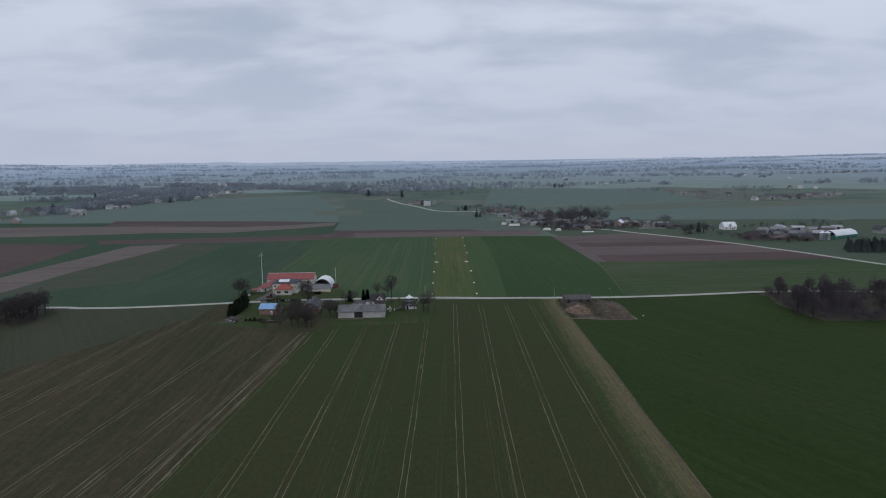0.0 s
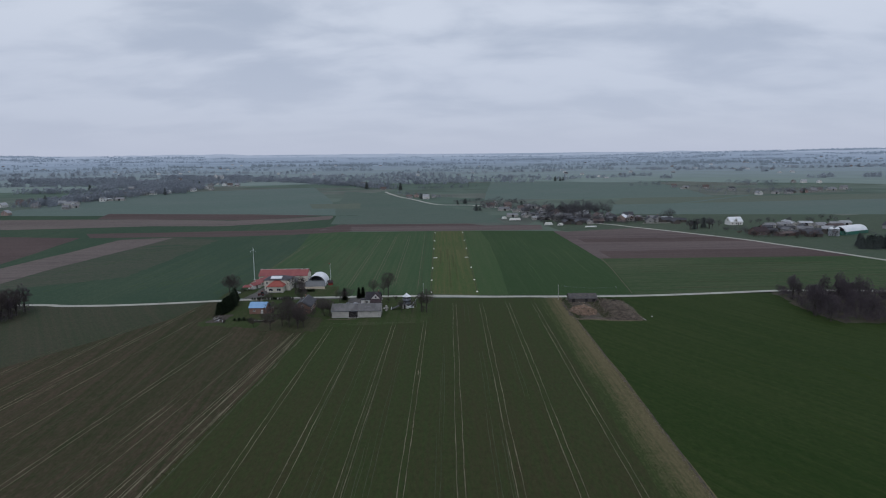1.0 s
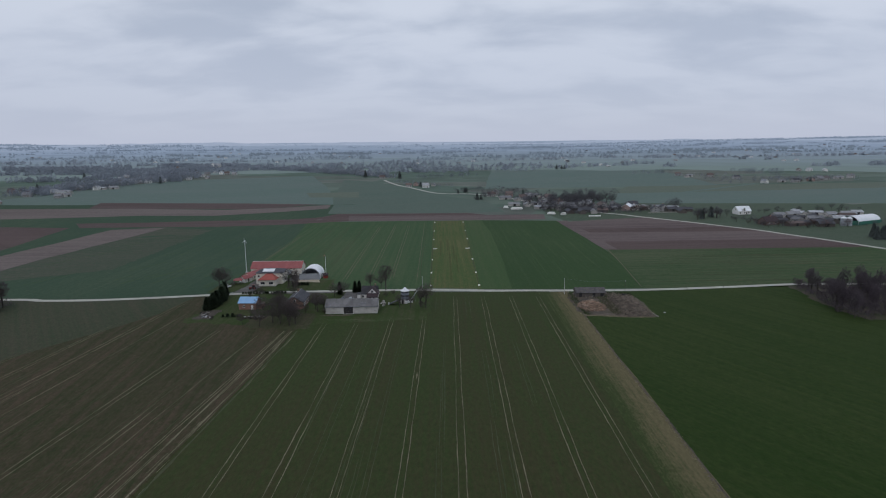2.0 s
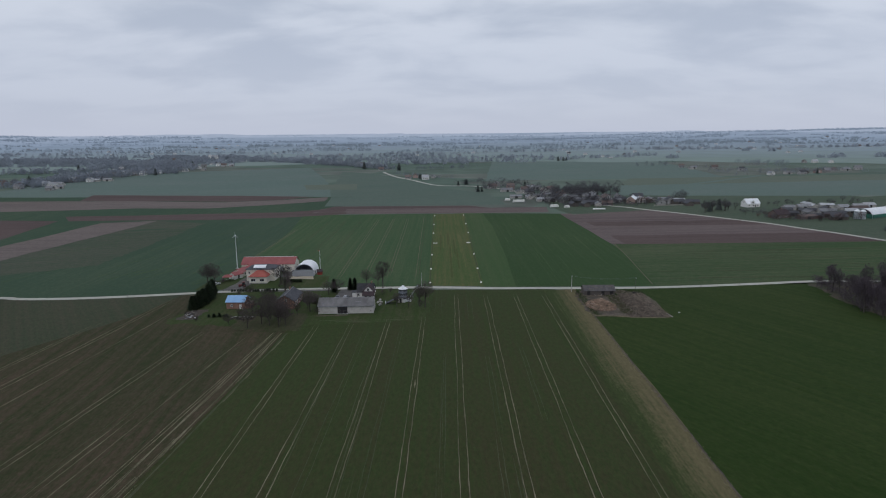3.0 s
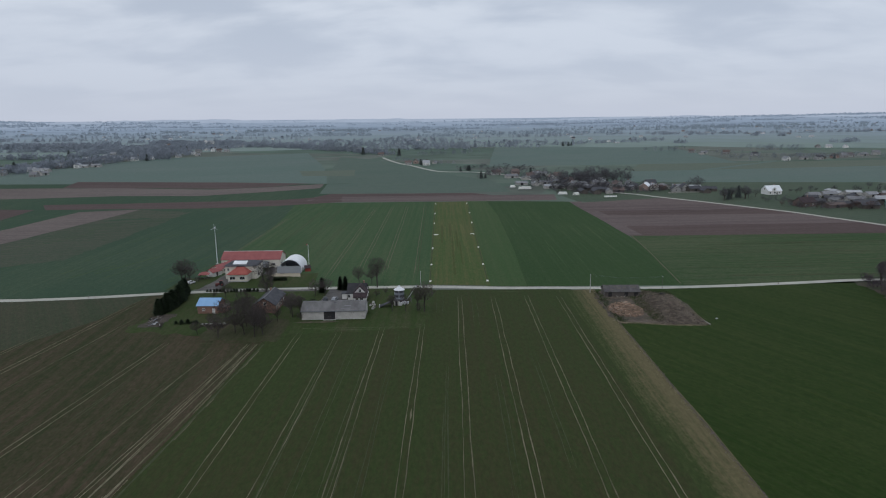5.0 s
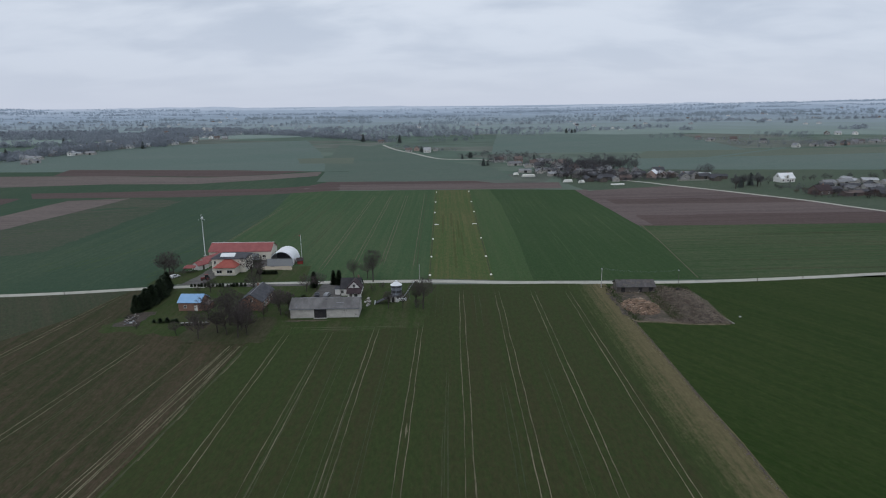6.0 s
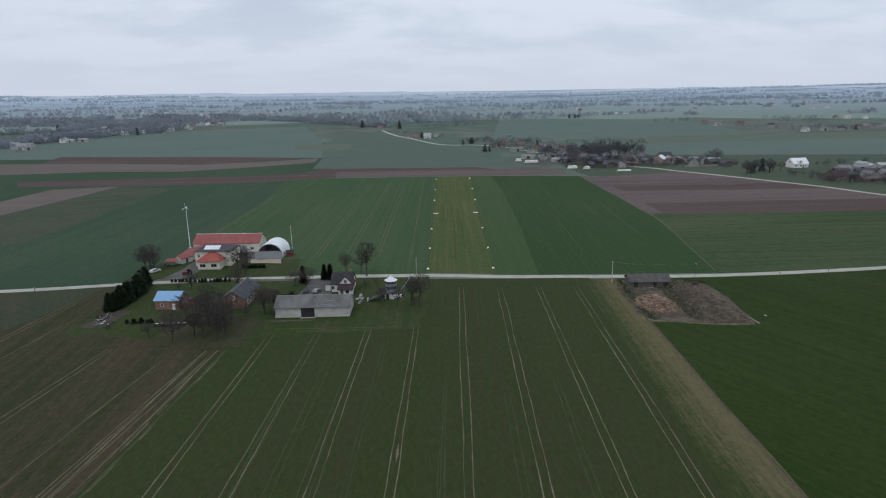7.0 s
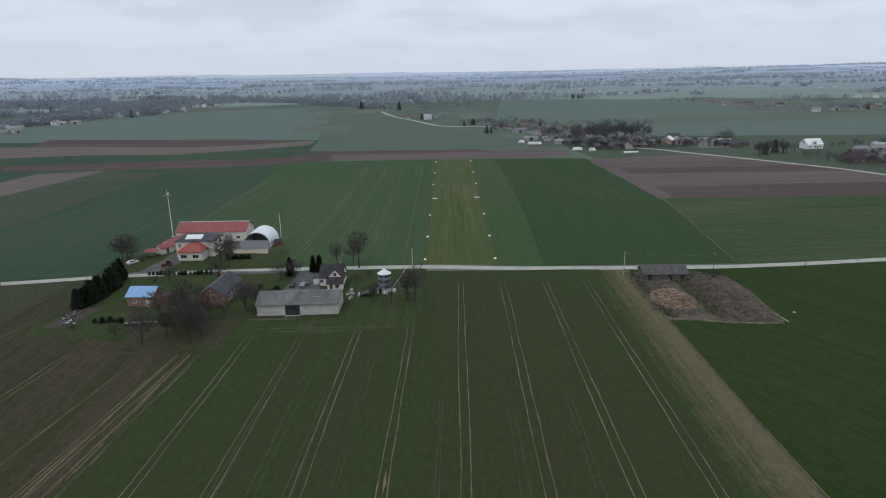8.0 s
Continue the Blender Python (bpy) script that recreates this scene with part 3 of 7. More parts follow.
sheet("field", [(57, -9.5), (85, -10), (115, -8), (151, -4), (179, 0), (215, -1), (250, -4), (420, -9)], [(57, -15), (85, -15), (115, -15), (151, -15), (179, -15), (215, -15), (250, -15), (420, -16)],
      M["crop_right"], 0.03, "dense green crop along the lane", ragged=0.2, cell=8)
sheet("field", [(-420, -27), (-240, -15), (-205, -17.3), (-180, -17.0), (-152, -13.6), (-124, -8)], [(-420, -8), (-240, -4), (-205, -4), (-180, -4), (-152, -4), (-118, -3)],
      M["crop_dark"], 0.025, "green crop edge beside the lane", ragged=0.2, cell=10)
# fields north of the road
f_nw = sheet("field", [(-122, -4), (-125, 94), (-126, 170), (-137, 284)], [(-13, -1), (-13, 94), (-13.6, 170), (-14, 286)],
             M["crop_far_left"], 0.03, "green crop field beside the grass airstrip", ragged=0.3)
sheet("field", [(-330, -14), (-290, 40), (-290, 170), (-300, 262)], [(-118, -6), (-124, 94), (-126, 170), (-130, 296)],
      M["crop_dark"], 0.02, "dark green crop field behind the lane", ragged=0.4)
strip = sheet("airstrip", [(-13, -0.5), (-13, 94), (-13.5, 170), (-14, 284)], [(13, -3), (13, 94), (13.3, 170), (13.7, 286)],
              M["airstrip"], 0.05, "mown yellowish grass airstrip between crops", category="airstrip", ragged=0.2)
sheet("field", [(13, -4), (13, 94), (13.3, 170), (13.7, 286)], [(31, -5), (34, 94), (36, 205), (33, 286)],
      M["crop_pale"], 0.03, "pale green crop strip beside the airstrip", ragged=0.3)
sheet("field", [(31, -5), (34, 94), (36, 205), (33, 286)], [(98, -6), (106, 60), (110, 150), (110, 276)],
      M["crop_east"], 0.045, "dark green crop field beyond the lane", ragged=0.3)
sheet("field", [(98, -6), (106, 60), (111, 114)], [(350, -4), (322, 60), (300, 114)],
      M["meadow"], 0.03, "green meadow with paler mown bands", ragged=0.4)
sheet("field", [(111, 114), (111, 152)], [(298, 114), (283, 152)], M["plough_dark"], 0.05, "dark freshly ploughed field", ragged=0.5)
sheet("field", [(111, 150), (110, 200), (109, 268)], [(284, 150), (262, 196), (196, 292)], M["plough"], 0.045, "brown ploughed field below the village", ragged=0.5)
sheet("field", [(116, 200), (115, 222)], [(261, 196), (246, 222)], M["plough_dark"], 0.065, "dark band in the ploughed field", ragged=0.5)
sheet("field_path", [(97.6, -4), (106, 66), (111, 118)], [(98.3, -4), (106.7, 66), (111.9, 118)], M["balk"], 0.08,
      "thin dry grass balk between fields", category="path", cell=6)
sheet("field_path", [(110, 116), (108.5, 190), (104.5, 276)], [(117, 116), (117, 190), (113, 276)], M["plough"], 0.085,
      "pale earthen headland beside the ploughed field", ragged=0.5, category="path")
sheet("field", [(-142, 291), (-128, 326)], [(95, 290), (98, 326)], M["plough"], 0.045, "brown ploughed field across the airstrip's end", ragged=0.6)
sheet("field", [(-128, 326), (-118, 346)], [(40, 326), (20, 344)], M["plough_dark"], 0.045, "dark ploughed strip", ragged=0.6)
sheet("field", [(-341, 251), (-294, 255), (-212, 257), (-151, 270), (-100, 291)], [(-361, 279), (-295, 286), (-230, 296), (-162, 304), (-105, 332)], M["plough_dark"], 0.05, "long dark ploughed strip", ragged=0.6)
sheet("field", [(-520, 300), (-400, 322), (-327, 340), (-247, 338), (-195, 364), (-139, 396)], [(-560, 395), (-450, 402), (-360, 404), (-250, 388), (-193, 408), (-142, 434)], M["plough_pale"], 0.05, "long pale brown ploughed strip", ragged=0.6)
sheet("field", [(-420, 408), (-314, 402), (-240, 396), (-193, 412)], [(-438, 468), (-347, 462), (-250, 456), (-160, 440)], M["plough_dark"], 0.045, "dark brown ploughed strip", ragged=0.6)
sheet("field", [(-560, 150), (-520, 262)], [(-330, 95), (-352, 250)], M["plough_dark"], 0.05, "wide dark ploughed field", ragged=0.6)
sheet("field", [(-322, 20), (-320, 90), (-306, 238)], [(-283, 20), (-282, 100), (-264, 250)], M["plough_pale"], 0.055, "pale ploughed strip between crops", ragged=0.6)
sheet("field", [(-284, 10), (-283, 100), (-268, 252)], [(-214, 60), (-214, 120), (-216, 236)], M["stubble"], 0.045, "thin brownish crop beside the ploughed strip", ragged=1.6, cell=5)
sheet("field", [(-245, 300), (-222, 345), (-178, 395), (-140, 440)], [(-108, 300), (-112, 345), (-118, 400), (-124, 446)], M["crop_dark"], 0.016, "green crop narrowing between ploughed strips", ragged=0.6)
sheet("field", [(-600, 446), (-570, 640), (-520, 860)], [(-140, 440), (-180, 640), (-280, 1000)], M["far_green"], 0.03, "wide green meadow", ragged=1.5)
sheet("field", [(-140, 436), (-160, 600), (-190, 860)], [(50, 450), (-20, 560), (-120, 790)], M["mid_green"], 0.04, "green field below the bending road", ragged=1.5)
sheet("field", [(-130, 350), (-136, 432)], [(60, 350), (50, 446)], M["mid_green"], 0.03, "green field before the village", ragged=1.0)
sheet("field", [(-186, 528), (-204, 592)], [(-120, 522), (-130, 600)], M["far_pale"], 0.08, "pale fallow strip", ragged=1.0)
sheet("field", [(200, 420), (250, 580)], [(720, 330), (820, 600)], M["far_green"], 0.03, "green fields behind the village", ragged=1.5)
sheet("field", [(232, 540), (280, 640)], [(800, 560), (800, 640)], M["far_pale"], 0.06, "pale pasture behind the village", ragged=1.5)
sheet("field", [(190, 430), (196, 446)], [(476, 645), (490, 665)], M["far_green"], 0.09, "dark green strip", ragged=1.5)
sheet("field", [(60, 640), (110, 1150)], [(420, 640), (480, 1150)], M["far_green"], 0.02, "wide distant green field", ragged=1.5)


def blotches(name, spots, material, lift, label, seed):
    """Irregular thin patches lying on the ground, in one mesh."""
    rnd = random.Random(seed)
    verts, faces = [], []
    for x, y, r, stretch in spots:
        b, n = len(verts), 18
        verts.append((x, y, ground_z(x, y) + lift))
        ph = rnd.uniform(0, 9)
        for k in range(n):
            a = k * math.tau / n
            q = r * (0.75 + 0.5 * noise.noise(Vector((math.cos(a) * 1.6 + ph, math.sin(a) * 1.6, ph))) + rnd.uniform(-0.12, 0.12))
            verts.append((x + math.cos(a) * q, y + math.sin(a) * q * stretch, ground_z(x, y) + lift))
        faces += [(b, b + 1 + k, b + 1 + (k + 1) % n) for k in range(n)]
        lift += 0.0007
    return tagged(mesh_ob(name, verts, faces, material), label, "ground patch", kind="stuff")


# wheel tracks: pairs of ruts along the drill rows
def rut_pair(field, x_at, y0, y1, slope, seed, faint=False, gap=1.75, width=0.19, lift=0.075):
    for s in (-0.5, 0.5):
        rnd = random.Random(seed * 3 + (s > 0))
        n = max(3, int(abs(y1 - y0) / 3))
        pts = [(x_at + slope * (y0 + (y1 - y0) * k / n) + s * gap, y0 + (y1 - y0) * k / n) for k in range(n + 1)]
        weak = faint or rnd.random() < 0.08
        part("wheel_track", ribbon(pts, width * (0.75 if weak else 1), lift, 0.085, seed * 5 + (s > 0), 0.45, 0.7, 5), M["track_faint" if weak else "balk" if field is f_nw else "track"], field)


for i, (x, y_top) in enumerate(((-56.2, -64), (-42.6, -64), (-28.1, -56), (-14.0, -56), (-0.1, -19), (13.6, -19.5), (27.6, -20), (40.8, -21))):
    rut_pair(f_west if x < -14 else f_main, x, y_top, -400, 0.0115, i)
rut_pair(f_west, -35.6, -68, -300, 0.0115, 21, faint=True, lift=0.072)
rut_pair(f_main, -8.2, -18, -52, 0.0115, 22, faint=True, gap=2.6)
rut_pair(f_main, 5.6, -19, -60, 0.0115, 24, faint=True)
rut_pair(f_west, -22, -66, -240, 0.0115, 25, faint=True, gap=1.2)
for i, (x0, ya, yb) in enumerate(((-63.6, -76, -400), (-66.4, -78, -400), (-73.2, -79, -260), (-80.6, -80, -400), (-93, -74, -400), (-106, -72, -400), (-118.5, -46, -400), (-130, -22, -400),
                                  (-142, -60, -400), (-155, -96, -400))):
    rut_pair(f_left, x0, ya, yb, 0.085, 40 + i, faint=i in (3, 5), gap=1.75)
r_broken = random.Random(33)
for i in range(34):
    ya = r_broken.uniform(-300, -90)
    rut_pair(f_left, r_broken.uniform(-150, -68), ya, ya - r_broken.uniform(12, 45), 0.085, 300 + i, faint=r_broken.random() < 0.7, gap=r_broken.choice((0.9, 1.75)), width=0.28, lift=0.05 + i * 0.0006)
for i in range(16):
    ya = r_broken.uniform(-230, -70)
    rut_pair(f_main if i % 2 else f_west, r_broken.uniform(-12, 42) if i % 2 else r_broken.uniform(-62, -16), ya, ya - r_broken.uniform(50, 130), 0.0115, 360 + i, faint=True, gap=r_broken.choice((0.7, 1.2)), width=0.25, lift=0.058 + i * 0.0006)
for i, (x0, ya, yb) in enumerate(((-62.0, 14, 255), (-48, 24, 262), (-35.4, 18, 265), (-20.2, 13, 270), (-76, 60, 250), (-90, 80, 255), (-104, 70, 240))):
    rut_pair(f_nw, x0, ya, yb, -0.009, 60 + i, faint=i > 3, width=0.4)
rut_pair(f_nw, -124.6, 60, 200, -0.004, 71, gap=1.2, width=0.5)

part("bare_strip", ribbon([(x, -53.4 + 0.03 * (x + 60)) for x in np.arange(-62, -44, 1.2)], 1.5, 0.085, 0.1, 520, 0.5, 0.8, 4), M["debris"], f_west)
for i, (x0, x1, y, sl) in enumerate(((-57, -20, -60.4, 0.02), (-50, -30, -62.2, 0.02), (-88, -66, -74.5, 0.05), (40, 5, -14.2, 0.0))):
    n = int(abs(x1 - x0) / 3)
    pts = [(x0 + (x1 - x0) * k / n, y + sl * (x1 - x0) * k / n) for k in range(n + 1)]
    part("wheel_track", ribbon(pts, 0.22, 0.075, 0.1, 500 + i, 0.6), M["balk" if i < 2 else "track_faint"], f_west if i < 2 else f_left if i == 2 else f_main)


def clods(name, spots, material, label, seed, base=0.03):
    """Loose lumps of soil along a line, in one mesh."""
    rnd = random.Random(seed)
    verts, faces = [], []
    for x, y, r in spots:
        b = len(verts)
        for dx, dy, dz in ((1, 0, 0), (0, 1, 0), (-1, 0, 0), (0, -1, 0), (0, 0, 1)):
            q = r * rnd.uniform(0.6, 1.3)
            verts.append((x + dx * q, y + dy * q, base + dz * q * 0.9 + (0 if dz else -0.04)))
        faces += [(b, b + 1, b + 4), (b + 1, b + 2, b + 4), (b + 2, b + 3, b + 4), (b + 3, b, b + 4)]
    return tagged(mesh_ob(name, verts, faces, material), label, "soil", kind="stuff")


r_c = random.Random(19)
edge_spots = []
for i in range(700):
    y = r_c.uniform(-300, -72)
    edge_spots.append((float(np.interp(-y, [66, 131, 220, 420], [-66.5, -69.8, -75.2, -88])) + r_c.gauss(0, 0.55) - 0.4, y, r_c.uniform(0.08, 0.26)))
clods("soil_clods", edge_spots, M["crop_left"], "soil clods along the field boundary", 2)
path_spots = []
for i in range(900):
    y = r_c.uniform(-260, -20)
    path_spots.append((float(np.interp(-y, [13, 60, 133, 222, 420], [56.6, 55.6, 54.9, 53.1, 50.6])) + r_c.gauss(0, 0.3), y, r_c.uniform(0.08, 0.26)))
clods("soil_clods", path_spots, M["plough_pale"], "pale clods along the edge of the grass strip", 3)
for s_off, wd, mt in ((0.6, 0.5, "track_faint"), (-1.6, 0.35, "track"), (-4.9, 0.3, "track")):
    pts = [(float(np.interp(-y, [66, 131, 220, 420], [-66.5, -69.8, -75.2, -88])) + s_off, y) for y in np.arange(-76, -400, -3.0)]
    part("furrow", ribbon(pts, wd, 0.08, 0.07, 600 + int(wd * 100), 0.5), M[mt], f_left)

# dry grass along the boundary, in broken runs
for i in range(46):
    ya = r_c.uniform(-290, -78)
    off, n = r_c.gauss(-0.6, 0.9), r_c.randint(3, 9)
    pts = [(float(np.interp(-y, [66, 131, 220, 420], [-66.5, -69.8, -75.2, -88])) + off, y) for y in np.linspace(ya, ya - n * 1.6, n)]
    part("dry_grass_run", ribbon(pts, r_c.uniform(0.08, 0.2), 0.058 + i * 0.0004, 0.12, 900 + i, 0.7), M["track"], f_left)

# pale mown bands in the meadow, thin lines in the crops, trimmed edges of the airstrip
r_m = random.Random(23)
f_meadow = [o for o in scene.collection.objects if o.get("label") == "green meadow with paler mown bands"][0]
for i in range(26):
    y = r_m.uniform(6, 108)
    x0 = 100 + 0.1 * y + r_m.uniform(1, 90)
    x1 = min(x0 + r_m.uniform(25, 110), 330 - 0.3 * y)
    if x1 - x0 < 10:
        continue
    n = int((x1 - x0) / 5)
    part("mown_band", ribbon([(x0 + (x1 - x0) * k / n, y + 0.02 * (x1 - x0) * k / n) for k in range(n + 1)], r_m.uniform(0.25, 0.9), 0.07, 0.05, 700 + i, 0.5), M["track_faint"], f_meadow)
for sx in (-13.1, 13.1):
    part("trimmed_edge", ribbon([(sx * (1 + 0.00025 * y), y) for y in np.arange(1, 280, 6.0)], 0.4, 0.075, 0.03, 740, 0.3), M["edge"], strip)
for i in range(9):
    x, ya = r_m.uniform(-10, 10), r_m.uniform(5, 150)
    part("mown_streak", ribbon([(x, y) for y in np.arange(ya, ya + r_m.uniform(40, 120), 5.0)], r_m.uniform(0.5, 1.4), 0.072, 0.04, 750 + i, 0.4), M["pale_streak" if i % 2 else "airstrip_dark"], strip)
f_dark = [o for o in scene.collection.objects if o.get("label") == "dark green crop field beyond the lane"][0]
for i in range(16):
    x, ya = r_m.uniform(36, 96), r_m.uniform(15, 200)
    part("thin_streak", ribbon([(x + 0.02 * y, y) for y in np.arange(ya, ya + r_m.uniform(15, 60), 5.0)], r_m.uniform(0.25, 0.6), 0.072, 0.06, 770 + i, 0.5), M["crop_pale"], f_dark)

for i in range(14):
    x, ya = r_m.uniform(62, 150), r_m.uniform(-210, -70)
    part("thin_streak", ribbon([(x + 0.42 * (ya - y), y) for y in np.arange(ya, ya - r_m.uniform(15, 50), -4.0)], r_m.uniform(0.12, 0.2), 0.07, 0.06, 790 + i, 0.5), M["crop_thin"], f_right)

f_dark_west = [o for o in scene.collection.objects if o.get("label") == "dark green crop field behind the lane"][0]
for i in range(22):
    x, ya = r_m.uniform(-270, -132), r_m.uniform(5, 190)
    part("thin_streak", ribbon([(x + 0.35 * (y - ya), y) for y in np.arange(ya, ya + r_m.uniform(12, 45), 4.0)], r_m.uniform(0.3, 0.7), 0.06, 0.06, 830 + i, 0.6), M["crop_pale"], f_dark_west)

part("wheel_track", ribbon([(-15.3 + 0.05 * math.sin(k * 1.3), -124.2 - k * 0.35) for k in range(20)], 0.42, 0.068, 0.05, 515, 0.3, 0.6, 7), M["track"], f_west)
# Dark strip painted for the shade in the furrow beside the verge
part("furrow", ribbon([(float(np.interp(-y, [13, 60, 133, 222, 420], [57.0, 56.1, 55.4, 53.6, 51.1])), y) for y in np.arange(-14, -400, -2.0)], 0.3, 0.075, 0.1, 640, 0.6, 0.7), M["soil_and_shade"], f_right)

# roads
tagged(part("road", ribbon(smooth_line([(-420, -30), (-240, -17.5), (-205, -19.8), (-180, -19.6), (-152, -16.2), (-124, -11.2), (-84, -6.8), (-60, -5.4), (-44, -4.6), (-11, -4.9),
            (17, -8.0), (36, -8.6), (56, -9.6), (85, -10.4), (115, -8.6), (151, -4.5), (179, -1.0), (215, -2), (250, -5), (420, -10)], 5), 3.6, 0.10, 0, 3, 0.04),
            M["road"]), "narrow pale asphalt lane between the fields", "road", kind="structure")
tagged(part("road", ribbon(smooth_line([(160, 333), (178, 316), (189, 299), (216, 265), (241, 230), (262, 199), (272, 176), (286, 146), (310, 85), (340, 25), (356, -8)], 6), 4.0, 0.12, 0, 4, 0.05),
            M["road"]), "pale asphalt road running to the village", "road", kind="structure")
tagged(part("road", ribbon(smooth_line([(-112, 840), (-107, 814), (-82, 728), (-53, 663), (-20, 583), (1, 563), (35, 556), (72, 514), (96, 455), (112, 415), (140, 370), (160, 333)], 8), 4.6, 0.14, 0, 5, 0.05),
            M["road"]), "pale bending road between the villages", "road", kind="structure")

# garden and yard surfaces
sheet("garden", [(-120, -12), (-117, -40), (-119, -61)], [(-65, -8), (-61, -40), (-62, -70)], M["lawn"], 0.06, "lawn and orchard grass round the farm", ragged=1.6, category="garden", cell=4)
sheet("garden", [(-66, -8), (-62, -40), (-62, -66)], [(-13, -8), (-12.6, -40), (-15, -60)], M["lawn"], 0.07, "lawn round the farm buildings", ragged=0.9, category="garden", cell=4)
sheet("garden", [(-128, -5), (-128, 14)], [(-66, -2), (-68, 22)], M["lawn"], 0.06, "lawn before the red-roofed house", ragged=0.6, category="garden")


r_b = random.Random(61)
sheet("orchard_floor", [(-93, -54), (-90, -62), (-89, -71)], [(-66, -50), (-63, -60), (-64, -73)], M["orchard_floor"], 0.075, "brown leaf litter and thin grass under the orchard trees", ragged=1.3, category="garden", cell=2)
sheet("yard", [(-114.5, -6.2), (-112.5, 6), (-112, 22)], [(-107, -5.8), (-105.5, 5), (-106, 13)], M["yard"], 0.10, "grey gravel drive beside the house", ragged=0.3, category="yard", cell=4)
sheet("yard", [(-93, 22), (-93, 37)], [(-77, 22), (-77, 37)], M["yard"], 0.09, "grey yard before the arched hall", ragged=0.4, category="yard", cell=4)
sheet("yard", [(-55.5, -8.4), (-57, -36)], [(-49.5, -8.2), (-46, -36)], M["yard"], 0.11, "grey gravel drive between barn and house", ragged=0.3, category="yard", cell=4)
sheet("yard", [(-96, -10), (-66, -10)], [(-94, -7.5), (-55, -7.5)], M["yard"], 0.12, "gravel verge beside the lane", ragged=0.3, category="yard", cell=4)
sheet("sand_patch", [(-89, 18), (-88, 22)], [(-76, 17), (-77, 22)], M["sand"], 0.12, "spread of pale sand before the hall", ragged=0.8, category="sand", cell=2)
sheet("waste_ground", [(59, -15), (57.2, -22), (56.4, -36), (55.4, -50), (57.4, -57.6)], [(77, -15), (86.5, -20.5), (87.2, -36), (85.4, -50), (86.4, -60.2)], M["debris"], 0.10,
      "patch of trampled soil and rubble beside the shed", ragged=0.9, category="ground", cell=3)
sheet("wood_floor", [(174, -6), (171.5, -46), (173, -68)], [(300, -6), (300, -50), (300, -69)], M["litter"], 0.08, "brown leaf litter under the thicket", ragged=1.8, category="ground", cell=3.5)
sheet("wood_floor", [(-300, -20), (-300, -70)], [(-224, -26), (-220, -62)], M["litter"], 0.08, "brown leaf litter under bare trees", ragged=1.2, category="ground", cell=8)


# ---- buildings ----
WINDOWS = {}
FACES = {"f": 0, "b": 180, "l": -90, "r": 90}


def face_pose(w, d, face, u, z, out=0.0):
    if face == "f":
        return pose(u, -d / 2 - out, z)
    if face == "b":
        return pose(-u, d / 2 + out, z, 0, 0, 180)
    if face == "l":
        return pose(-w / 2 - out, -u, z, 0, 0, -90)
    return pose(w / 2 + out, u, z, 0, 0, 90)


def shared(name, key, make, material, parent, m, label=""):
    """An object on a mesh that alike pieces share."""
    if key not in WINDOWS:
        me = bpy.data.meshes.new(name)
        bm = make()
        bm.normal_update()
        bm.to_mesh(me)
        bm.free()
        me.materials.append(material)
        WINDOWS[key] = me
    ob = new(name, WINDOWS[key])
    ob.parent = parent
    ob.matrix_basis = m
    if label:
        ob["label"] = label
    return ob


def add_window(parent, m, ww, hh, bars=True):
    t = 0.09

    def frame_bm():
        bs = [(-ww / 2, ww / 2, -0.07, 0.03, -t * 0, t), (-ww / 2, ww / 2, -0.07, 0.03, hh - t, hh),
              (-ww / 2, -ww / 2 + t, -0.07, 0.03, t, hh - t), (ww / 2 - t, ww / 2, -0.07, 0.03, t, hh - t)]
        if bars:
            bs.append((-0.03, 0.03, -0.06, 0.0, t, hh - t))
        return boxes(*bs)

    win = shared("window", ("win", ww, hh, bars), frame_bm, M["frame_w"], parent, m)
    shared("pane", ("pane", ww, hh), lambda: boxes((-ww / 2 + t, ww / 2 - t, -0.035, -0.02, t, hh - t)), M["glass"], win, Matrix())
    shared("window_sill", ("sill", ww), lambda: boxes((-ww / 2 - 0.08, ww / 2 + 0.08, -0.16, 0.02, -0.07, -0.005)), M["concrete"], win, Matrix())
    return win


def gable_walls(w, d, eave, rise, thick=0.3):
    bm = bmesh.new()
    ends = []
    for x in (-w / 2, w / 2):
        ends.append([bm.verts.new((x, y, z)) for y, z in ((-d / 2, -0.3), (d / 2, -0.3), (d / 2, eave), (0, eave + rise), (-d / 2, eave))])
    a, b = ends
    bm.faces.new(a[::-1])
    bm.faces.new(b)
    for k in range(5):
        bm.faces.new((a[k], a[(k + 1) % 5], b[(k + 1) % 5], b[k]))
    return bm


def gable_roof(w, d, eave, rise, over=0.4, thick=0.16, ends=0.35):
    s = rise / (d / 2)
    o = d / 2 + over
    prof = [(-o, eave - over * s), (0, eave + rise), (o, eave - over * s), (o, eave - over * s + thick), (0, eave + rise + thick * 1.15), (-o, eave - over * s + thick)]
    bm = bmesh.new()
    a = [bm.verts.new((-w / 2 - ends, y, z + 0.01)) for y, z in prof]
    b = [bm.verts.new((w / 2 + ends, y, z + 0.01)) for y, z in prof]
    for k in range(6):
        bm.faces.new((a[k], b[k], b[(k + 1) % 6], a[(k + 1) % 6]))
    for q in (a, b):
        bm.faces.new((q[0], q[1], q[4], q[5]))
        bm.faces.new((q[1], q[2], q[3], q[4]))
    bmesh.ops.recalc_face_normals(bm, faces=bm.faces)
    return bm


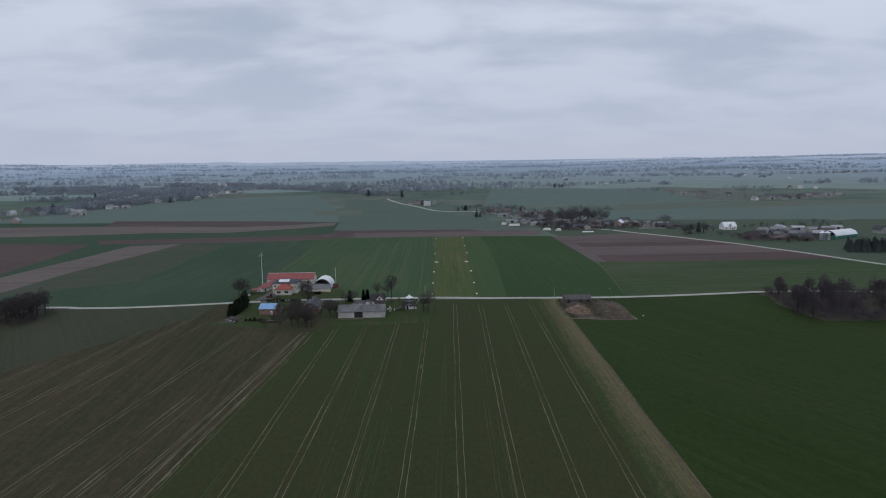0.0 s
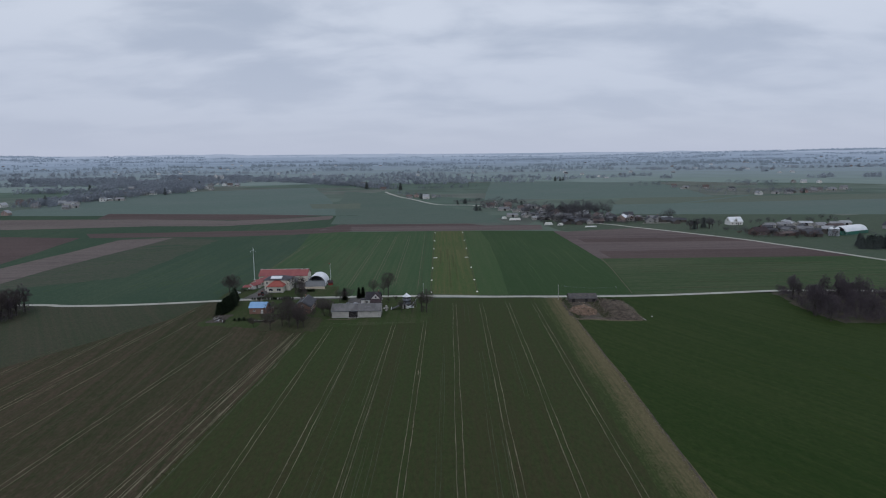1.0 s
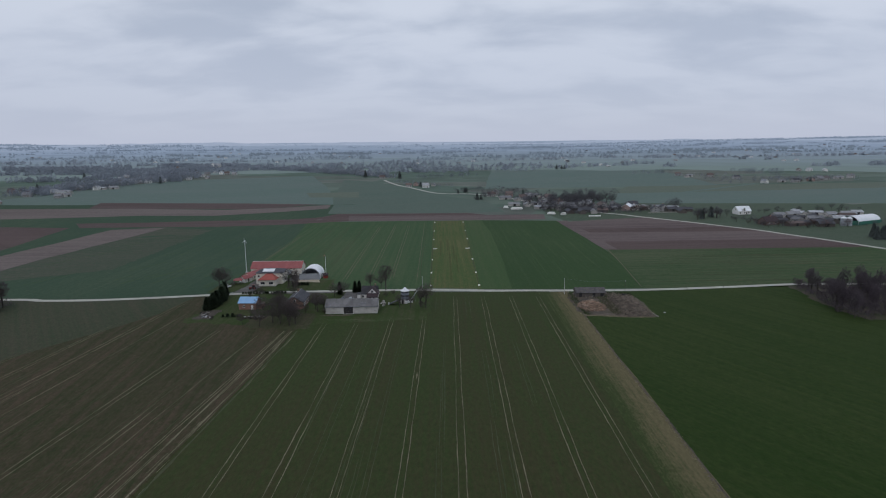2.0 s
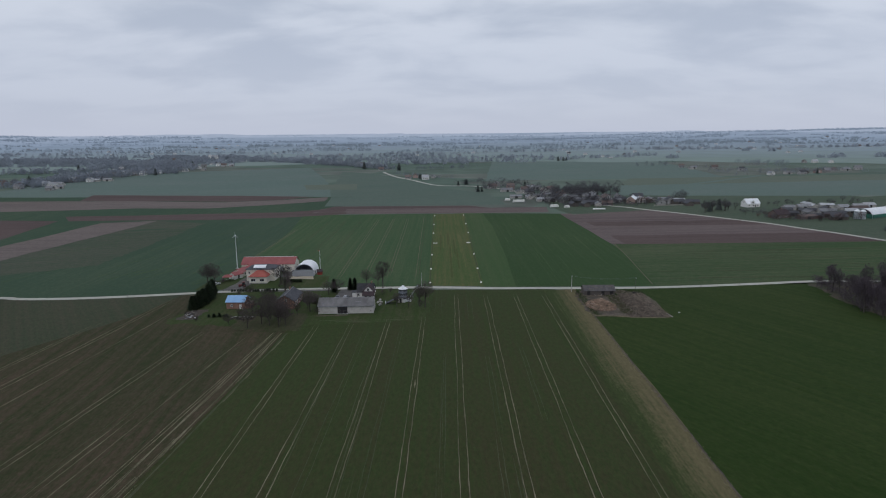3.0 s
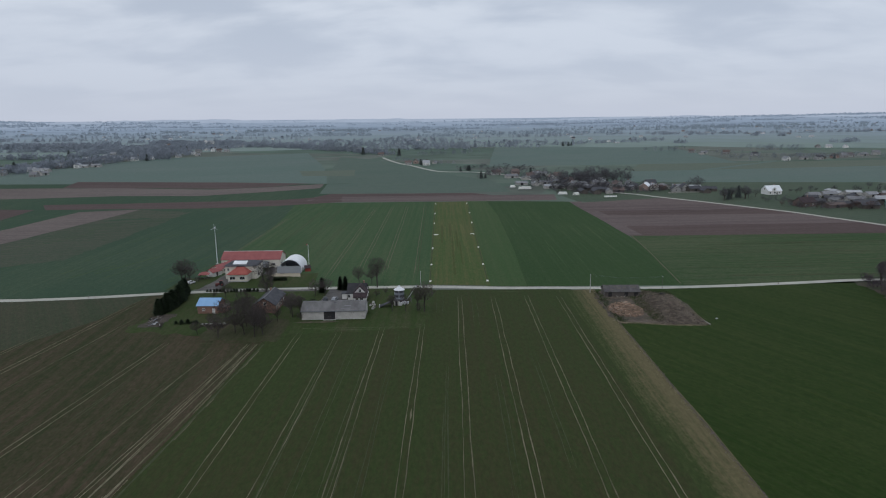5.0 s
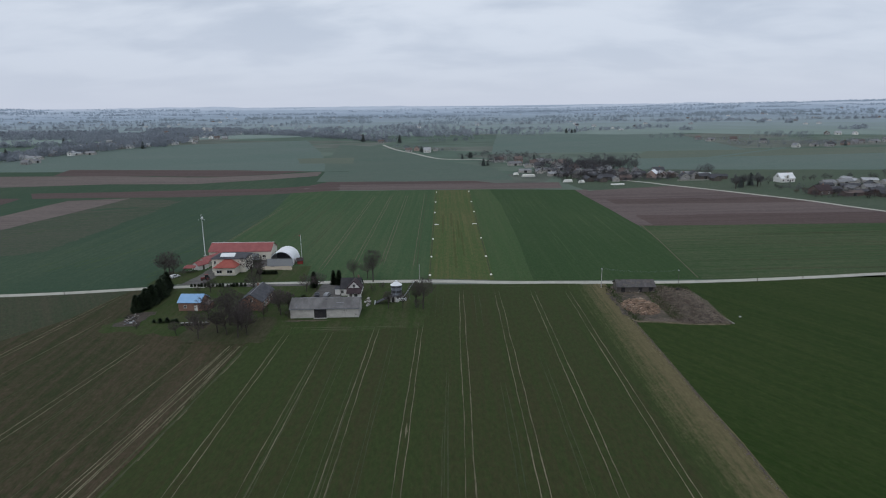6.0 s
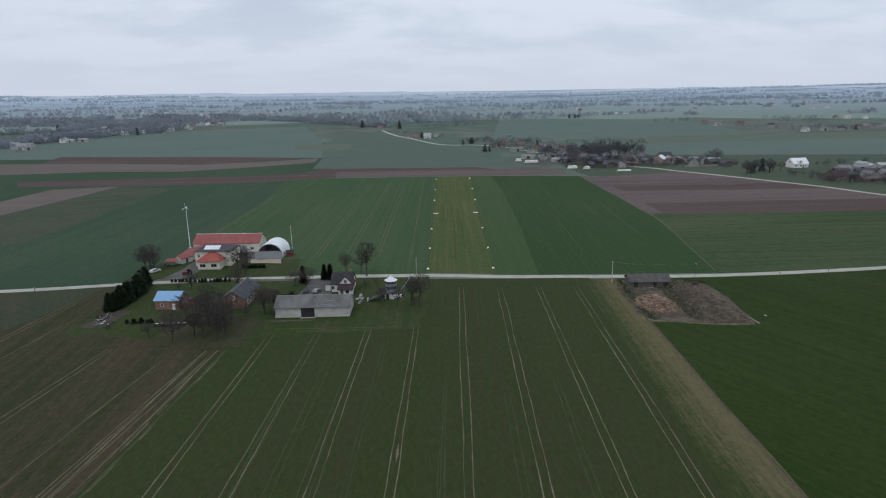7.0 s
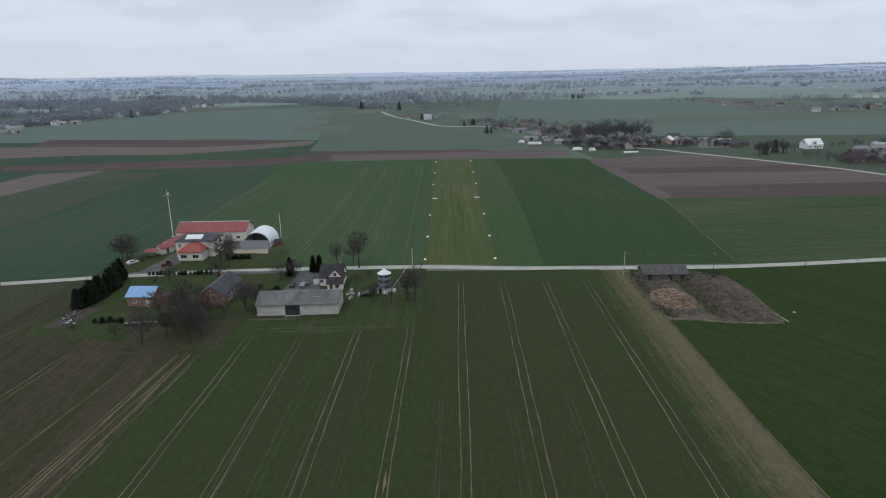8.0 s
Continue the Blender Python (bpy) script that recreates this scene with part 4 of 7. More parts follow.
def gable_house(name, x, y, rot, w, d, eave, rise, wall, roof, label, category="house", windows=(), doors=(), chimney=None,
                group="", over=0.4, ridge=None, z=None):
    """Ridge along the local x axis; the front is the local -y side."""
    h = thing(name, x, y, rot, label, category, group, z=z)
    part("wall", gable_walls(w, d, eave, rise), M[wall], h)
    r = part("roof", gable_roof(w, d, eave, rise, over), M[roof], h)
    if ridge:
        part("ridge_cap", boxes((-w / 2 - 0.36, w / 2 + 0.36, -0.14, 0.14, eave + rise + 0.13, eave + rise + 0.25)), M[ridge], r)
    for face, u, zz, ww, hh in windows:
        add_window(h, face_pose(w, d, face, u, zz), ww, hh)
    for face, u, ww, hh, m in doors:
        shared("door", ("door", ww, hh, m), lambda: boxes((-ww / 2, ww / 2, -0.06, 0.05, 0.02, hh)), M[m], h, face_pose(w, d, face, u, 0))
    if chimney:
        cx, cy, ch = chimney
        top = eave + rise * (1 - abs(cy) / (d / 2))
        c = part("chimney", boxes((cx - 0.3, cx + 0.3, cy - 0.3, cy + 0.3, top - 0.5, top + ch), (cx - 0.38, cx + 0.38, cy - 0.38, cy + 0.38, top + ch, top + ch + 0.12)), M["brick"], r)
    return h


# ---- trees ----
def rods_mesh(segs, sides=4):
    if not len(segs):
        return np.zeros((0, 3)), np.zeros((0, 4), int)
    segs = np.array(segs, float)
    a, b, r0, r1 = segs[:, 0:3], segs[:, 3:6], segs[:, 6], segs[:, 7]
    d = b - a
    d /= np.linalg.norm(d, axis=1)[:, None] + 1e-9
    ref = np.where(np.abs(d[:, 2:3]) < 0.9, np.array([[0, 0, 1.0]]), np.array([[1.0, 0, 0]]))
    u = np.cross(d, ref)
    u /= np.linalg.norm(u, axis=1)[:, None]
    v = np.cross(d, u)
    n = len(segs)
    verts = np.zeros((n, 2, sides, 3))
    for k in range(sides):
        c, s = math.cos(k * math.tau / sides), math.sin(k * math.tau / sides)
        o = u * c + v * s
        verts[:, 0, k] = a + o * r0[:, None]
        verts[:, 1, k] = b + o * r1[:, None]
    base = (np.arange(n) * 2 * sides)[:, None]
    faces = []
    for k in range(sides):
        q = (k + 1) % sides
        faces.append(base + np.array([[k, q, sides + q, sides + k]]))
    return verts.reshape(-1, 3), np.concatenate(faces)


def grow_tree(seed, height, spread, trunk_h=0.3, nodes=420, twigs=7, twig_w=0.012, flare=0.5, long=1.0):
    """A bare tree: branches reach out to places spread through a rounded crown; twig blades at their tips."""
    rng = np.random.default_rng(seed)
    h0, mid, half = trunk_h * height, height * (trunk_h + 1) / 2, height * (1 - trunk_h) / 2
    lean = rng.normal(0, 0.025, 2) * height
    trunk = [np.array([lean[0] * t * t, lean[1] * t * t, -0.2 + t * (h0 + half * 0.55 + 0.2)]) for t in np.linspace(0, 1, 6)]
    d = rng.normal(0, 1, (nodes * 2, 3))
    d /= np.linalg.norm(d, axis=1)[:, None]
    rad = rng.random(nodes * 2) ** 0.42
    lump = np.array([0.86 + 0.34 * noise.noise(Vector((v[0] * 1.7 + seed * 1.3, v[1] * 1.7, v[2] * 1.7))) for v in d])
    p = d * (rad * lump)[:, None]
    p[:, 2] = np.where(p[:, 2] < 0, p[:, 2] * 0.85, p[:, 2])
    # narrower at the foot of the crown than at its shoulders
    p[:, :2] *= (1 - flare * np.clip(-p[:, 2], 0, 1))[:, None]
    p = (p * np.array([spread, spread, half]) + np.array([lean[0], lean[1], mid]))[:nodes]
    top = trunk[-1]
    p = p[np.argsort(np.linalg.norm(p - trunk[3], axis=1))]
    pos = np.zeros((6 + len(p), 3))
    path = np.zeros(6 + len(p))
    up = np.full(6 + len(p), -1)
    for k in range(6):
        pos[k], path[k], up[k] = trunk[k], np.linalg.norm(trunk[k] - trunk[2]) * 0.3, k - 1
    for k, q in enumerate(p):
        n = 6 + k
        dist = np.linalg.norm(pos[2:n] - q, axis=1)
        drop = np.clip(pos[2:n, 2] - q[2], 0, None)
        j = 2 + int(np.argmin(dist + 0.22 * path[2:n] + 0.6 * drop))
        pos[n], up[n], path[n] = q, j, path[j] + dist[j - 2]
    count = np.ones(len(pos))
    for n in range(len(pos) - 1, 0, -1):
        count[up[n]] += count[n]
    base = height * 0.017 + 0.03
    r = np.maximum(0.012, base * (count / count[0]) ** 0.5)
    wood, fine, blades = [], [], []
    for n in range(1, len(pos)):
        a, b, j = pos[up[n]], pos[n], up[n]
        ra = min(r[j], r[n] * 1.5)
        if np.linalg.norm(b - a) > 1.4:
            # long pieces bend
            m = (a + b) / 2 + rng.normal(0, 0.07, 3) * np.linalg.norm(b - a) + np.array([0, 0, -0.04 * np.linalg.norm(b - a)])
            pieces = [(a, m, ra, (ra + r[n]) / 2), (m, b, (ra + r[n]) / 2, r[n])]
        else:
            pieces = [(a, b, ra, r[n])]
        for u, v, r0, r1 in pieces:
            (wood if r0 > base * 0.22 or n < 6 else fine).append((*u, *v, r0, r1))
        if count[n] <= 3 and n > 6:
            out = b - np.array([lean[0], lean[1], h0 + half * 0.3])
            out /= np.linalg.norm(out) + 1e-6
            for _ in range(twigs):
                t = out * 0.75 + rng.normal(0, 0.5, 3) + np.array([0, 0, 0.25])
                t /= np.linalg.norm(t)
                s = a + (b - a) * rng.uniform(0.3, 1)
                e = s + t * rng.uniform(0.4, 1.0) * (0.35 + height * 0.055) * long
                sd = np.cross(t, rng.normal(0, 1, 3))
                sd *= twig_w / (np.linalg.norm(sd) + 1e-6)
                blades.append((s + sd, s - sd, e))
    return wood, fine, blades


def tree_meshes(key, seed, twig_mat, **kw):
    wood, fine, blades = grow_tree(seed, **kw)
    v, f = rods_mesh(wood, 5)
    trunk = bpy.data.meshes.new("trunk")
    trunk.from_pydata(v.tolist(), [], f.tolist())
    trunk.materials.append(M["bark"])
    v, f = rods_mesh(fine, 3)
    n = len(v)
    bv = np.array(blades).reshape(-1, 3)
    crown = bpy.data.meshes.new("crown")
    crown.from_pydata(v.tolist() + bv.tolist(), [], f.tolist() + [(n + 3 * i, n + 3 * i + 1, n + 3 * i + 2) for i in range(len(blades))])
    crown.materials.append(M[twig_mat])
    TREES[key] = (trunk, crown)


TREES = {}
tree_meshes("tall", 11, "twig", height=13, spread=4.2, trunk_h=0.26, nodes=600, twigs=16, twig_w=0.015, flare=0.65)
tree_meshes("tall_b", 12, "twig", height=13, spread=4.4, trunk_h=0.2, nodes=560, twigs=16, twig_w=0.015, flare=0.65)
tree_meshes("round", 13, "twig", height=8, spread=4.1, trunk_h=0.2, nodes=440, twigs=16, twig_w=0.017, flare=0.6)
tree_meshes("round_b", 14, "twig", height=8, spread=4.3, trunk_h=0.18, nodes=440, twigs=16, twig_w=0.017, flare=0.6)
tree_meshes("shrub", 15, "twig", height=3.6, spread=1.9, trunk_h=0.03, nodes=80, twigs=12, twig_w=0.022, flare=0.3, long=1.3)
tree_meshes("under", 25, "twig_thicket", height=3.6, spread=2.2, trunk_h=0.03, nodes=34, twigs=13, twig_w=0.026, flare=0.3, long=1.4)
tree_meshes("red", 16, "twig_red", height=6, spread=3.0, trunk_h=0.1, nodes=200, twigs=9, twig_w=0.02)
tree_meshes("thick_a", 18, "twig_thicket", height=10, spread=2.5, trunk_h=0.22, nodes=220, twigs=16, twig_w=0.021, flare=0.5, long=1.25)
tree_meshes("thick_b", 19, "twig_thicket", height=10, spread=2.1, trunk_h=0.28, nodes=200, twigs=16, twig_w=0.021, flare=0.5, long=1.25)
for i in range(2):
    tree_meshes(("far", i), 30 + i, "twig_mid", height=12, spread=4.8, trunk_h=0.14, nodes=130, twigs=15, twig_w=0.044)


def tree(key, x, y, height, rnd, label, name="tree", group="", base=None, wide=1.0):
    t = thing(name, x, y, rnd.uniform(0, 360), label, "tree" if name == "tree" else "shrub", group)
    base = base or {"tall": 13, "tall_b": 13, "round": 8, "round_b": 8, "shrub": 3.6, "red": 6, "thick_a": 10, "thick_b": 10}.get(key, 12)
    s = height / base
    t.scale = (s * wide, s * wide, s)
    for n, me in zip(("trunk", "crown"), TREES[key]):
        new(n, me).parent = t
    return t


def leaf_shell(seed, n, radius, height, size, taper=1.0, droop=0.3, low=0.02):
    """Sprays of foliage over a tapering column, as in thuja and spruce."""
    rnd = random.Random(seed)
    verts, faces = [], []
    for i in range(n):
        t = rnd.random() ** 1.25
        z = low * height + t * height * (0.98 - low)
        env = radius * max(0.06, (1 - t) ** taper) * (0.82 + 0.3 * noise.noise(Vector((seed, t * 9, 0.3))))
        a = rnd.uniform(0, math.tau)
        rr = env * rnd.uniform(0.55, 1.08)
        c = Vector((math.cos(a) * rr, math.sin(a) * rr, z))
        out = Vector((math.cos(a), math.sin(a), -droop + rnd.uniform(-0.4, 0.5))).normalized()
        sd = Vector((-math.sin(a), math.cos(a), rnd.uniform(-0.5, 0.5))).normalized()
        s = size * rnd.uniform(0.6, 1.3)
        k = len(verts)
        verts += [c + sd * s * 0.5, c - sd * s * 0.5, c + out * s * 0.9, c - out * s * 0.5 + Vector((0, 0, s * 0.3))]
        faces += [(k, k + 1, k + 2), (k, k + 3, k + 1)]
    return verts, faces


def evergreen_mesh(key, seed, n, radius, height, size, taper, droop, material="needle"):
    v, f = leaf_shell(seed, n, radius, height, size, taper, droop)
    me = bpy.data.meshes.new("crown")
    me.from_pydata([tuple(p) for p in v], [], f)
    me.materials.append(M[material])
    bm = bmesh.new()
    add_rod(bm, (0, 0, -0.2), (0, 0, height * 0.8), height * 0.018 + 0.03, 0.02, 6)
    tr = bpy.data.meshes.new("trunk")
    bm.to_mesh(tr)
    bm.free()
    tr.materials.append(M["bark"])
    TREES[key] = (tr, me)


evergreen_mesh("thuja", 5, 1700, 1.0, 6, 0.42, 0.55, -0.5)
evergreen_mesh("thuja_b", 6, 1700, 1.1, 6, 0.42, 0.5, -0.5)
evergreen_mesh("spruce", 7, 1900, 2.6, 10, 0.75, 0.9, 0.5)
evergreen_mesh("spruce_far", 27, 1500, 2.9, 10, 0.9, 0.8, 0.4, "needle_far")
evergreen_mesh("hedge", 8, 3400, 1.9, 6, 0.4, 0.5, -0.3)
evergreen_mesh("hedge_b", 9, 3400, 2.0, 6, 0.4, 0.44, -0.3)
evergreen_mesh("bushlet", 10, 420, 0.62, 1.3, 0.26, 0.4, -0.2, "needle")
evergreen_mesh("greenbush", 17, 700, 1.2, 1.8, 0.36, 0.3, -0.1, "bush")


def evergreen(key, x, y, height, rnd, label, group="", name="tree", wide=1.0):
    t = thing(name, x, y, rnd.uniform(0, 360), label, "tree" if name == "tree" else "shrub", group)
    base = {"thuja": 6, "thuja_b": 6, "spruce": 10, "spruce_far": 10, "hedge": 6, "hedge_b": 6, "bushlet": 1.3, "greenbush": 1.8}[key]
    s = height / base
    t.scale = (s * wide, s * wide, s)
    for n, me in zip(("trunk", "crown"), TREES[key]):
        new(n, me).parent = t
    return t


# ---- the farm ----
def long_barn():
    w, d, eave, rise = 23.3, 10.6, 3.4, 2.1
    b = gable_house("barn", -47.9, -44.9, 0, w, d, eave, rise, "block", "roof_eternit", "long pale block barn with a grey fibre-cement roof", "barn",
                    over=0.35, ridge="roof_grey")
    b.matrix_basis = pose(-47.9, -44.9, 0, 0, 0, 1.5)
    # double door of dark boards
    dr = part("door", boxes(*[(-3.5 + i * 0.42, -3.5 + i * 0.42 + 0.40, -d / 2 - 0.10 - 0.01 * (i % 2), -d / 2 + 0.02, 0.05, 3.2) for i in range(10)]), M["dark_in"], b, "dark board double door")
    part("door_rail", boxes((-3.8, 1.0, -d / 2 - 0.2, -d / 2 - 0.12, 3.22, 3.34)), M["galv_dark"], dr)
    part("lintel", boxes((-3.9, 1.1, -d / 2 - 0.05, -d / 2 + 0.02, 3.36, 3.46)), M["concrete"], b)
    part("threshold", boxes((-3.7, 0.9, -d / 2 - 0.9, -d / 2, -0.1, 0.09)), M["concrete"], b)
    part("plinth", boxes((-w / 2 - 0.04, -3.7, -d / 2 - 0.04, -d / 2 + 0.1, -0.2, 0.35), (0.9, w / 2 + 0.04, -d / 2 - 0.04, -d / 2 + 0.1, -0.2, 0.35)), M["concrete"], b)
    part("gutter", boxes((-w / 2 - 0.3, w / 2 + 0.3, -d / 2 - 0.5, -d / 2 - 0.38, 3.24, 3.36)), M["galv_dark"], b)
    # block pilasters and slits
    for i in range(7):
        u = -10.6 + i * 3.55
        if -4.2 < u < 1.4:
            continue
        shared("pilaster", "pilaster", lambda: boxes((-0.16, 0.16, -0.05, 0.03, 0.35, 3.2)), M["block"], b, face_pose(w, d, "f", u, 0))
    shared("vent", "barnvent", lambda: boxes((-0.35, 0.35, -0.03, 0.02, 0, 0.3)), M["dark_in"], b, face_pose(w, d, "f", 10.7, 1.0))
    # newer, paler sheets laid over the old roof
    ang = math.degrees(math.atan2(rise, d / 2))
    for i, (u, v, ln, wd) in enumerate(((4.4, -4.6, 3.3, 0.28), (4.8, -3.7, 3.5, 0.28), (5.1, -2.8, 2.6, 0.28), (-9.6, -4.3, 0.5, 2.2), (0.2, -1.0, 0.7, 0.6))):
        zz = eave + rise * (1 + v / (d / 2)) + 0.20
        shared("roof_sheet", ("sheet", i), lambda: boxes((-ln / 2, ln / 2, -wd / 2, wd / 2, 0, 0.05)), M["roof_grey" if i < 4 else "roof_slate"], b, pose(u, v, zz, ang))
    return b


long_barn()


def white_house():
    h = gable_house("house", -42.6, -20.6, 0, 7.4, 7.4, 3.0, 3.0, "white", "roof_black", "white house with dark roof and projecting gable",
                    windows=(("f", -3.2, 1.0, 1.1, 1.2), ("r", -1.6, 1.0, 1.1, 1.2), ("r", 1.6, 1.0, 1.1, 1.2), ("r", 0, 4.2, 1.0, 1.1), ("l", 0, 1.0, 1.1, 1.2)),
                    chimney=(2.6, 0.6, 1.4))
    # projecting gable with its own roof, ridge towards the front
    g = part("gable", gable_walls(4.6, 4.4, 3.9, 2.3), M["white"], h)
    g.matrix_basis = pose(1.7, -3.8, 0, 0, 0, 90)
    gr = part("gable_roof", gable_roof(4.6, 4.4, 3.9, 2.3, 0.8, 0.42), M["roof_maroon"], h)
    gr.matrix_basis = pose(1.7, -3.8, 0, 0, 0, 90)
    add_window(h, pose(1.7, -6.12, 3.9), 1.1, 1.3)
    # porch with a dark lean-to roof
    part("porch", boxes((-0.5, 4.3, -8.4, -6.1, -0.2, 2.3)), M["white"], h)
    bm = bmesh.new()
    add_box(bm, -0.9, 4.7, -8.9, -6.0, 0, 0.2)
    pr = part("porch_roof", bm, M["roof_maroon"], h)
    for v in pr.data.vertices:
        v.co.z += 2.2 + (v.co.y + 8.9) * 0.5
    add_window(h, pose(2.6, -8.4, 0.8), 1.3, 1.3)
    shared("door", ("door", 1.0, 2.1, "wood_dark"), lambda: boxes((-0.5, 0.5, -0.06, 0.05, 0.02, 2.1)), M["wood_dark"], h, pose(0.7, -8.4, 0))
    part("side_porch", boxes((-6.2, -4.32, -2.4, 1.2, -0.2, 2.3)), M["white"], h)
    part("side_porch_roof", boxes((-6.5, -4.32, -2.7, 1.5, 2.32, 2.5)), M["roof_slate"], h)
    part("dish", lathe([(0.02, 0), (0.28, 0.05), (0.42, 0.14), (0.44, 0.15)], 12), M["plastic_white"], h).matrix_basis = pose(4.5, -3.6, 3.2, 70, 0, 40)
    return h


white_house()


def brick_house():
    h = gable_house("house", -75.7, -33.4, 90, 16.2, 8.2, 3.3, 2.6, "orange_brick", "roof_slate", "brick house with a dark slate gable roof",
                    windows=(("l", 0.4, 3.2, 0.9, 1.3), ("f", -5, 1.0, 1.1, 1.3), ("f", -2.2, 1.0, 1.1, 1.3), ("f", 1.2, 1.0, 1.1, 1.3), ("f", 4.6, 1.0, 1.1, 1.3)),
                    doors=(("f", 6.4, 1.0, 2.1, "wood_dark"),), chimney=(3.5, 0.3, 1.2), ridge="roof_grey")
    for i, u in enumerate((-5, -2.2, 1.2, 4.6)):
        shared("plaster_panel", "plpanel", lambda: boxes((-0.75, 0.75, -0.025, 0.02, 0.8, 2.5)), M["white"], h, face_pose(16.2, 8.2, "f", u, 0))
    return h


brick_house()


def blue_roof_shed():
    h = gable_house("outbuilding", -97.4, -37.6, -2, 8.0, 7.2, 3.3, 1.9, "brick", "roof_blue", "small brick outbuilding with a bright blue sheet roof", "outbuilding",
                    windows=(("f", -1.6, 1.2, 1.1, 0.9), ("r", -1.0, 1.2, 0.9, 0.9)), over=0.45)
    shared("door", ("door", 1.1, 2.1, "frame_w"), lambda: boxes((-0.55, 0.55, -0.06, 0.05, 0.02, 2.1)), M["frame_w"], h, face_pose(8.0, 7.2, "f", 2.3, 0))
    part("lean_to", boxes((4.05, 6.4, -2.6, 2.4, -0.2, 2.1)), M["brick"], h)
    part("lean_to_roof", boxes((4.05, 6.7, -2.9, 2.7, 2.12, 2.26)), M["roof_brown"], h)
    return h


blue_roof_shed()


def hip_roof(w, d, rise, over, cut):
    bm = bmesh.new()
    a = [bm.verts.new(c) for c in ((-w / 2 - over, -d / 2 - over, 0), (w / 2 + over, -d / 2 - over, 0), (w / 2 + over, d / 2 + over, 0), (-w / 2 - over, d / 2 + over, 0))]
    u = [bm.verts.new((v.co.x, v.co.y, 0.16)) for v in a]
    p, q = bm.verts.new((-w / 2 + cut, 0, rise)), bm.verts.new((w / 2 - cut, 0, rise))
    bm.faces.new(a[::-1])
    for k in range(4):
        bm.faces.new((a[k], a[(k + 1) % 4], u[(k + 1) % 4], u[k]))
    bm.faces.new((u[0], u[1], q, p))
    bm.faces.new((u[1], u[2], q))
    bm.faces.new((u[2], u[3], p, q))
    bm.faces.new((u[3], u[0], p))
    return bm


def red_complex():
    gable_house("hall", -104.3, 42, 0, 29.5, 11.5, 4.3, 3.0, "cream", "roof_red", "long hall with a red sheet roof behind the house", "hall", over=0.4, ridge="roof_white",
                windows=(("r", -2.5, 1.2, 1.4, 1.2), ("r", 2.5, 1.2, 1.4, 1.2), ("f", 11.5, 1.2, 1.6, 1.2)), doors=(("f", 7.5, 3.2, 3.2, "sheet_grey"),))
    h = thing("house", -101.8, 18.6, 0, "cream two-storey house with dark roof and orange-red porch roof", "house")
    part("wall", boxes((-7.4, 7.2, -5.4, 5.6, -0.2, 6.1)), M["cream"], h)
    r = part("roof", hip_roof(14.6, 11.0, 1.9, 0.5, 4.0), M["roof_slate"], h)
    r.matrix_basis = pose(-0.1, 0.1, 6.1)
    sp = part("skylight", boxes((-4.2, 2.2, -0.0, 3.2, 0, 0.12), (-4.1, -0.9, 0.1, 3.1, 0.12, 0.15), (-0.8, 2.1, 0.1, 3.1, 0.12, 0.15)), M["roof_white"], r, "pale roof panel")
    sp.matrix_basis = pose(0.2, -4.3, 0.62, 19)
    part("extension", boxes((-4.4, 4.6, -11.2, -5.4, -0.2, 3.5)), M["cream"], h)
    e = part("extension_roof", hip_roof(9.0, 6.8, 1.0, 0.45, 3.0), M["roof_orange"], h)
    e.matrix_basis = pose(0.1, -8.1, 3.5)
    for v in e.data.vertices:
        if v.co.z > 0.5:
            v.co.y += 2.9
            v.co.z += 1.6
    for u in (-2.3, 2.2):
        add_window(h, pose(u, -11.2, 1.1), 2.4, 1.4)
    add_window(h, pose(-6.0, -5.4, 1.2), 1.0, 1.3)
    add_window(h, pose(-5.9, -5.4, 3.9), 1.0, 1.3)
    for yy in (-3, 2.5):
        add_window(h, pose(7.2, yy, 1.2, 0, 0, 90), 1.3, 1.3)
        add_window(h, pose(7.2, yy, 3.9, 0, 0, 90), 1.3, 1.3)
    part("band", boxes((-4.45, 4.65, -11.25, -11.15, 0, 0.5)), M["concrete"], h)
    # low wings with red roofs to the west
    gable_house("wing", -115.4, 29.5, 72, 13.5, 5.2, 2.7, 1.5, "cream", "roof_red", "low white wing with a red roof", "outbuilding", windows=(("f", -3, 0.9, 1.2, 1.1), ("f", 2, 0.9, 1.2, 1.1)))
    gable_house("wing", -117.2, 20.4, 60, 5.5, 4.2, 2.3, 1.2, "white", "roof_red", "small white outbuilding with a red roof", "outbuilding", doors=(("f", 0, 1.0, 2.0, "wood_dark"),))
    # garden pavilion on posts
    g = thing("pavilion", -119.6, 14.2, 12, "open garden pavilion with a red hipped roof", "pavilion")
    for x in (-1.9, 1.9):
        for y in (-1.5, 1.5):
            shared("post", "pavpost", lambda: boxes((-0.08, 0.08, -0.08, 0.08, -0.1, 2.2)), M["wood_dark"], g, pose(x, y, 0))
    part("roof", hip_roof(4.2, 3.4, 1.2, 0.4, 1.2), M["roof_red"], g).matrix_basis = pose(0, 0, 2.2)
    part("rail", boxes((-1.9, 1.9, -1.55, -1.47, 0.85, 0.95), (-1.95, -1.87, -1.5, 1.5, 0.85, 0.95), (1.87, 1.95, -1.5, 1.5, 0.85, 0.95)), M["wood_dark"], g)
    part("table", boxes((-0.8, 0.8, -0.4, 0.4, 0.7, 0.76), (-0.06, 0.06, -0.06, 0.06, 0, 0.7)), M["wood_grey"], g)


red_complex()


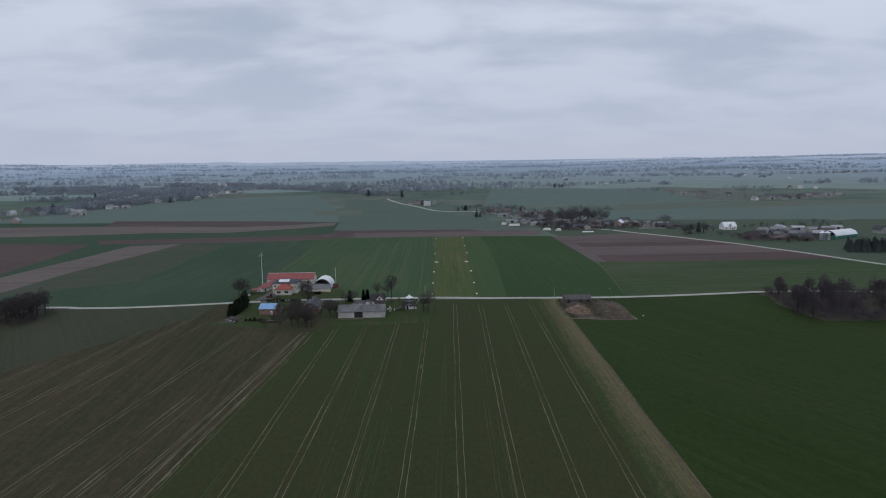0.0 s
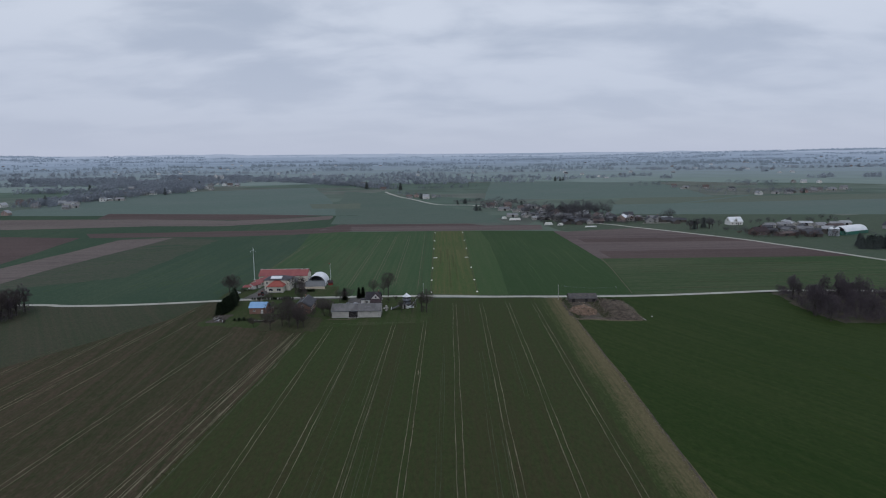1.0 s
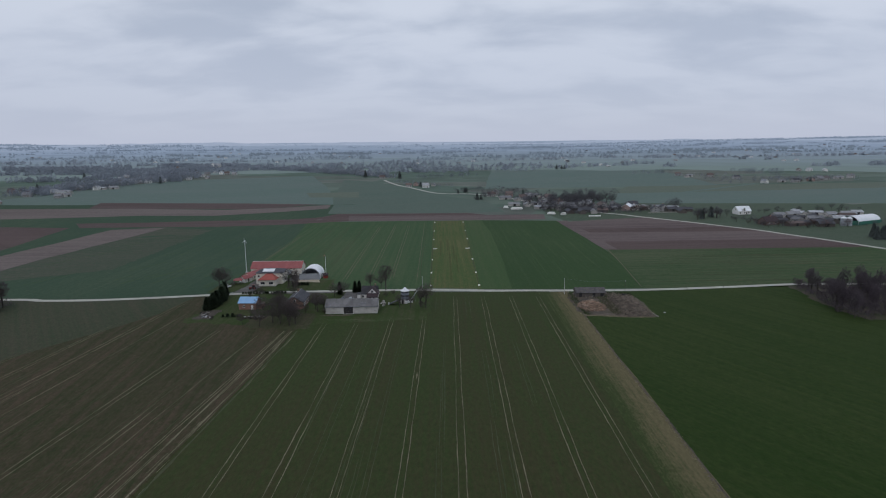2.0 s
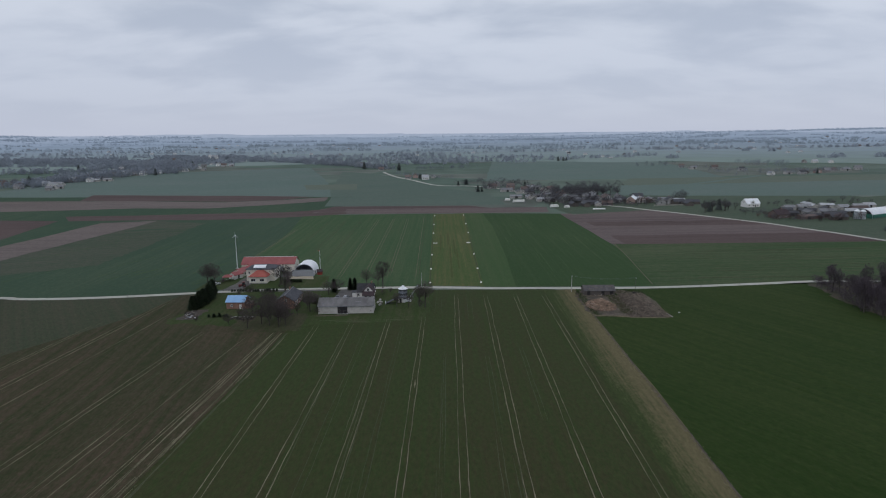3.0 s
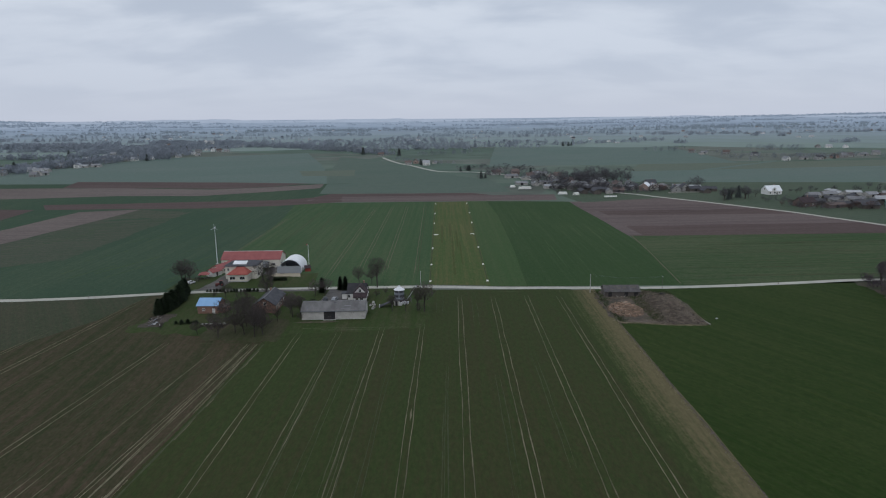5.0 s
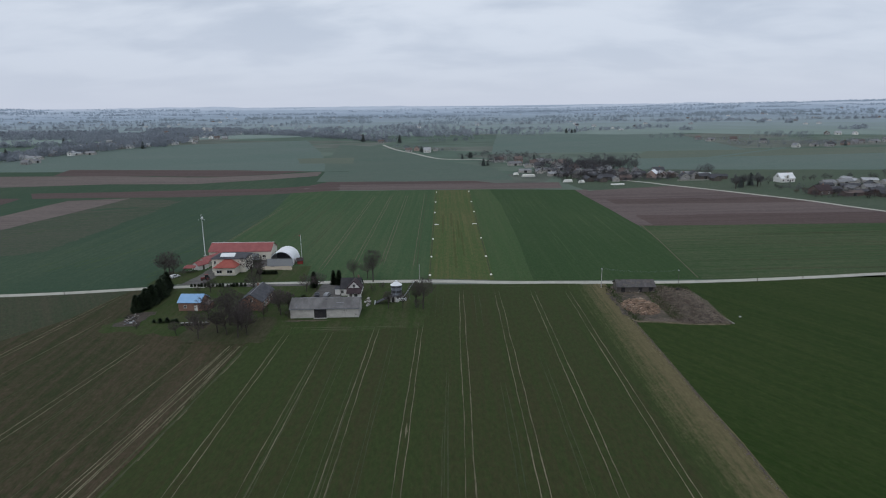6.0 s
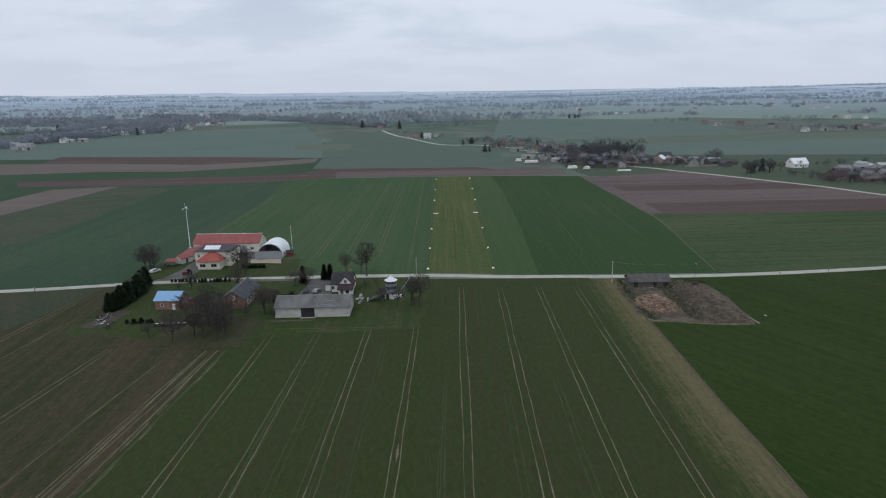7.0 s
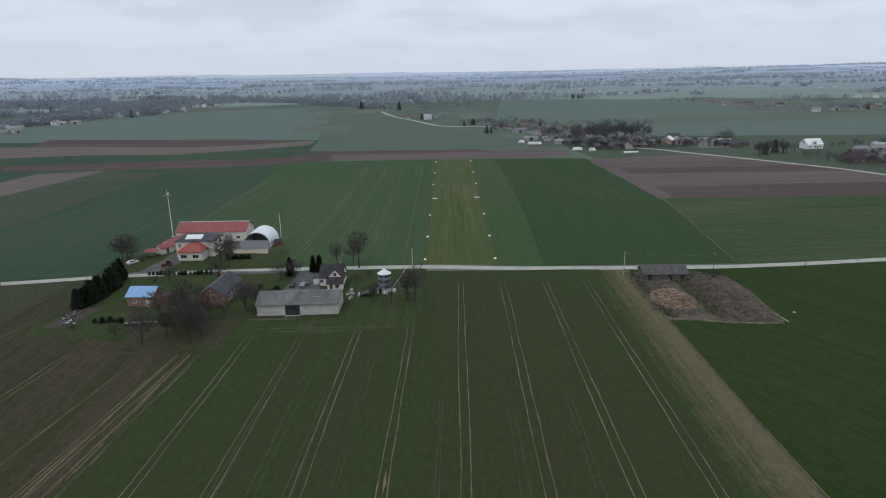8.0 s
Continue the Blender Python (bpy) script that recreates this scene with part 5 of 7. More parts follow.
def arched_hall(name, x, y, rot, half, height, length, material, label, panel=None, group="", z=None):
    h = thing(name, x, y, rot, label, "hall", group, z=z)
    n = 22
    bm = bmesh.new()
    prev = None
    for yy in np.linspace(0, length, 9):
        ring = []
        for s in (1.0, 0.975):
            for k in range(n + 1):
                a = math.pi * k / n
                ring.append(bm.verts.new((-math.cos(a) * half * s, yy, math.sin(a) ** 0.85 * height * s)))
        if prev:
            for k in range(n):
                bm.faces.new((prev[k], prev[k + 1], ring[k + 1], ring[k]))
                bm.faces.new((prev[n + 1 + k + 1], prev[n + 1 + k], ring[n + 1 + k], ring[n + 1 + k + 1]))
        else:
            for k in range(n):
                bm.faces.new((ring[k], ring[n + 1 + k], ring[n + 2 + k], ring[k + 1]))
        prev = ring
    bmesh.ops.recalc_face_normals(bm, faces=bm.faces)
    part("shell", bm, M[material], h, smooth=True)
    bm = bmesh.new()
    vs = [bm.verts.new((-math.cos(math.pi * k / n) * half, length - 0.05, math.sin(math.pi * k / n) ** 0.85 * height)) for k in range(n + 1)]
    ws = [bm.verts.new((v.co.x, length - 0.25, v.co.z)) for v in vs]
    bm.faces.new(vs[::-1])
    bm.faces.new(ws)
    part("end_wall", bm, M["sheet_grey"], h)
    for i, yy in enumerate(np.linspace(0.3, length - 0.3, 6)):
        bm = bmesh.new()
        for k in range(n):
            a0, a1 = math.pi * k / n, math.pi * (k + 1) / n
            p = [Vector((-math.cos(a) * half * 0.965, yy, math.sin(a) ** 0.85 * height * 0.965)) for a in (a0, a1)]
            add_rod(bm, p[0], p[1], 0.06, sides=4)
        part("rib", bm, M["galv"], h)
    return h


dome = arched_hall("arched_hall", -81.9, 25.6, 0, 5.6, 6.2, 13.0, "membrane", "white arched hall with an open dark front")
fence_panel = thing("sheet_wall", -81.9, 23.2, 0, "grey sheet-metal wall before the arched hall", "wall")
for i in range(12):
    shared("panel", "shpanel", lambda: boxes((-0.485, 0.485, -0.04, 0.04, 0.0, 3.5)), M["sheet_grey"], fence_panel, pose(-5.4 + i * 0.98, 0, 0))
part("top_rail", boxes((-5.95, 5.95, -0.07, 0.07, 3.5, 3.6)), M["galv"], fence_panel)
gable_house("shed", -74.0, 28.6, 15, 2.6, 3.6, 1.8, 0.8, "red_paint", "roof_maroon", "small red shed beside the arched hall", "shed")


def mast():
    m = thing("mast", -124.7, 45.9, 0, "tall slender grey mast with a small rotor", "mast")
    bm = bmesh.new()
    add_rod(bm, (0, 0, -0.2), (0, 0, 10), 0.22, 0.16)
    add_rod(bm, (0, 0, 10), (0, 0, 19), 0.16, 0.09)
    part("pole", bm, M["roof_white"], m)
    part("footing", boxes((-0.7, 0.7, -0.7, 0.7, -0.1, 0.3)), M["concrete"], m)
    hub = part("hub", boxes((-0.18, 0.18, -0.5, 0.7, 18.9, 19.25), bevel=0.05), M["roof_white"], m)
    for k in range(3):
        a = math.radians(90 + k * 120)
        bm = bmesh.new()
        add_rod(bm, (0, -0.5, 19.1), (math.cos(a) * 1.9, -0.5, 19.1 + math.sin(a) * 1.9), 0.11, 0.05, 5)
        part("blade", bm, M["roof_white"], hub)
    part("tail", boxes((-0.02, 0.02, 0.7, 1.5, 18.9, 19.5)), M["roof_white"], hub)


mast()


def lamp_mast():
    m = thing("mast", -76.0, 41.0, 0, "thin pale mast with a windsock behind the arched hall", "mast")
    bm = bmesh.new()
    add_rod(bm, (0, 0, -0.2), (0, 0, 11), 0.12, 0.07)
    part("pole", bm, M["roof_white"], m)
    bm = bmesh.new()
    add_rod(bm, (0, 0, 10.9), (-1.0, 0, 10.6), 0.24, 0.12)
    part("windsock", bm, M["red_paint"], m)


lamp_mast()


def silo():
    s = thing("grain_silo", -24.9, -27.4, 0, "corrugated galvanised grain silo with a white conical roof", "silo")
    part("base", lathe([(2.4, -0.2), (2.4, 0.35)], 28), M["concrete"], s)
    z = 0.35
    for i in range(5):
        hgt = 0.94
        prof = [(1.98, z), (2.04, z + 0.1), (1.98, z + 0.22), (2.04, z + 0.33), (1.98, z + 0.45), (2.04, z + 0.57), (1.98, z + 0.7), (2.06, z + hgt - 0.02)]
        part("ring", lathe(prof, 28), M["galv_dark" if i % 2 else "roof_slate"], s, smooth=False)
        z += hgt
    part("roof", lathe([(2.26, z), (2.2, z + 0.08), (1.4, z + 0.58), (0.45, z + 1.25), (0.4, z + 1.3)], 20), M["roof_white"], s)
    part("cap", lathe([(0.42, z + 1.28), (0.48, z + 1.5), (0.1, z + 1.72)], 12), M["roof_white"], s)
    lad = bmesh.new()
    for sx in (-0.2, 0.2):
        add_rod(lad, (sx, -2.14, 0.3), (sx, -2.14, z), 0.025, sides=4)
    for k in range(18):
        add_rod(lad, (-0.2, -2.14, 0.5 + k * 0.32), (0.2, -2.14, 0.5 + k * 0.32), 0.018, sides=4)
    part("ladder", lad, M["galv"], s)
    a = thing("grain_auger", -22.6, -31.2, 0, "inclined pale grain auger leaning over the silo yard", "auger")
    bm = bmesh.new()
    add_rod(bm, (0, 0, 0.5), (4.6, 4.0, 6.4), 0.14)
    part("tube", bm, M["galv"], a)
    part("hopper", boxes((-0.9, 1.6, -0.6, 0.6, 0.0, 1.0), bevel=0.1), M["roof_white"], a)
    bm = bmesh.new()
    add_rod(bm, (2.3, 2.0, 3.4), (2.0, 2.8, 0), 0.05, sides=6)
    add_rod(bm, (2.3, 2.0, 3.4), (2.9, 1.5, 0), 0.05, sides=6)
    part("support", bm, M["galv_dark"], a)
    t = thing("liquid_tank", -24.1, -33.0, 0, "white plastic liquid tank in a cage on grass", "tank")
    part("tank", boxes((-0.6, 0.6, -0.55, 0.55, 0.12, 1.3), bevel=0.08), M["plastic_white"], t)
    part("pallet", boxes((-0.65, 0.65, -0.6, 0.6, 0, 0.11)), M["wood_grey"], t)
    part("lid", lathe([(0.2, 1.3), (0.2, 1.38)], 12), M["dark_in"], t)
    k = thing("feed_kiosk", -25.6, -32.4, 0, "small grey brick kiosk beside the silo", "shed")
    part("wall", boxes((-1.1, 1.1, -0.9, 0.9, -0.1, 2.1)), M["block"], k)
    part("roof", boxes((-1.25, 1.25, -1.05, 1.05, 2.11, 2.24)), M["roof_slate"], k)
    part("door", boxes((-0.5, 0.4, -0.97, -0.88, 0.02, 1.9)), M["dark_in"], k)
    # lean-to wood store
    w = thing("wood_store", -29.4, -34.6, 0, "low wood store under a sloping dark roof", "shed")
    bm = bmesh.new()
    vs = [bm.verts.new(c) for c in ((-2.6, -1.3, 0.25), (2.4, -1.3, 2.5), (2.4, 1.6, 2.5), (-2.6, 1.6, 0.25), (-2.6, -1.3, 0.37), (2.4, -1.3, 2.62), (2.4, 1.6, 2.62), (-2.6, 1.6, 0.37))]
    for f in ((3, 2, 1, 0), (4, 5, 6, 7), (0, 1, 5, 4), (1, 2, 6, 5), (2, 3, 7, 6), (3, 0, 4, 7)):
        bm.faces.new([vs[i] for i in f])
    part("roof", bm, M["roof_slate"], w)
    for x, y in ((2.2, -1.2), (2.2, 1.5)):
        shared("post", "wspost", lambda: boxes((-0.07, 0.07, -0.07, 0.07, -0.1, 2.45)), M["wood_dark"], w, pose(x, y, 0))
    part("back_wall", boxes((2.28, 2.36, -1.2, 1.5, -0.1, 2.4)), M["wood_dark"], w)
    part("end_board", boxes((-2.9, -2.7, -1.4, 0.6, -0.1, 1.1)), M["roof_white"], w)


silo()


def car(name, x, y, rot, paint, label, scale=1.0, group=""):
    c = thing(name, x, y, rot, label, "car", group)
    bm = bmesh.new()
    prof = [(-2.1, 0.35), (2.1, 0.35), (2.15, 0.75), (1.95, 0.92), (1.0, 1.0), (0.45, 1.45), (-1.2, 1.48), (-1.8, 1.05), (-2.15, 0.95)]
    a = [bm.verts.new((px, -0.85 if pz < 1.1 else -0.68, pz)) for px, pz in prof]
    b = [bm.verts.new((px, 0.85 if pz < 1.1 else 0.68, pz)) for px, pz in prof]
    bm.faces.new(a[::-1])
    bm.faces.new(b)
    for k in range(len(prof)):
        q = (k + 1) % len(prof)
        bm.faces.new((a[k], a[q], b[q], b[k]))
    bmesh.ops.recalc_face_normals(bm, faces=bm.faces)
    part("body", bm, M[paint], c)
    for s in (-1, 1):
        part("side_window", boxes((-1.35, 0.55, s * 0.80 - 0.02, s * 0.80 + 0.02, 1.02, 1.36)), M["glass"], c)
    part("windscreen", boxes((0.60, 0.80, -0.62, 0.62, 1.12, 1.36)), M["glass"], c)
    for px in (-1.3, 1.35):
        for s in (-1, 1):
            bm = bmesh.new()
            add_rod(bm, (px, s * 0.68, 0.33), (px, s * 0.9, 0.33), 0.33, sides=14)
            wh = part("wheel", bm, M["rubber"], c)
            bm = bmesh.new()
            add_rod(bm, (px, s * 0.88, 0.33), (px, s * 0.92, 0.33), 0.19, sides=10)
            part("rim", bm, M["galv"], wh)
    c.scale = (scale,) * 3
    return c


car("car", -55.6, -24.2, 100, "car_dark", "dark car parked on the gravel drive", group="parked cars")
car("car", -51.6, -24.8, 80, "car_silver", "silver car parked on the gravel drive", group="parked cars")
car("car", -122.5, 5.0, 60, "plastic_white", "white car parked by the lane-side trees", group="parked cars")


def tractor():
    t = thing("tractor", -107.4, 0.6, 200, "red tractor parked on the gravel drive", "tractor")
    part("bonnet", boxes((0.3, 2.1, -0.4, 0.4, 0.7, 1.45), bevel=0.08), M["tractor_red"], t)
    cab = part("cab", boxes((-1.0, 0.3, -0.7, 0.7, 0.9, 2.4), bevel=0.06), M["glass"], t)
    part("cab_roof", boxes((-1.15, 0.4, -0.8, 0.8, 2.4, 2.55), bevel=0.04), M["tractor_red"], cab)
    part("chassis", boxes((-1.2, 2.0, -0.3, 0.3, 0.45, 0.8)), M["dark_in"], t)
    for px, r, w in ((-0.7, 0.8, 0.85), (1.6, 0.5, 0.7)):
        for s in (-1, 1):
            bm = bmesh.new()
            add_rod(bm, (px, s * (w - 0.35), r), (px, s * (w + 0.08), r), r, sides=16)
            wh = part("wheel", bm, M["rubber"], t)
            bm = bmesh.new()
            add_rod(bm, (px, s * (w + 0.05), r), (px, s * (w + 0.11), r), r * 0.5, sides=10)
            part("rim", bm, M["tractor_red"], wh)


tractor()

# farm trees and hedges
rnd = random.Random(3)
for i in range(21):
    t = i / 20
    x, y = -115.6 + 1.6 * math.sin(t * 3) + rnd.uniform(-0.5, 0.5) - 2.5 * t, -42.5 + 29 * t
    evergreen(("hedge", "hedge_b")[i % 2], x, y, rnd.uniform(5.4, 7.6), rnd, "dark evergreen tree in a dense garden hedge", "evergreen hedge", wide=rnd.uniform(0.9, 1.25))
for x, y, h, k in ((-59.1, -12.4, 6.6, "thuja_b"), (-51.9, -8.6, 6.0, "thuja"), (-49.6, -8.9, 6.2, "thuja_b")):
    evergreen(k, x, y, h, rnd, "dark columnar evergreen beside the drive", "columnar evergreens", wide=1.35)
TREE_SPOTS = [("tall", -36.2, -5.2, 14.5), ("tall_b", -44.5, -1.8, 9.5), ("round", -39.2, 0.5, 7.5), ("tall_b", -14.4, -41.6, 13.0), ("shrub", -16.2, -40.8, 4.2), ("tall", -26.8, -41.0, 7.0), ("tall_b", -21.6, -41.2, 7.2),
              ("round_b", -83.6, -69.6, 8.6), ("tall_b", -71.5, -68.6, 10.5), ("round_b", -69.4, -66.4, 9.0), ("tall", -77.7, -57.5, 11.5), ("round_b", -79.6, -64.0, 9.4), ("round", -86.9, -51.5, 9.0), ("tall_b", -74.0, -60.5, 11.0), ("round", -75.8, -66.2, 8.8), ("tall_b", -81.6, -47.0, 11.5), ("round_b", -72.4, -53.0, 9.0),
              ("tall_b", -79.8, -24.0, 11.0), ("round", -63.6, -47.0, 9.6), ("round_b", -65.5, -42.5, 8.4), ("round_b", -61.6, -43.0, 7.4), ("round", -57.2, -16.5, 7.6), ("round_b", -60.8, -18.5, 7.4),
              ("round_b", -89.6, 5.8, 10.5), ("round", -126.6, 10.0, 11.0), ("round_b", -128.0, 8.6, 9.6), ("round", -124.6, 8.8, 8.6), ("tall_b", -86.2, 7.6, 10.2), ("tall", -17.0, -40.4, 10.5), ("round", -72.6, -62.0, 8.2), ("round_b", -88.5, -59.0, 6.5)]
for k, x, y, h in TREE_SPOTS:
    tree(k, x, y, h, rnd, "bare leafless tree with fine twigs beside the farm", group="farm trees")
for k, x, y, h in (("tall", -84.2, -1.0, 8.0), ("round_b", -74.5, -54.0, 7.5), ("round", -92.0, -66.0, 5.0), ("shrub", -35.0, -20.0, 3.4), ("shrub", -31.5, -16.0, 3.2), ("shrub", -124, 6, 3.5), ("shrub", -60, -50.5, 3.0),
                   ("shrub", -107.5, -60, 3.0), ("shrub", -120, 8, 3.2), ("round_b", -98.5, -18.5, 6.2), ("shrub", -103.0, -19.5, 3.2), ("round", -85.5, -43.5, 6.4), ("round_b", -82.0, -36.0, 5.6), ("tall_b", -68.0, -52.0, 6.0)):
    tree(k, x, y, h, rnd, "bare leafless tree or shrub in the farm garden", group="farm trees")
for i in range(16):
    evergreen("bushlet", -109.5 + i * 1.45 + rnd.uniform(-0.3, 0.3), -9.6 - 0.02 * i + rnd.uniform(-0.3, 0.3), rnd.uniform(1.0, 1.7), rnd, "small clipped evergreen along the lane", "evergreen row", name="shrub")
for i in range(5):
    evergreen("bushlet", -104.5 + i * 1.9 + rnd.uniform(-0.4, 0.4), -53.5 + rnd.uniform(-0.5, 0.5), rnd.uniform(1.1, 1.8), rnd, "small dark shrub on the lawn", "lawn shrubs", name="shrub", wide=1.2)
for i in range(6):
    evergreen("hedge", -88.2 + i * 1.6, 9.4, 1.9, rnd, "clipped dark hedge plant before the sand yard", "clipped hedge", name="shrub", wide=1.6)
for x, y in ((-62, -30), (-60, -27), (-64, -33), (-66, -25)):
    evergreen("greenbush", x, y, 1.4, rnd, "low green garden bush on the lawn", "garden bushes", name="shrub", wide=1.4)


# garden clutter
sheet("scrap_ground", [(-116, -44), (-116.4, -56)], [(-109.5, -43), (-110.5, -56.5)], M["soil_and_shade"], 0.09, "trampled dark soil under the scrap heap", ragged=0.9, category="ground", cell=1.6)
def plank(root, a, b, r, material):
    bm = bmesh.new()
    add_rod(bm, a, b, r, r, 4)
    return part("board", bm, M[material], root)


scrap = thing("scrap_heap", -113.0, -51.0, 20, "heap of old boards and white scrap beside the hedge", "heap")
r2 = random.Random(8)
for i in range(26):
    a = (r2.uniform(-2.6, 2.6), r2.uniform(-5, 6), r2.uniform(0.1, 0.8))
    ang = r2.uniform(0, math.tau)
    ln = r2.uniform(1, 3.2)
    plank(scrap, a, (a[0] + math.cos(ang) * ln, a[1] + math.sin(ang) * ln, r2.uniform(0.1, 1.3)), r2.uniform(0.06, 0.14), r2.choice(["wood_grey", "wood_dark", "wood_dark", "galv_dark", "dark_in", "dark_in"]))
for i in range(3):
    part("sack", boxes((-0.55, 0.55, -0.3, 0.3, 0, 0.3), bevel=0.1), M["plastic_white"], scrap).matrix_basis = pose(r2.uniform(-1.5, 2.2), -4.5 + i * 1.5, 0.1, 0, 0, r2.uniform(0, 180))
wp = thing("covered_woodpile", -90.0, -56.2, 3, "low dark woodpile weighted with white covers", "woodpile")
r2 = random.Random(9)
for i in range(60):
    bm = bmesh.new()
    y, z, x = r2.uniform(-0.7, 0.7), 0.12 + 0.2 * (i % 4), -4.6 + (i // 4) * 0.62
    add_rod(bm, (x, y - 0.5, z), (x + r2.uniform(-0.05, 0.3), y + 0.5, z), 0.11, sides=6)
    part("log", bm, M["dark_in" if i % 3 else "stick"], wp)
for i in range(6):
    part("cover", boxes((-0.55, 0.55, -0.14, 0.14, 0, 0.05)), M["plastic_white"], wp).matrix_basis = pose(-4.0 + i * 1.6, r2.uniform(-0.3, 0.3), 0.92, r2.uniform(-8, 8), 0, r2.uniform(-20, 20))
stk = thing("stacked_sacks", -35.0, -33.4, 4, "pile of white wrapped sacks beside the barn", "sacks")
for i in range(14):
    part("sack", boxes((-0.42, 0.42, -0.4, 0.4, 0, 0.55), bevel=0.12), M[("concrete", "wood_grey", "wood_dark")[i % 3]], stk).matrix_basis = pose(r2.uniform(-0.9, 1.0), -4.2 + (i % 7) * 1.25, 0.55 * (i // 7), 0, 0, r2.uniform(-25, 25))


# poles, cable, posts
def utility_pole(x, y, h, thick=0.16, material="concrete", label="pale concrete utility pole beside the lane"):
    p = thing("utility_pole", x, y, 0, label, "pole", "utility poles")
    bm = bmesh.new()
    add_rod(bm, (0, 0, -0.2), (0, 0, h), thick, thick * 0.62, 8)
    part("pole", bm, M[material], p)
    part("crossarm", boxes((-0.06, 0.06, -0.75, 0.75, h - 0.5, h - 0.38)), M["galv_dark"], p)
    for s in (-0.65, 0, 0.65):
        bm = bmesh.new()
        add_rod(bm, (0, s, h - 0.38), (0, s, h - 0.15), 0.05, 0.04, 6)
        part("insulator", bm, M["plastic_white"], p)
    return p


POLES = [(-16.9, -9.2, 8.2), (54.7, -17.2, 8.0), (86.6, -12.6, 5.8)]
utility_pole(*POLES[0])
utility_pole(*POLES[1])
utility_pole(*POLES[2], 0.1, "wood_dark", "thin weathered wooden pole beside the lane")
for (x0, y0, h0), (x1, y1, h1) in (POLES[1:3],):
    for s in (-0.65, 0.65):
        bm = bmesh.new()
        prev = None
        for k in range(15):
            t = k / 14
            p = Vector((x0 + (x1 - x0) * t, y0 + s + (y1 - y0) * t, h0 - 0.15 + (h1 - h0) * t - 4 * t * (1 - t) * 1.0))
            if prev:
                add_rod(bm, prev, p, 0.011, sides=3)
            prev = p
        tagged(part("overhead_cable", bm, M["galv_dark"]), "thin dark overhead cable slung between poles", "cable", kind="structure")
for x, y in ((139.5, -6.8), (-155.8, -18.8), (119, -10.8)):
    p = thing("marker_post", x, y, 0, "short dark post at the lane's edge", "post", "lane posts")
    part("post", boxes((-0.07, 0.07, -0.07, 0.07, -0.1, 1.5)), M["wood_dark"], p)
    part("cap", boxes((-0.09, 0.09, -0.09, 0.09, 1.5, 1.56)), M["concrete"], p)


# airstrip markers
def marker(x, y, wide):
    m = thing("runway_marker", x, y, 0, "white painted ridge-shaped runway marker on grass", "marker", "runway markers")
    bm = bmesh.new()
    top = 0.6 if wide < 2 else 0.32
    pts = [(-0.45, 0.05), (0.45, 0.05), (0.07, top), (-0.07, top)]
    a = [bm.verts.new((-wide / 2, y0, z)) for y0, z in pts]
    b = [bm.verts.new((wide / 2, y0, z)) for y0, z in pts]
    bm.faces.new(a)
    bm.faces.new(b[::-1])
    for k in range(4):
        bm.faces.new((a[k], b[k], b[(k + 1) % 4], a[(k + 1) % 4]))
    bmesh.ops.recalc_face_normals(bm, faces=bm.faces)
    part("board", bm, M["board"], m)
    for s in (-1, 1):
        part("skid", boxes((s * wide * 0.4 - 0.05, s * wide * 0.4 + 0.05, -0.6, 0.6, 0, 0.06)), M["wood_grey"], m)


for i, y in enumerate((4, 38, 80, 124.5, 170, 217, 272)):
    for s in (-1, 1):
        wide = 2.8 if i == 3 else 0.85
        marker(s * (13.0 + 0.1 * i - (1.6 if i == 3 else 0)), y + (1.5 if s > 0 else 0) * (i > 1), wide)


# ---- shed and timber heap by the lane ----
def old_shed():
    w, d = 14.2, 6.6
    s = gable_house("shed", 66.4, -20.6, -1, w, d, 2.3, 1.75, "wood_dark", "roof_shed", "old weathered wooden shed with a sagging dark roof", "shed", over=0.5)
    r2 = random.Random(4)
    for i in range(30):
        u = -w / 2 + 0.28 + i * 0.47
        if any(abs(u - c) < 0.85 for c in (-4.9, 1.7, 5.6)):
            continue
        hh = 2.15 + r2.uniform(-0.2, 0.05)
        shared("board", ("shedboard", i % 4), lambda: boxes((-0.2, 0.2, -0.05, 0.01, 0.0, hh)), M["wood_dark"], s, face_pose(w, d, "f", u, 0, 0.01))
    # Dark slabs painted as the unlit openings; the wall behind is whole
    for i, (u, ww) in enumerate(((-4.9, 1.5), (1.7, 1.6), (5.6, 1.6))):
        shared("doorway", ("shedbay", ww), lambda: boxes((-ww / 2, ww / 2, -0.03, 0.02, 0, 1.9)), M["dark_in"], s, face_pose(w, d, "f", u, 0))
    ang = math.degrees(math.atan2(1.75, 3.3))
    for i in range(9):
        u, v = r2.uniform(-6, 6), r2.uniform(-3.2, -0.8)
        zz = 2.3 + 1.75 * (1 + v / 3.3) + 0.19
        shared("patch", ("shedpatch", i % 3), lambda: boxes((-0.7, 0.7, -0.5, 0.5, 0, 0.04)), M[("roof_shed", "wood_dark", "wood_dark")[i % 3]], s, pose(u, v, zz, ang, 0, r2.uniform(-4, 4)))
    junk = thing("junk_row", 68, -24.9, 0, "row of pale boards and junk leaning on the shed", "junk")
    for i in range(14):
        a = (r2.uniform(-4, 5), r2.uniform(-0.2, 0.3), 0.05)
        plank(junk, a, (a[0] + r2.uniform(-1.6, 1.6), a[1] + 0.3, r2.uniform(0.3, 1.2)), r2.uniform(0.05, 0.12), r2.choice(["wood_grey", "wood_dark", "stick", "stick"]))


old_shed()


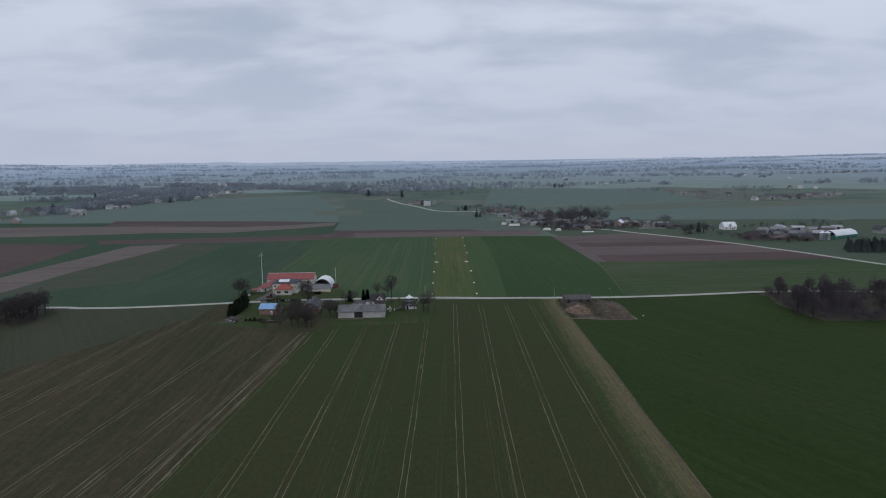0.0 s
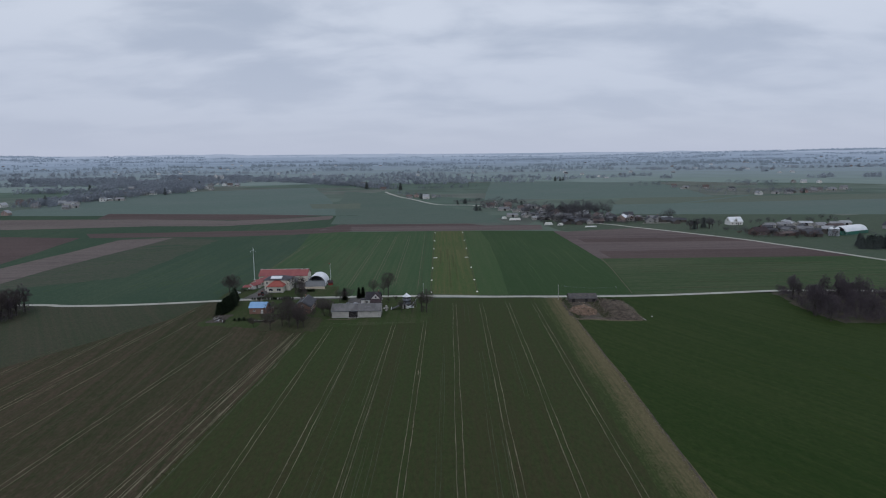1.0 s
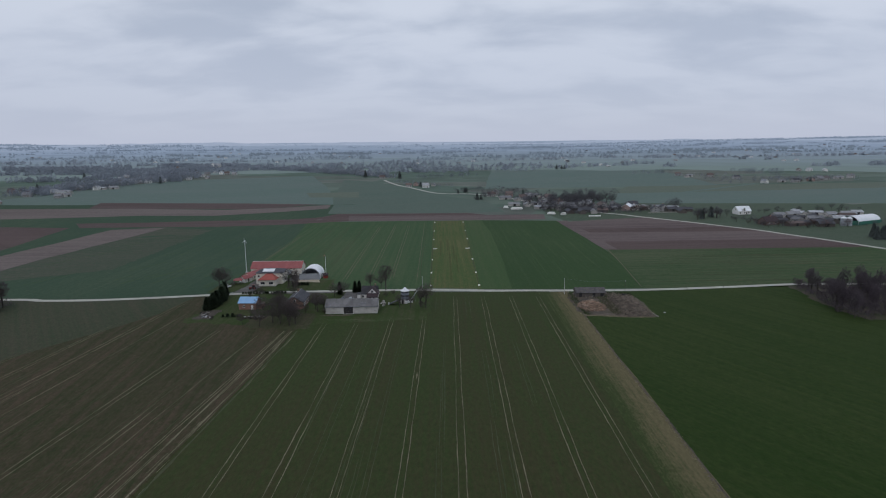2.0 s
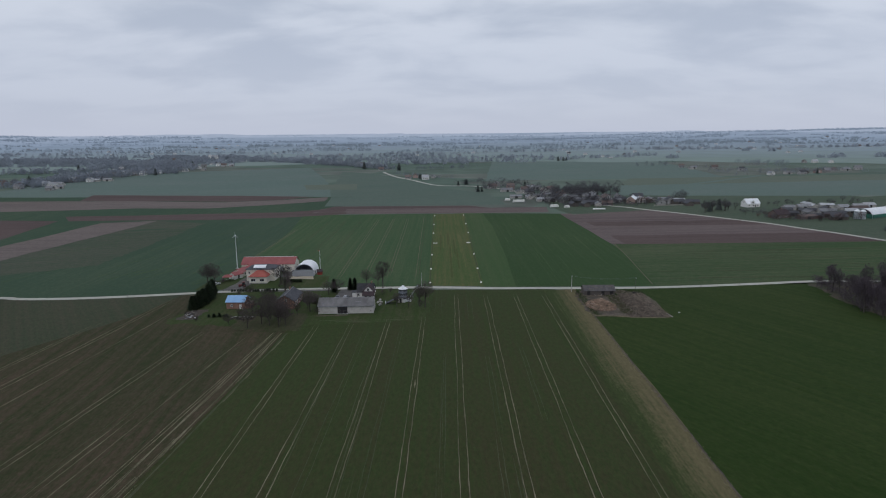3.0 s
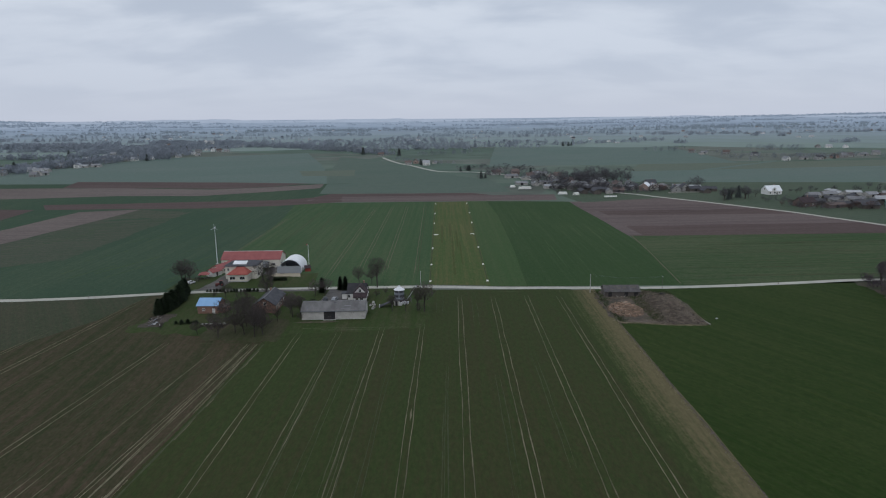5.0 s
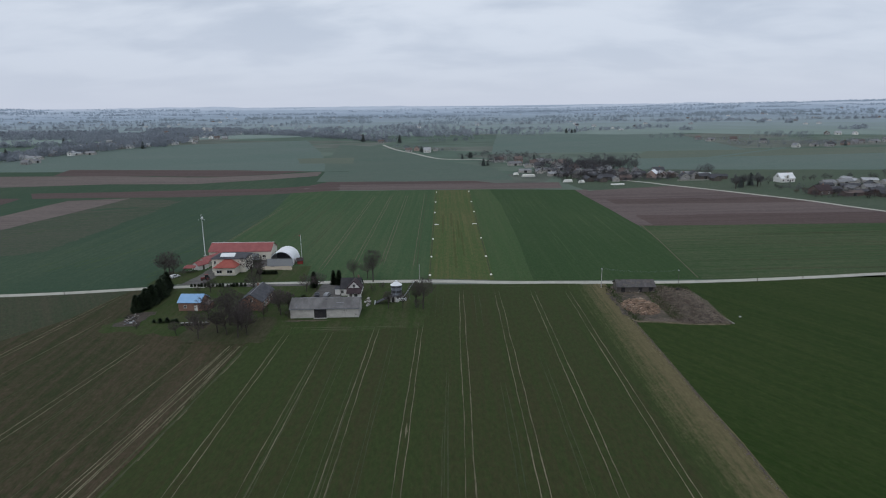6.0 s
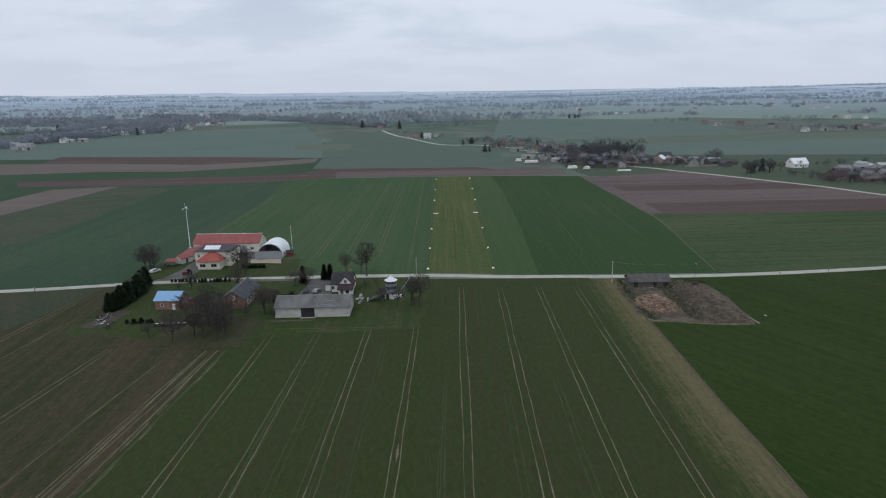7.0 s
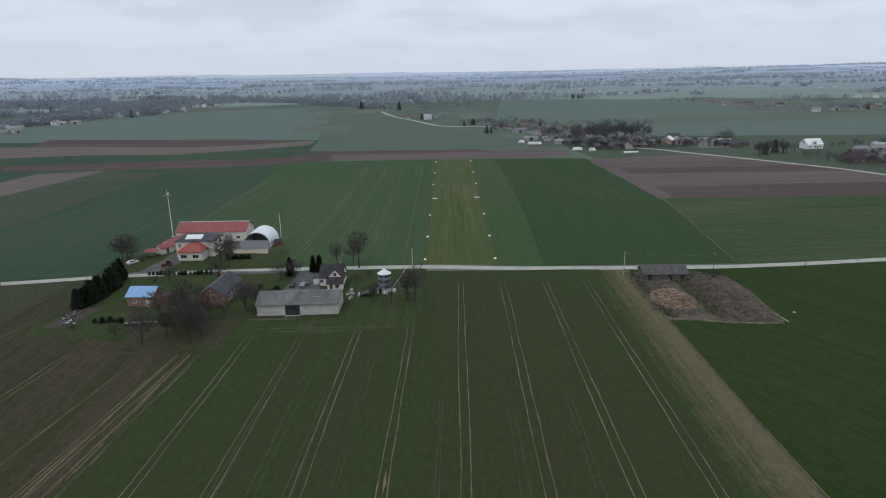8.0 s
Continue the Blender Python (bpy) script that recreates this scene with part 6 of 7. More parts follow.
def mound(name, cx, cy, rx, ry, h, material, label, seed, category="heap"):
    bm = bmesh.new()
    n, m = 30, 12
    rings = []
    for j in range(m + 1):
        t = j / m
        ring = []
        for k in range(n):
            a = k * math.tau / n
            x, y = math.cos(a) * rx * t, math.sin(a) * ry * t
            z = h * (1 - t * t) * (0.75 + 0.55 * noise.noise(Vector((x * 0.5 + seed, y * 0.5, 1)))) + 0.22 * noise.noise(Vector((x * 1.7, y * 1.7, seed)))
            ring.append(bm.verts.new((x, y, max(-0.2, z if j < m else -0.2))))
        rings.append(ring)
    for a, b in zip(rings, rings[1:]):
        for k in range(n):
            bm.faces.new((a[k], b[k], b[(k + 1) % n], a[(k + 1) % n]))
    bmesh.ops.remove_doubles(bm, verts=bm.verts, dist=0.001)
    root = thing(name, cx, cy, 0, label, category)
    part("core", bm, M[material], root)
    return root


pile = mound("timber_pile", 62.4, -42.6, 6.4, 8.6, 2.6, "debris", "heap of split orange-brown timber beside the shed", 3)
r2 = random.Random(6)
LOGS = []
for k in range(6):
    bm = bmesh.new()
    ln, rr = 0.9 + 0.2 * k, 0.13 + 0.03 * (k % 3)
    add_rod(bm, (-ln / 2, 0, 0), (ln / 2, r2.uniform(-0.15, 0.15), 0), rr, rr * 0.75, 5)
    me = bpy.data.meshes.new("log")
    bm.to_mesh(me)
    bm.free()
    me.materials.append(M["log" if k < 5 else "stick"])
    LOGS.append(me)
for i in range(290):
    a, t = r2.uniform(0, math.tau), math.sqrt(r2.random()) * 0.97
    x, y = math.cos(a) * 6.1 * t, math.sin(a) * 8.3 * t
    z = 2.6 * (1 - t * t) * (0.75 + 0.55 * noise.noise(Vector((x * 0.5 + 3, y * 0.5, 1)))) + 0.22 * noise.noise(Vector((x * 1.7, y * 1.7, 3)))
    ob = new("log", LOGS[r2.randrange(6)])
    ob.parent = pile
    ob.matrix_basis = pose(x, y, max(0.1, z) + r2.uniform(0.02, 0.3), r2.uniform(-10, 10), r2.uniform(-24, 24), r2.gauss(-15, 55))


loose = []
for i in range(1900):
    a, t = r2.uniform(0, math.tau), math.sqrt(r2.random()) * 1.02
    x, y = math.cos(a) * 6.2 * t, math.sin(a) * 8.4 * t
    z = max(0.05, 2.6 * (1 - t * t) * (0.75 + 0.55 * noise.noise(Vector((x * 0.5 + 3, y * 0.5, 1)))) + 0.22 * noise.noise(Vector((x * 1.7, y * 1.7, 3))))
    b, ln = r2.uniform(0, math.tau), r2.uniform(0.4, 1.0)
    loose.append((x, y, z + r2.uniform(-0.05, 0.15), x + math.cos(b) * ln, y + math.sin(b) * ln, z + r2.uniform(-0.2, 0.3), 0.11, 0.08))
v, f = rods_mesh(loose, 4)
lo = mesh_ob("loose_wood", v, f, M["log"], pile)
lo["kind"] = "stuff"


def heap_inside(x, y):
    """Whether a place lies on the waste ground east of the timber."""
    west = 70.0 if y < -26 else 76
    east = float(np.interp(-y, [13, 24, 43, 61], [76, 86.5, 86, 86.5]))
    return west < x < east and -60.5 < y < -16


brush = mound("brush_heap", 79.5, -38, 6.8, 16, 0.9, "debris", "low heap of brown brushwood and rubble on waste ground", 11)
segs = []
r2 = random.Random(12)
while len(segs) < 5200:
    x, y = r2.uniform(55, 90), r2.uniform(-60.5, -16)
    if not heap_inside(x, y):
        continue
    a, ln = r2.uniform(0, math.tau), r2.uniform(0.4, 2.2)
    z = 0.12 + 0.9 * max(0, 1 - ((x - 79.5) / 6.8) ** 2 - ((y + 38) / 16) ** 2)
    segs.append((x, y, z + r2.uniform(0, 0.15), x + math.cos(a) * ln, y + math.sin(a) * ln, z + r2.uniform(0, 0.5), r2.uniform(0.02, 0.06), 0.015))
v, f = rods_mesh(segs, 3)
tagged(mesh_ob("brushwood", v, f, M["stick"]), "scattered grey-brown brushwood over waste ground", "brushwood", kind="stuff")
blotches("weed_patches", [(r2.uniform(69.5, 73.5), r2.uniform(-54, -24), r2.uniform(0.7, 1.7), 1.3) for _ in range(26)] + [(r2.uniform(70, 85), r2.uniform(-58, -20), r2.uniform(0.3, 0.8), 1.0) for _ in range(22)],
         M["lawn"], 0.16, "green and straw weeds on the waste ground", 5)
blotches("dark_earth", [(r2.uniform(56, 72), r2.uniform(-34, -25), r2.uniform(1.0, 2.3), 0.6) for _ in range(26)] + [(r2.uniform(55, 68), r2.uniform(-55, -51), r2.uniform(0.8, 1.6), 0.5) for _ in range(14)] + [(r2.uniform(54.5, 58), r2.uniform(-50, -24), r2.uniform(0.6, 1.4), 1.2) for _ in range(18)],
         M["soil_and_shade"], 0.12, "dark patches on the ground before the shed", 6)
tufts = []
for i in range(900):
    x, y = r2.gauss(71.4, 1.2), r2.uniform(-55, -24)
    a, h = r2.uniform(0, math.tau), r2.uniform(0.2, 0.7)
    tufts.append(((x - math.cos(a) * 0.14, y - math.sin(a) * 0.14, 0.1), (x + math.cos(a) * 0.14, y + math.sin(a) * 0.14, 0.1), (x + r2.uniform(-0.3, 0.3), y + r2.uniform(-0.3, 0.3), h)))
tagged(mesh_ob("weeds", [c for b in tufts for c in b], [(3 * i, 3 * i + 1, 3 * i + 2) for i in range(len(tufts))], M["scrub"]), "olive weeds standing between timber and brushwood", "weeds", kind="stuff")
tagged(part("straw_edge", ribbon(smooth_line([(54.5, -54.5), (58, -57.6), (64, -58.6), (70.7, -60.0), (78, -61.0), (84, -61.6)], 1), 0.7, 0.13, 0.16, 810, 0.9), M["straw"]), "pale straw along the waste ground's edge", "grass", kind="stuff")
beam = thing("beam", 86.8, -58.2, -82, "pale wooden beam lying at the heap's tip", "beam")
part("timber", boxes((-2.6, 2.6, -0.13, 0.13, 0.02, 0.28)), M["wood_grey"], beam)
lumps = {"pale": [], "dark": []}
while len(lumps["pale"]) + len(lumps["dark"]) < 900:
    x, y = r2.uniform(55, 90), r2.uniform(-60.5, -16)
    if heap_inside(x, y):
        lumps["pale" if r2.random() < 0.3 else "dark"].append((x, y, r2.uniform(0.08, 0.3)))
clods("rubble", lumps["pale"], M["stick"], "pale lumps of wood and rubble on the waste ground", 17, 0.3)
clods("rubble", lumps["dark"], M["soil_and_shade"], "dark clods on the waste ground", 18, 0.3)
branches = []
for i in range(44):
    x, y = r2.gauss(79, 4), r2.uniform(-57, -22)
    if heap_inside(x, y):
        a, ln = r2.gauss(0.3, 0.8), r2.uniform(2.0, 4.5)
        branches.append((x, y, 0.7, x + math.cos(a) * ln, y + math.sin(a) * ln, r2.uniform(0.5, 1.3), r2.uniform(0.06, 0.13), 0.04))
v, f = rods_mesh(branches, 5)
tagged(mesh_ob("branches", v, f, M["stick"]), "broken boughs thrown on the brushwood heap", "branches", kind="stuff")
grass = []
for i in range(2600):
    q = r2.random()
    if q < 0.5:
        x, y = r2.gauss(72, 1.6), r2.uniform(-56, -20)
    elif q < 0.8:
        x, y = r2.gauss(57.5, 1.0), r2.uniform(-57, -16)
    else:
        x, y = r2.uniform(76, 88), r2.gauss(-19, 2.2)
    a, h = r2.uniform(0, math.tau), r2.uniform(0.2, 0.7)
    grass.append(((x - math.cos(a) * 0.2, y - math.sin(a) * 0.2, 0.1), (x + math.cos(a) * 0.2, y + math.sin(a) * 0.2, 0.1), (x + r2.uniform(-0.4, 0.4), y + r2.uniform(-0.4, 0.4), h)))
tagged(mesh_ob("rough_grass", [c for b in grass for c in b], [(3 * i, 3 * i + 1, 3 * i + 2) for i in range(len(grass))], M["bush"]), "rough green grass overgrowing the waste ground", "grass", kind="stuff")
stump = mound("stump", 83.5, -21.6, 1.6, 1.1, 1.0, "dark_in", "dark uprooted stump on the waste ground", 21, "stump")
for i in range(9):
    a = i * 0.7
    plank(stump, (0, 0, 0.5), (math.cos(a) * 1.3, math.sin(a) * 0.9, 0.5 + 0.8 * (i % 3) / 2), 0.09, "bark")
stone = mound("stone", 92.3, -53.9, 0.5, 0.4, 0.4, "concrete", "pale stone lying in the crop", 31, "stone")
# tufts along the balk and the heap's edge
blades = []
r2 = random.Random(14)
for i in range(4200):
    q = r2.random()
    if q < 0.45:
        y = r2.uniform(-230, -15)
        x = float(np.interp(-y, [13, 60, 133, 222], [56.4, 55.4, 54.7, 52.9])) + r2.gauss(0, 0.45)
    elif q < 0.75:
        t = r2.random()
        x, y = 56.5 + 29 * t, -57.6 - 3.6 * t + r2.gauss(0, 0.4)
    else:
        t = r2.random()
        x, y = 86.6 + r2.gauss(0, 0.4), -60 + 40 * t
    z, h, a = 0.03, r2.uniform(0.12, 0.32), r2.uniform(0, math.tau)
    sx, sy = math.cos(a) * 0.09, math.sin(a) * 0.09
    blades.append(((x - sx, y - sy, z), (x + sx, y + sy, z), (x + r2.uniform(-0.3, 0.3), y + r2.uniform(-0.3, 0.3), z + h)))
tagged(mesh_ob("dry_grass", [c for b in blades for c in b], [(3 * i, 3 * i + 1, 3 * i + 2) for i in range(len(blades))], M["grass_blade"]),
       "dry grass tufts along field edges", "grass", kind="stuff")


# ---- villages ----
STYLES = {
    "w": ("plaster_far", "roof_grey", "white house with a grey gable roof in the village"),
    "d": ("plaster_far", "roof_slate", "white house with a dark gable roof in the village"),
    "r": ("plaster_far", "roof_brown", "white house with a rust-red gable roof in the village"),
    "b": ("plaster_far", "roof_brown", "pale house with a brown gable roof in the village"),
    "p": ("pink", "roof_pale", "salmon-coloured house with a pale sheet roof"),
    "o": ("pink", "roof_brown", "salmon-coloured house with a brown roof"),
    "x": ("white", "roof_pale", "white house with a pale sheet roof"),
    "g": ("block", "roof_grey", "low grey farm shed with a grey roof"),
    "k": ("wood_dark", "roof_slate", "dark wooden barn with a dark roof"),
    "s": ("block", "roof_pale", "low shed with a pale sheet roof"),
    "n": ("brick_far", "roof_brown", "brick barn with a rust-brown roof"),
}


def village(spots, group, seed, facing=0):
    rnd = random.Random(seed)
    for x, y, k in spots:
        wall, roof, label = STYLES[k]
        low = k in "gksn"
        w = rnd.uniform(10, 16) if low else rnd.uniform(8.5, 11)
        d = rnd.uniform(6, 8) if low else rnd.uniform(7, 8.5)
        eave = rnd.uniform(2.4, 3.1) if low else rnd.uniform(3.0, 4.4)
        rise = rnd.uniform(1.3, 2.2) if low else rnd.uniform(2.4, 3.4)
        rot = facing + rnd.choice((0, 0, 90)) + rnd.uniform(-14, 14)
        wins = () if low else (("f", -2.6, 1.0, 1.3, 1.3), ("f", 0.6, 1.0, 1.3, 1.3), ("l", 0, 1.0, 1.3, 1.3), ("r", 0, 1.0, 1.3, 1.3), ("l", 0, eave + 0.2, 1.2, 1.2), ("r", 0, eave + 0.2, 1.2, 1.2))
        doors = (("f", 0.0, 3.0, 2.7, "dark_in"),) if low else (("f", 3.0, 1.1, 2.1, "wood_dark"),)
        gable_house("shed" if low else "house", x, y, rot, w, d, eave, rise, wall, roof, label, "shed" if low else "house", wins, doors,
                    None if low else (1.5, 0.4, 1.1), group)


village([(124, 398, "d"), (83, 512, "o"), (107, 496, "w"), (116, 503, "g"), (68, 545, "w"), (78, 408, "g"), (92, 402, "g"), (103.5, 376, "s"), (104, 410, "g"), (140, 392, "g"),
         (156, 424, "w"), (117, 446, "b"), (203, 352, "x"), (217, 362, "g"), (219, 336, "d"), (230, 341, "d"), (240, 348, "s"), (242, 322, "k")], "central village", 41)
village([(168, 344, "n"), (152, 356, "g"), (188, 384, "w"), (158, 398, "g"), (134, 352, "k"), (143, 372, "g"), (172, 372, "b"), (132, 420, "r"), (250, 334, "k"), (96, 470, "r"),
         (180, 402, "g"), (112, 372, "g"), (122, 360, "d"), (146, 340, "k"), (160, 356, "d"), (178, 356, "g"), (186, 366, "k"), (206, 372, "d"), (228, 354, "g"), (236, 334, "k"), (108, 388, "d"), (130, 384, "w"), (152, 408, "d"), (118, 424, "g"), (98, 440, "d"), (128, 334, "k"), (140, 329, "k"), (153, 331, "g"), (164, 337, "n"), (88, 460, "g"), (212, 352, "k"), (164, 384, "k"), (148, 446, "w"), (128, 470, "b"), (75, 480, "g"), (60, 520, "b"), (166, 416, "x")], "central village", 42)
village([(320, 246, "g"), (343, 232, "k"), (330, 228, "k"), (313, 226, "k"), (362, 290, "s"), (398, 284, "s"), (345, 262, "k"), (375, 262, "n"), (334, 280, "g"), (350, 300, "s"),
         (300, 240, "k"), (304, 222, "n"), (338, 250, "g"), (356, 244, "s"), (366, 272, "g"), (384, 274, "s"), (318, 276, "g"), (326, 214, "k"), (345, 286, "s"), (372, 250, "k"), (325, 258, "k"), (420, 250, "d"), (430, 230, "w"), (308, 262, "k")], "eastern farm", 43)
village([(504, 764, "d"), (501, 661, "x"), (738, 950, "x"), (763, 938, "x"), (482, 820, "r"), (440, 820, "g"), (533, 672, "g"), (551, 665, "d"), (590, 690, "o"), (442, 870, "b"),
         (610, 700, "w"), (630, 716, "r"), (455, 845, "g"), (570, 690, "k"), (720, 955, "b"), (660, 730, "g"), (690, 745, "w")], "eastern hamlet", 44)
village([(-531, 532, "w"), (-532, 552, "g"), (-573, 656, "p"), (-545, 668, "s"), (-580, 712, "b"), (-621, 874, "x"), (-529, 676, "g"), (-832, 1316, "x"), (-769, 1250, "w"), (-687, 1100, "d"),
         (-631, 1070, "x"), (-707, 1285, "w"), (-705, 1338, "r"), (-560, 600, "g"), (-550, 690, "d"), (-570, 740, "w"), (-600, 800, "b"), (-590, 840, "d"), (-560, 860, "g")], "western village", 45)
village([(-1167, 1900, "x"), (-859, 1712, "x"), (-899, 1880, "x"), (-494, 1252, "x"), (-474, 1270, "w"), (-431, 1284, "g"), (-650, 960, "w"), (-610, 930, "r"), (-740, 1180, "o"), (-580, 1010, "d"),
         (-560, 452, "p"), (-600, 470, "d"), (-584, 548, "w"), (-640, 600, "o"), (-700, 1150, "w"), (-760, 1330, "w"), (-820, 1220, "d")], "western village", 46)
village([(-49, 706, "o"), (-32, 673, "x"), (-233, 1128, "x"), (-247, 1090, "w"), (-158, 1006, "x"), (-122, 896, "b"), (-123, 1290, "x"), (40, 1228, "s"), (393, 1450, "x"), (404, 1300, "x"),
         (406, 1235, "s"), (487, 1397, "d"), (963, 1398, "x"), (923, 1388, "x"), (-180, 1040, "r"), (-200, 1100, "w"), (-20, 700, "g"), (-60, 690, "r")], "northern hamlet", 47)
r3 = random.Random(77)
far_spots = []
for i in range(60):
    y = r3.uniform(1450, 2700)
    x = r3.uniform(-0.75, 0.75) * (y + 300)
    far_spots.append((x, y, r3.choice("xxwwrdgb")))
for i in range(46):
    t = r3.random()
    far_spots.append((-640 + 150 * t + r3.gauss(0, 30), 520 + 620 * t + r3.gauss(0, 40), r3.choice("xwdgbx")))
village(far_spots, "distant houses", 48)


# landmark buildings of the villages
def landmark_houses():
    h = gable_house("house", 296.5, 305, 8, 14, 10, 3.6, 4.2, "white", "roof_white", "white house with a pale roof and dormer on a meadow",
                    windows=(("f", -4.5, 1, 1.4, 1.4), ("f", 0, 1, 1.6, 1.4), ("f", 4.5, 1, 1.4, 1.4), ("r", -2, 1, 1.3, 1.4), ("r", 2, 1, 1.3, 1.4), ("r", 0, 4.2, 1.4, 1.4), ("l", 0, 4.2, 1.4, 1.4)),
                    doors=(("f", 2.2, 1.2, 2.2, "wood_dark"),), chimney=(2.5, 0.5, 1.2))
    d = part("dormer", gable_walls(4.2, 3.4, 2.0, 1.2), M["white"], h)
    d.matrix_basis = pose(-1.0, -3.4, 3.5, 0, 0, 90)
    dr = part("dormer_roof", gable_roof(4.2, 3.4, 2.0, 1.2, 0.3), M["roof_white"], h)
    dr.matrix_basis = pose(-1.0, -3.4, 3.5, 0, 0, 90)
    add_window(h, pose(-1.0, -5.52, 4.0), 1.5, 1.4)
    gable_house("house", 194, 351, 62, 15, 9, 4.2, 3.0, "pink", "roof_white", "salmon-coloured house with a bright sheet roof",
                windows=(("f", -4, 1, 1.4, 1.4), ("f", 3, 1, 1.4, 1.4), ("r", 0, 1, 1.4, 1.4), ("l", 0, 1, 1.4, 1.4)))
    gable_house("house", 286, 232, 20, 15, 10, 3.4, 3.6, "brick_far", "roof_maroon", "brick house with a dark red roof among bare trees",
                windows=(("f", -4, 1, 1.4, 1.4), ("f", 3, 1, 1.4, 1.4), ("r", 0, 1, 1.4, 1.4)), chimney=(2, 0, 1.1))
    h = gable_house("manor", -600, 1334, 0, 24, 14, 9, 5, "white", "roof_pale", "large white manor with a pale roof among trees", "house",
                    windows=[("f", -9 + 3 * i, zz, 1.4, 2.0) for i in range(7) for zz in (1.2, 5.2)])
    tw = part("tower", gable_walls(6, 8, 12, 4.5), M["white"], h)
    tw.matrix_basis = pose(-6, -4.5, 0, 0, 0, 90)
    tr = part("tower_roof", gable_roof(6, 8, 12, 4.5, 0.4), M["roof_pale"], h)
    tr.matrix_basis = pose(-6, -4.5, 0, 0, 0, 90)


landmark_houses()
arched_hall("arched_hall", 352, 222, -63, 8.0, 7.5, 34, "roof_white", "long arched farm hall with a white roof and green end")
g = thing("hall_cladding", 352, 222, -63, "green cladding along the arched farm hall", "wall")
part("panel", boxes((8.0, 8.3, 0, 34, 0, 3.2)), M["green_paint"], g)
part("end_panel", boxes((-7.6, 7.6, -0.4, -0.15, 0, 3.6)), M["green_paint"], g)
for x, y in ((343, 216), (347, 214.5)):
    s = thing("grain_silo", x, y, 0, "grey corrugated grain silo at the eastern farm", "silo", "farm silos")
    part("body", lathe([(2.4, -0.2), (2.4, 6.5)], 16), M["galv"], s)
    part("roof", lathe([(2.6, 6.5), (0.4, 8.0)], 16), M["roof_white"], s)
for x, y, w in ((107.5, 324, 9.5), (119, 319, 6), (147, 301, 12), (77, 369, 14), (66, 384, 6)):
    b = thing("wrapped_bales", x, y, 4, "row of white wrapped straw bales at the field's edge", "bales", "wrapped bales")
    n = int(w / 1.5)
    for i in range(n):
        bm = bmesh.new()
        add_rod(bm, (-w / 2 + i * 1.5, 0.0, 0.75), (-w / 2 + i * 1.5 + 1.4, 0.0, 0.75), 0.78, sides=10)
        part("bale", bm, M["board"], b)
        if w in (9.5, 6, 14) and i < n - 1:
            bm = bmesh.new()
            add_rod(bm, (-w / 2 + 0.75 + i * 1.5, 0.0, 2.0), (-w / 2 + 0.75 + i * 1.5 + 1.4, 0.0, 2.0), 0.78, sides=10)
            part("bale", bm, M["board"], b)
fence = thing("fence", 222, 322, 6, "weathered grey picket fence before the village gardens", "fence")
for i in range(40):
    shared("picket", "picket", lambda: boxes((-0.22, 0.22, -0.04, 0.04, 0, 1.5)), M["wood_grey"], fence, pose(-15 + i * 0.78, 0, 0))
part("rail", boxes((-15.3, 16.0, 0.04, 0.1, 0.9, 1.0)), M["wood_grey"], fence)

# ---- village trees ----
r3 = random.Random(91)


FAR_CROWDS = {"bare": [], "spruce": []}


def tree_row(x0, y0, x1, y1, n, width, h0, h1, group, evergreens=0.0, keys=(("far", 0), ("far", 1))):
    """Trees along a line: single trees in the nearest village, one crowd farther off."""
    single = y0 < 430 and y1 < 430 and x0 > 0
    for i in range(n):
        t = (i + r3.random()) / n
        x, y = x0 + (x1 - x0) * t + r3.gauss(0, width), y0 + (y1 - y0) * t + r3.gauss(0, width)
        green = r3.random() < evergreens * (1.0 if evergreens == 1 else 0.45)
        h = r3.uniform(h0, h1)
        if not single:
            FAR_CROWDS["spruce" if green else "bare"].append((x, y, h))
        elif green:
            evergreen("spruce_far", x, y, h * 0.9, r3, "dark spruce standing among village houses", group)
        else:
            tree(r3.choice(keys), x, y, h, r3, "bare grey-brown tree among village houses", group=group, wide=1.15)


def crowd(name, spots, meshes, base, material, label, seed):
    """Many far trees joined in one mesh."""
    rng = np.random.default_rng(seed)
    data = []
    for me in meshes:
        v = np.zeros(len(me.vertices) * 3)
        me.vertices.foreach_get("co", v)
        data.append((v.reshape(-1, 3), [tuple(p.vertices) for p in me.polygons]))
    verts, faces, off = [], [], 0
    for k, (x, y, h) in enumerate(spots):
        v, f = data[k % len(data)]
        a, s = rng.uniform(0, math.tau), h / base
        c, sn = math.cos(a) * s * 1.15, math.sin(a) * s * 1.15
        q = np.empty_like(v)
        q[:, 0] = x + v[:, 0] * c - v[:, 1] * sn
        q[:, 1] = y + v[:, 0] * sn + v[:, 1] * c
        q[:, 2] = ground_z(x, y) + v[:, 2] * s
        verts.append(q)
        faces += [[i + off for i in p] for p in f]
        off += len(v)
    me = bpy.data.meshes.new(name)
    me.from_pydata(np.concatenate(verts).tolist(), [], faces)
    me.materials.append(M[material])
    return tagged(new(name, me), label, "trees", kind="stuff")


tree_meshes("crowd_a", 51, "twig_far", height=12, spread=4.6, trunk_h=0.12, nodes=46, twigs=9, twig_w=0.1, long=1.3)
tree_meshes("crowd_b", 52, "twig_far", height=12, spread=5.0, trunk_h=0.1, nodes=46, twigs=9, twig_w=0.1, long=1.3)
evergreen_mesh("crowd_spruce", 53, 420, 2.6, 10, 1.5, 0.9, 0.5)
tree_row(100, 350, 135, 352, 14, 5, 6, 10, "village trees")
tree_row(135, 350, 170, 340, 14, 4, 6, 10, "village trees")
tree_row(112, 420, 190, 420, 34, 14, 9, 15, "village trees", 0.08)
tree_row(130, 390, 185, 470, 30, 14, 11, 17, "village trees", 0.05)
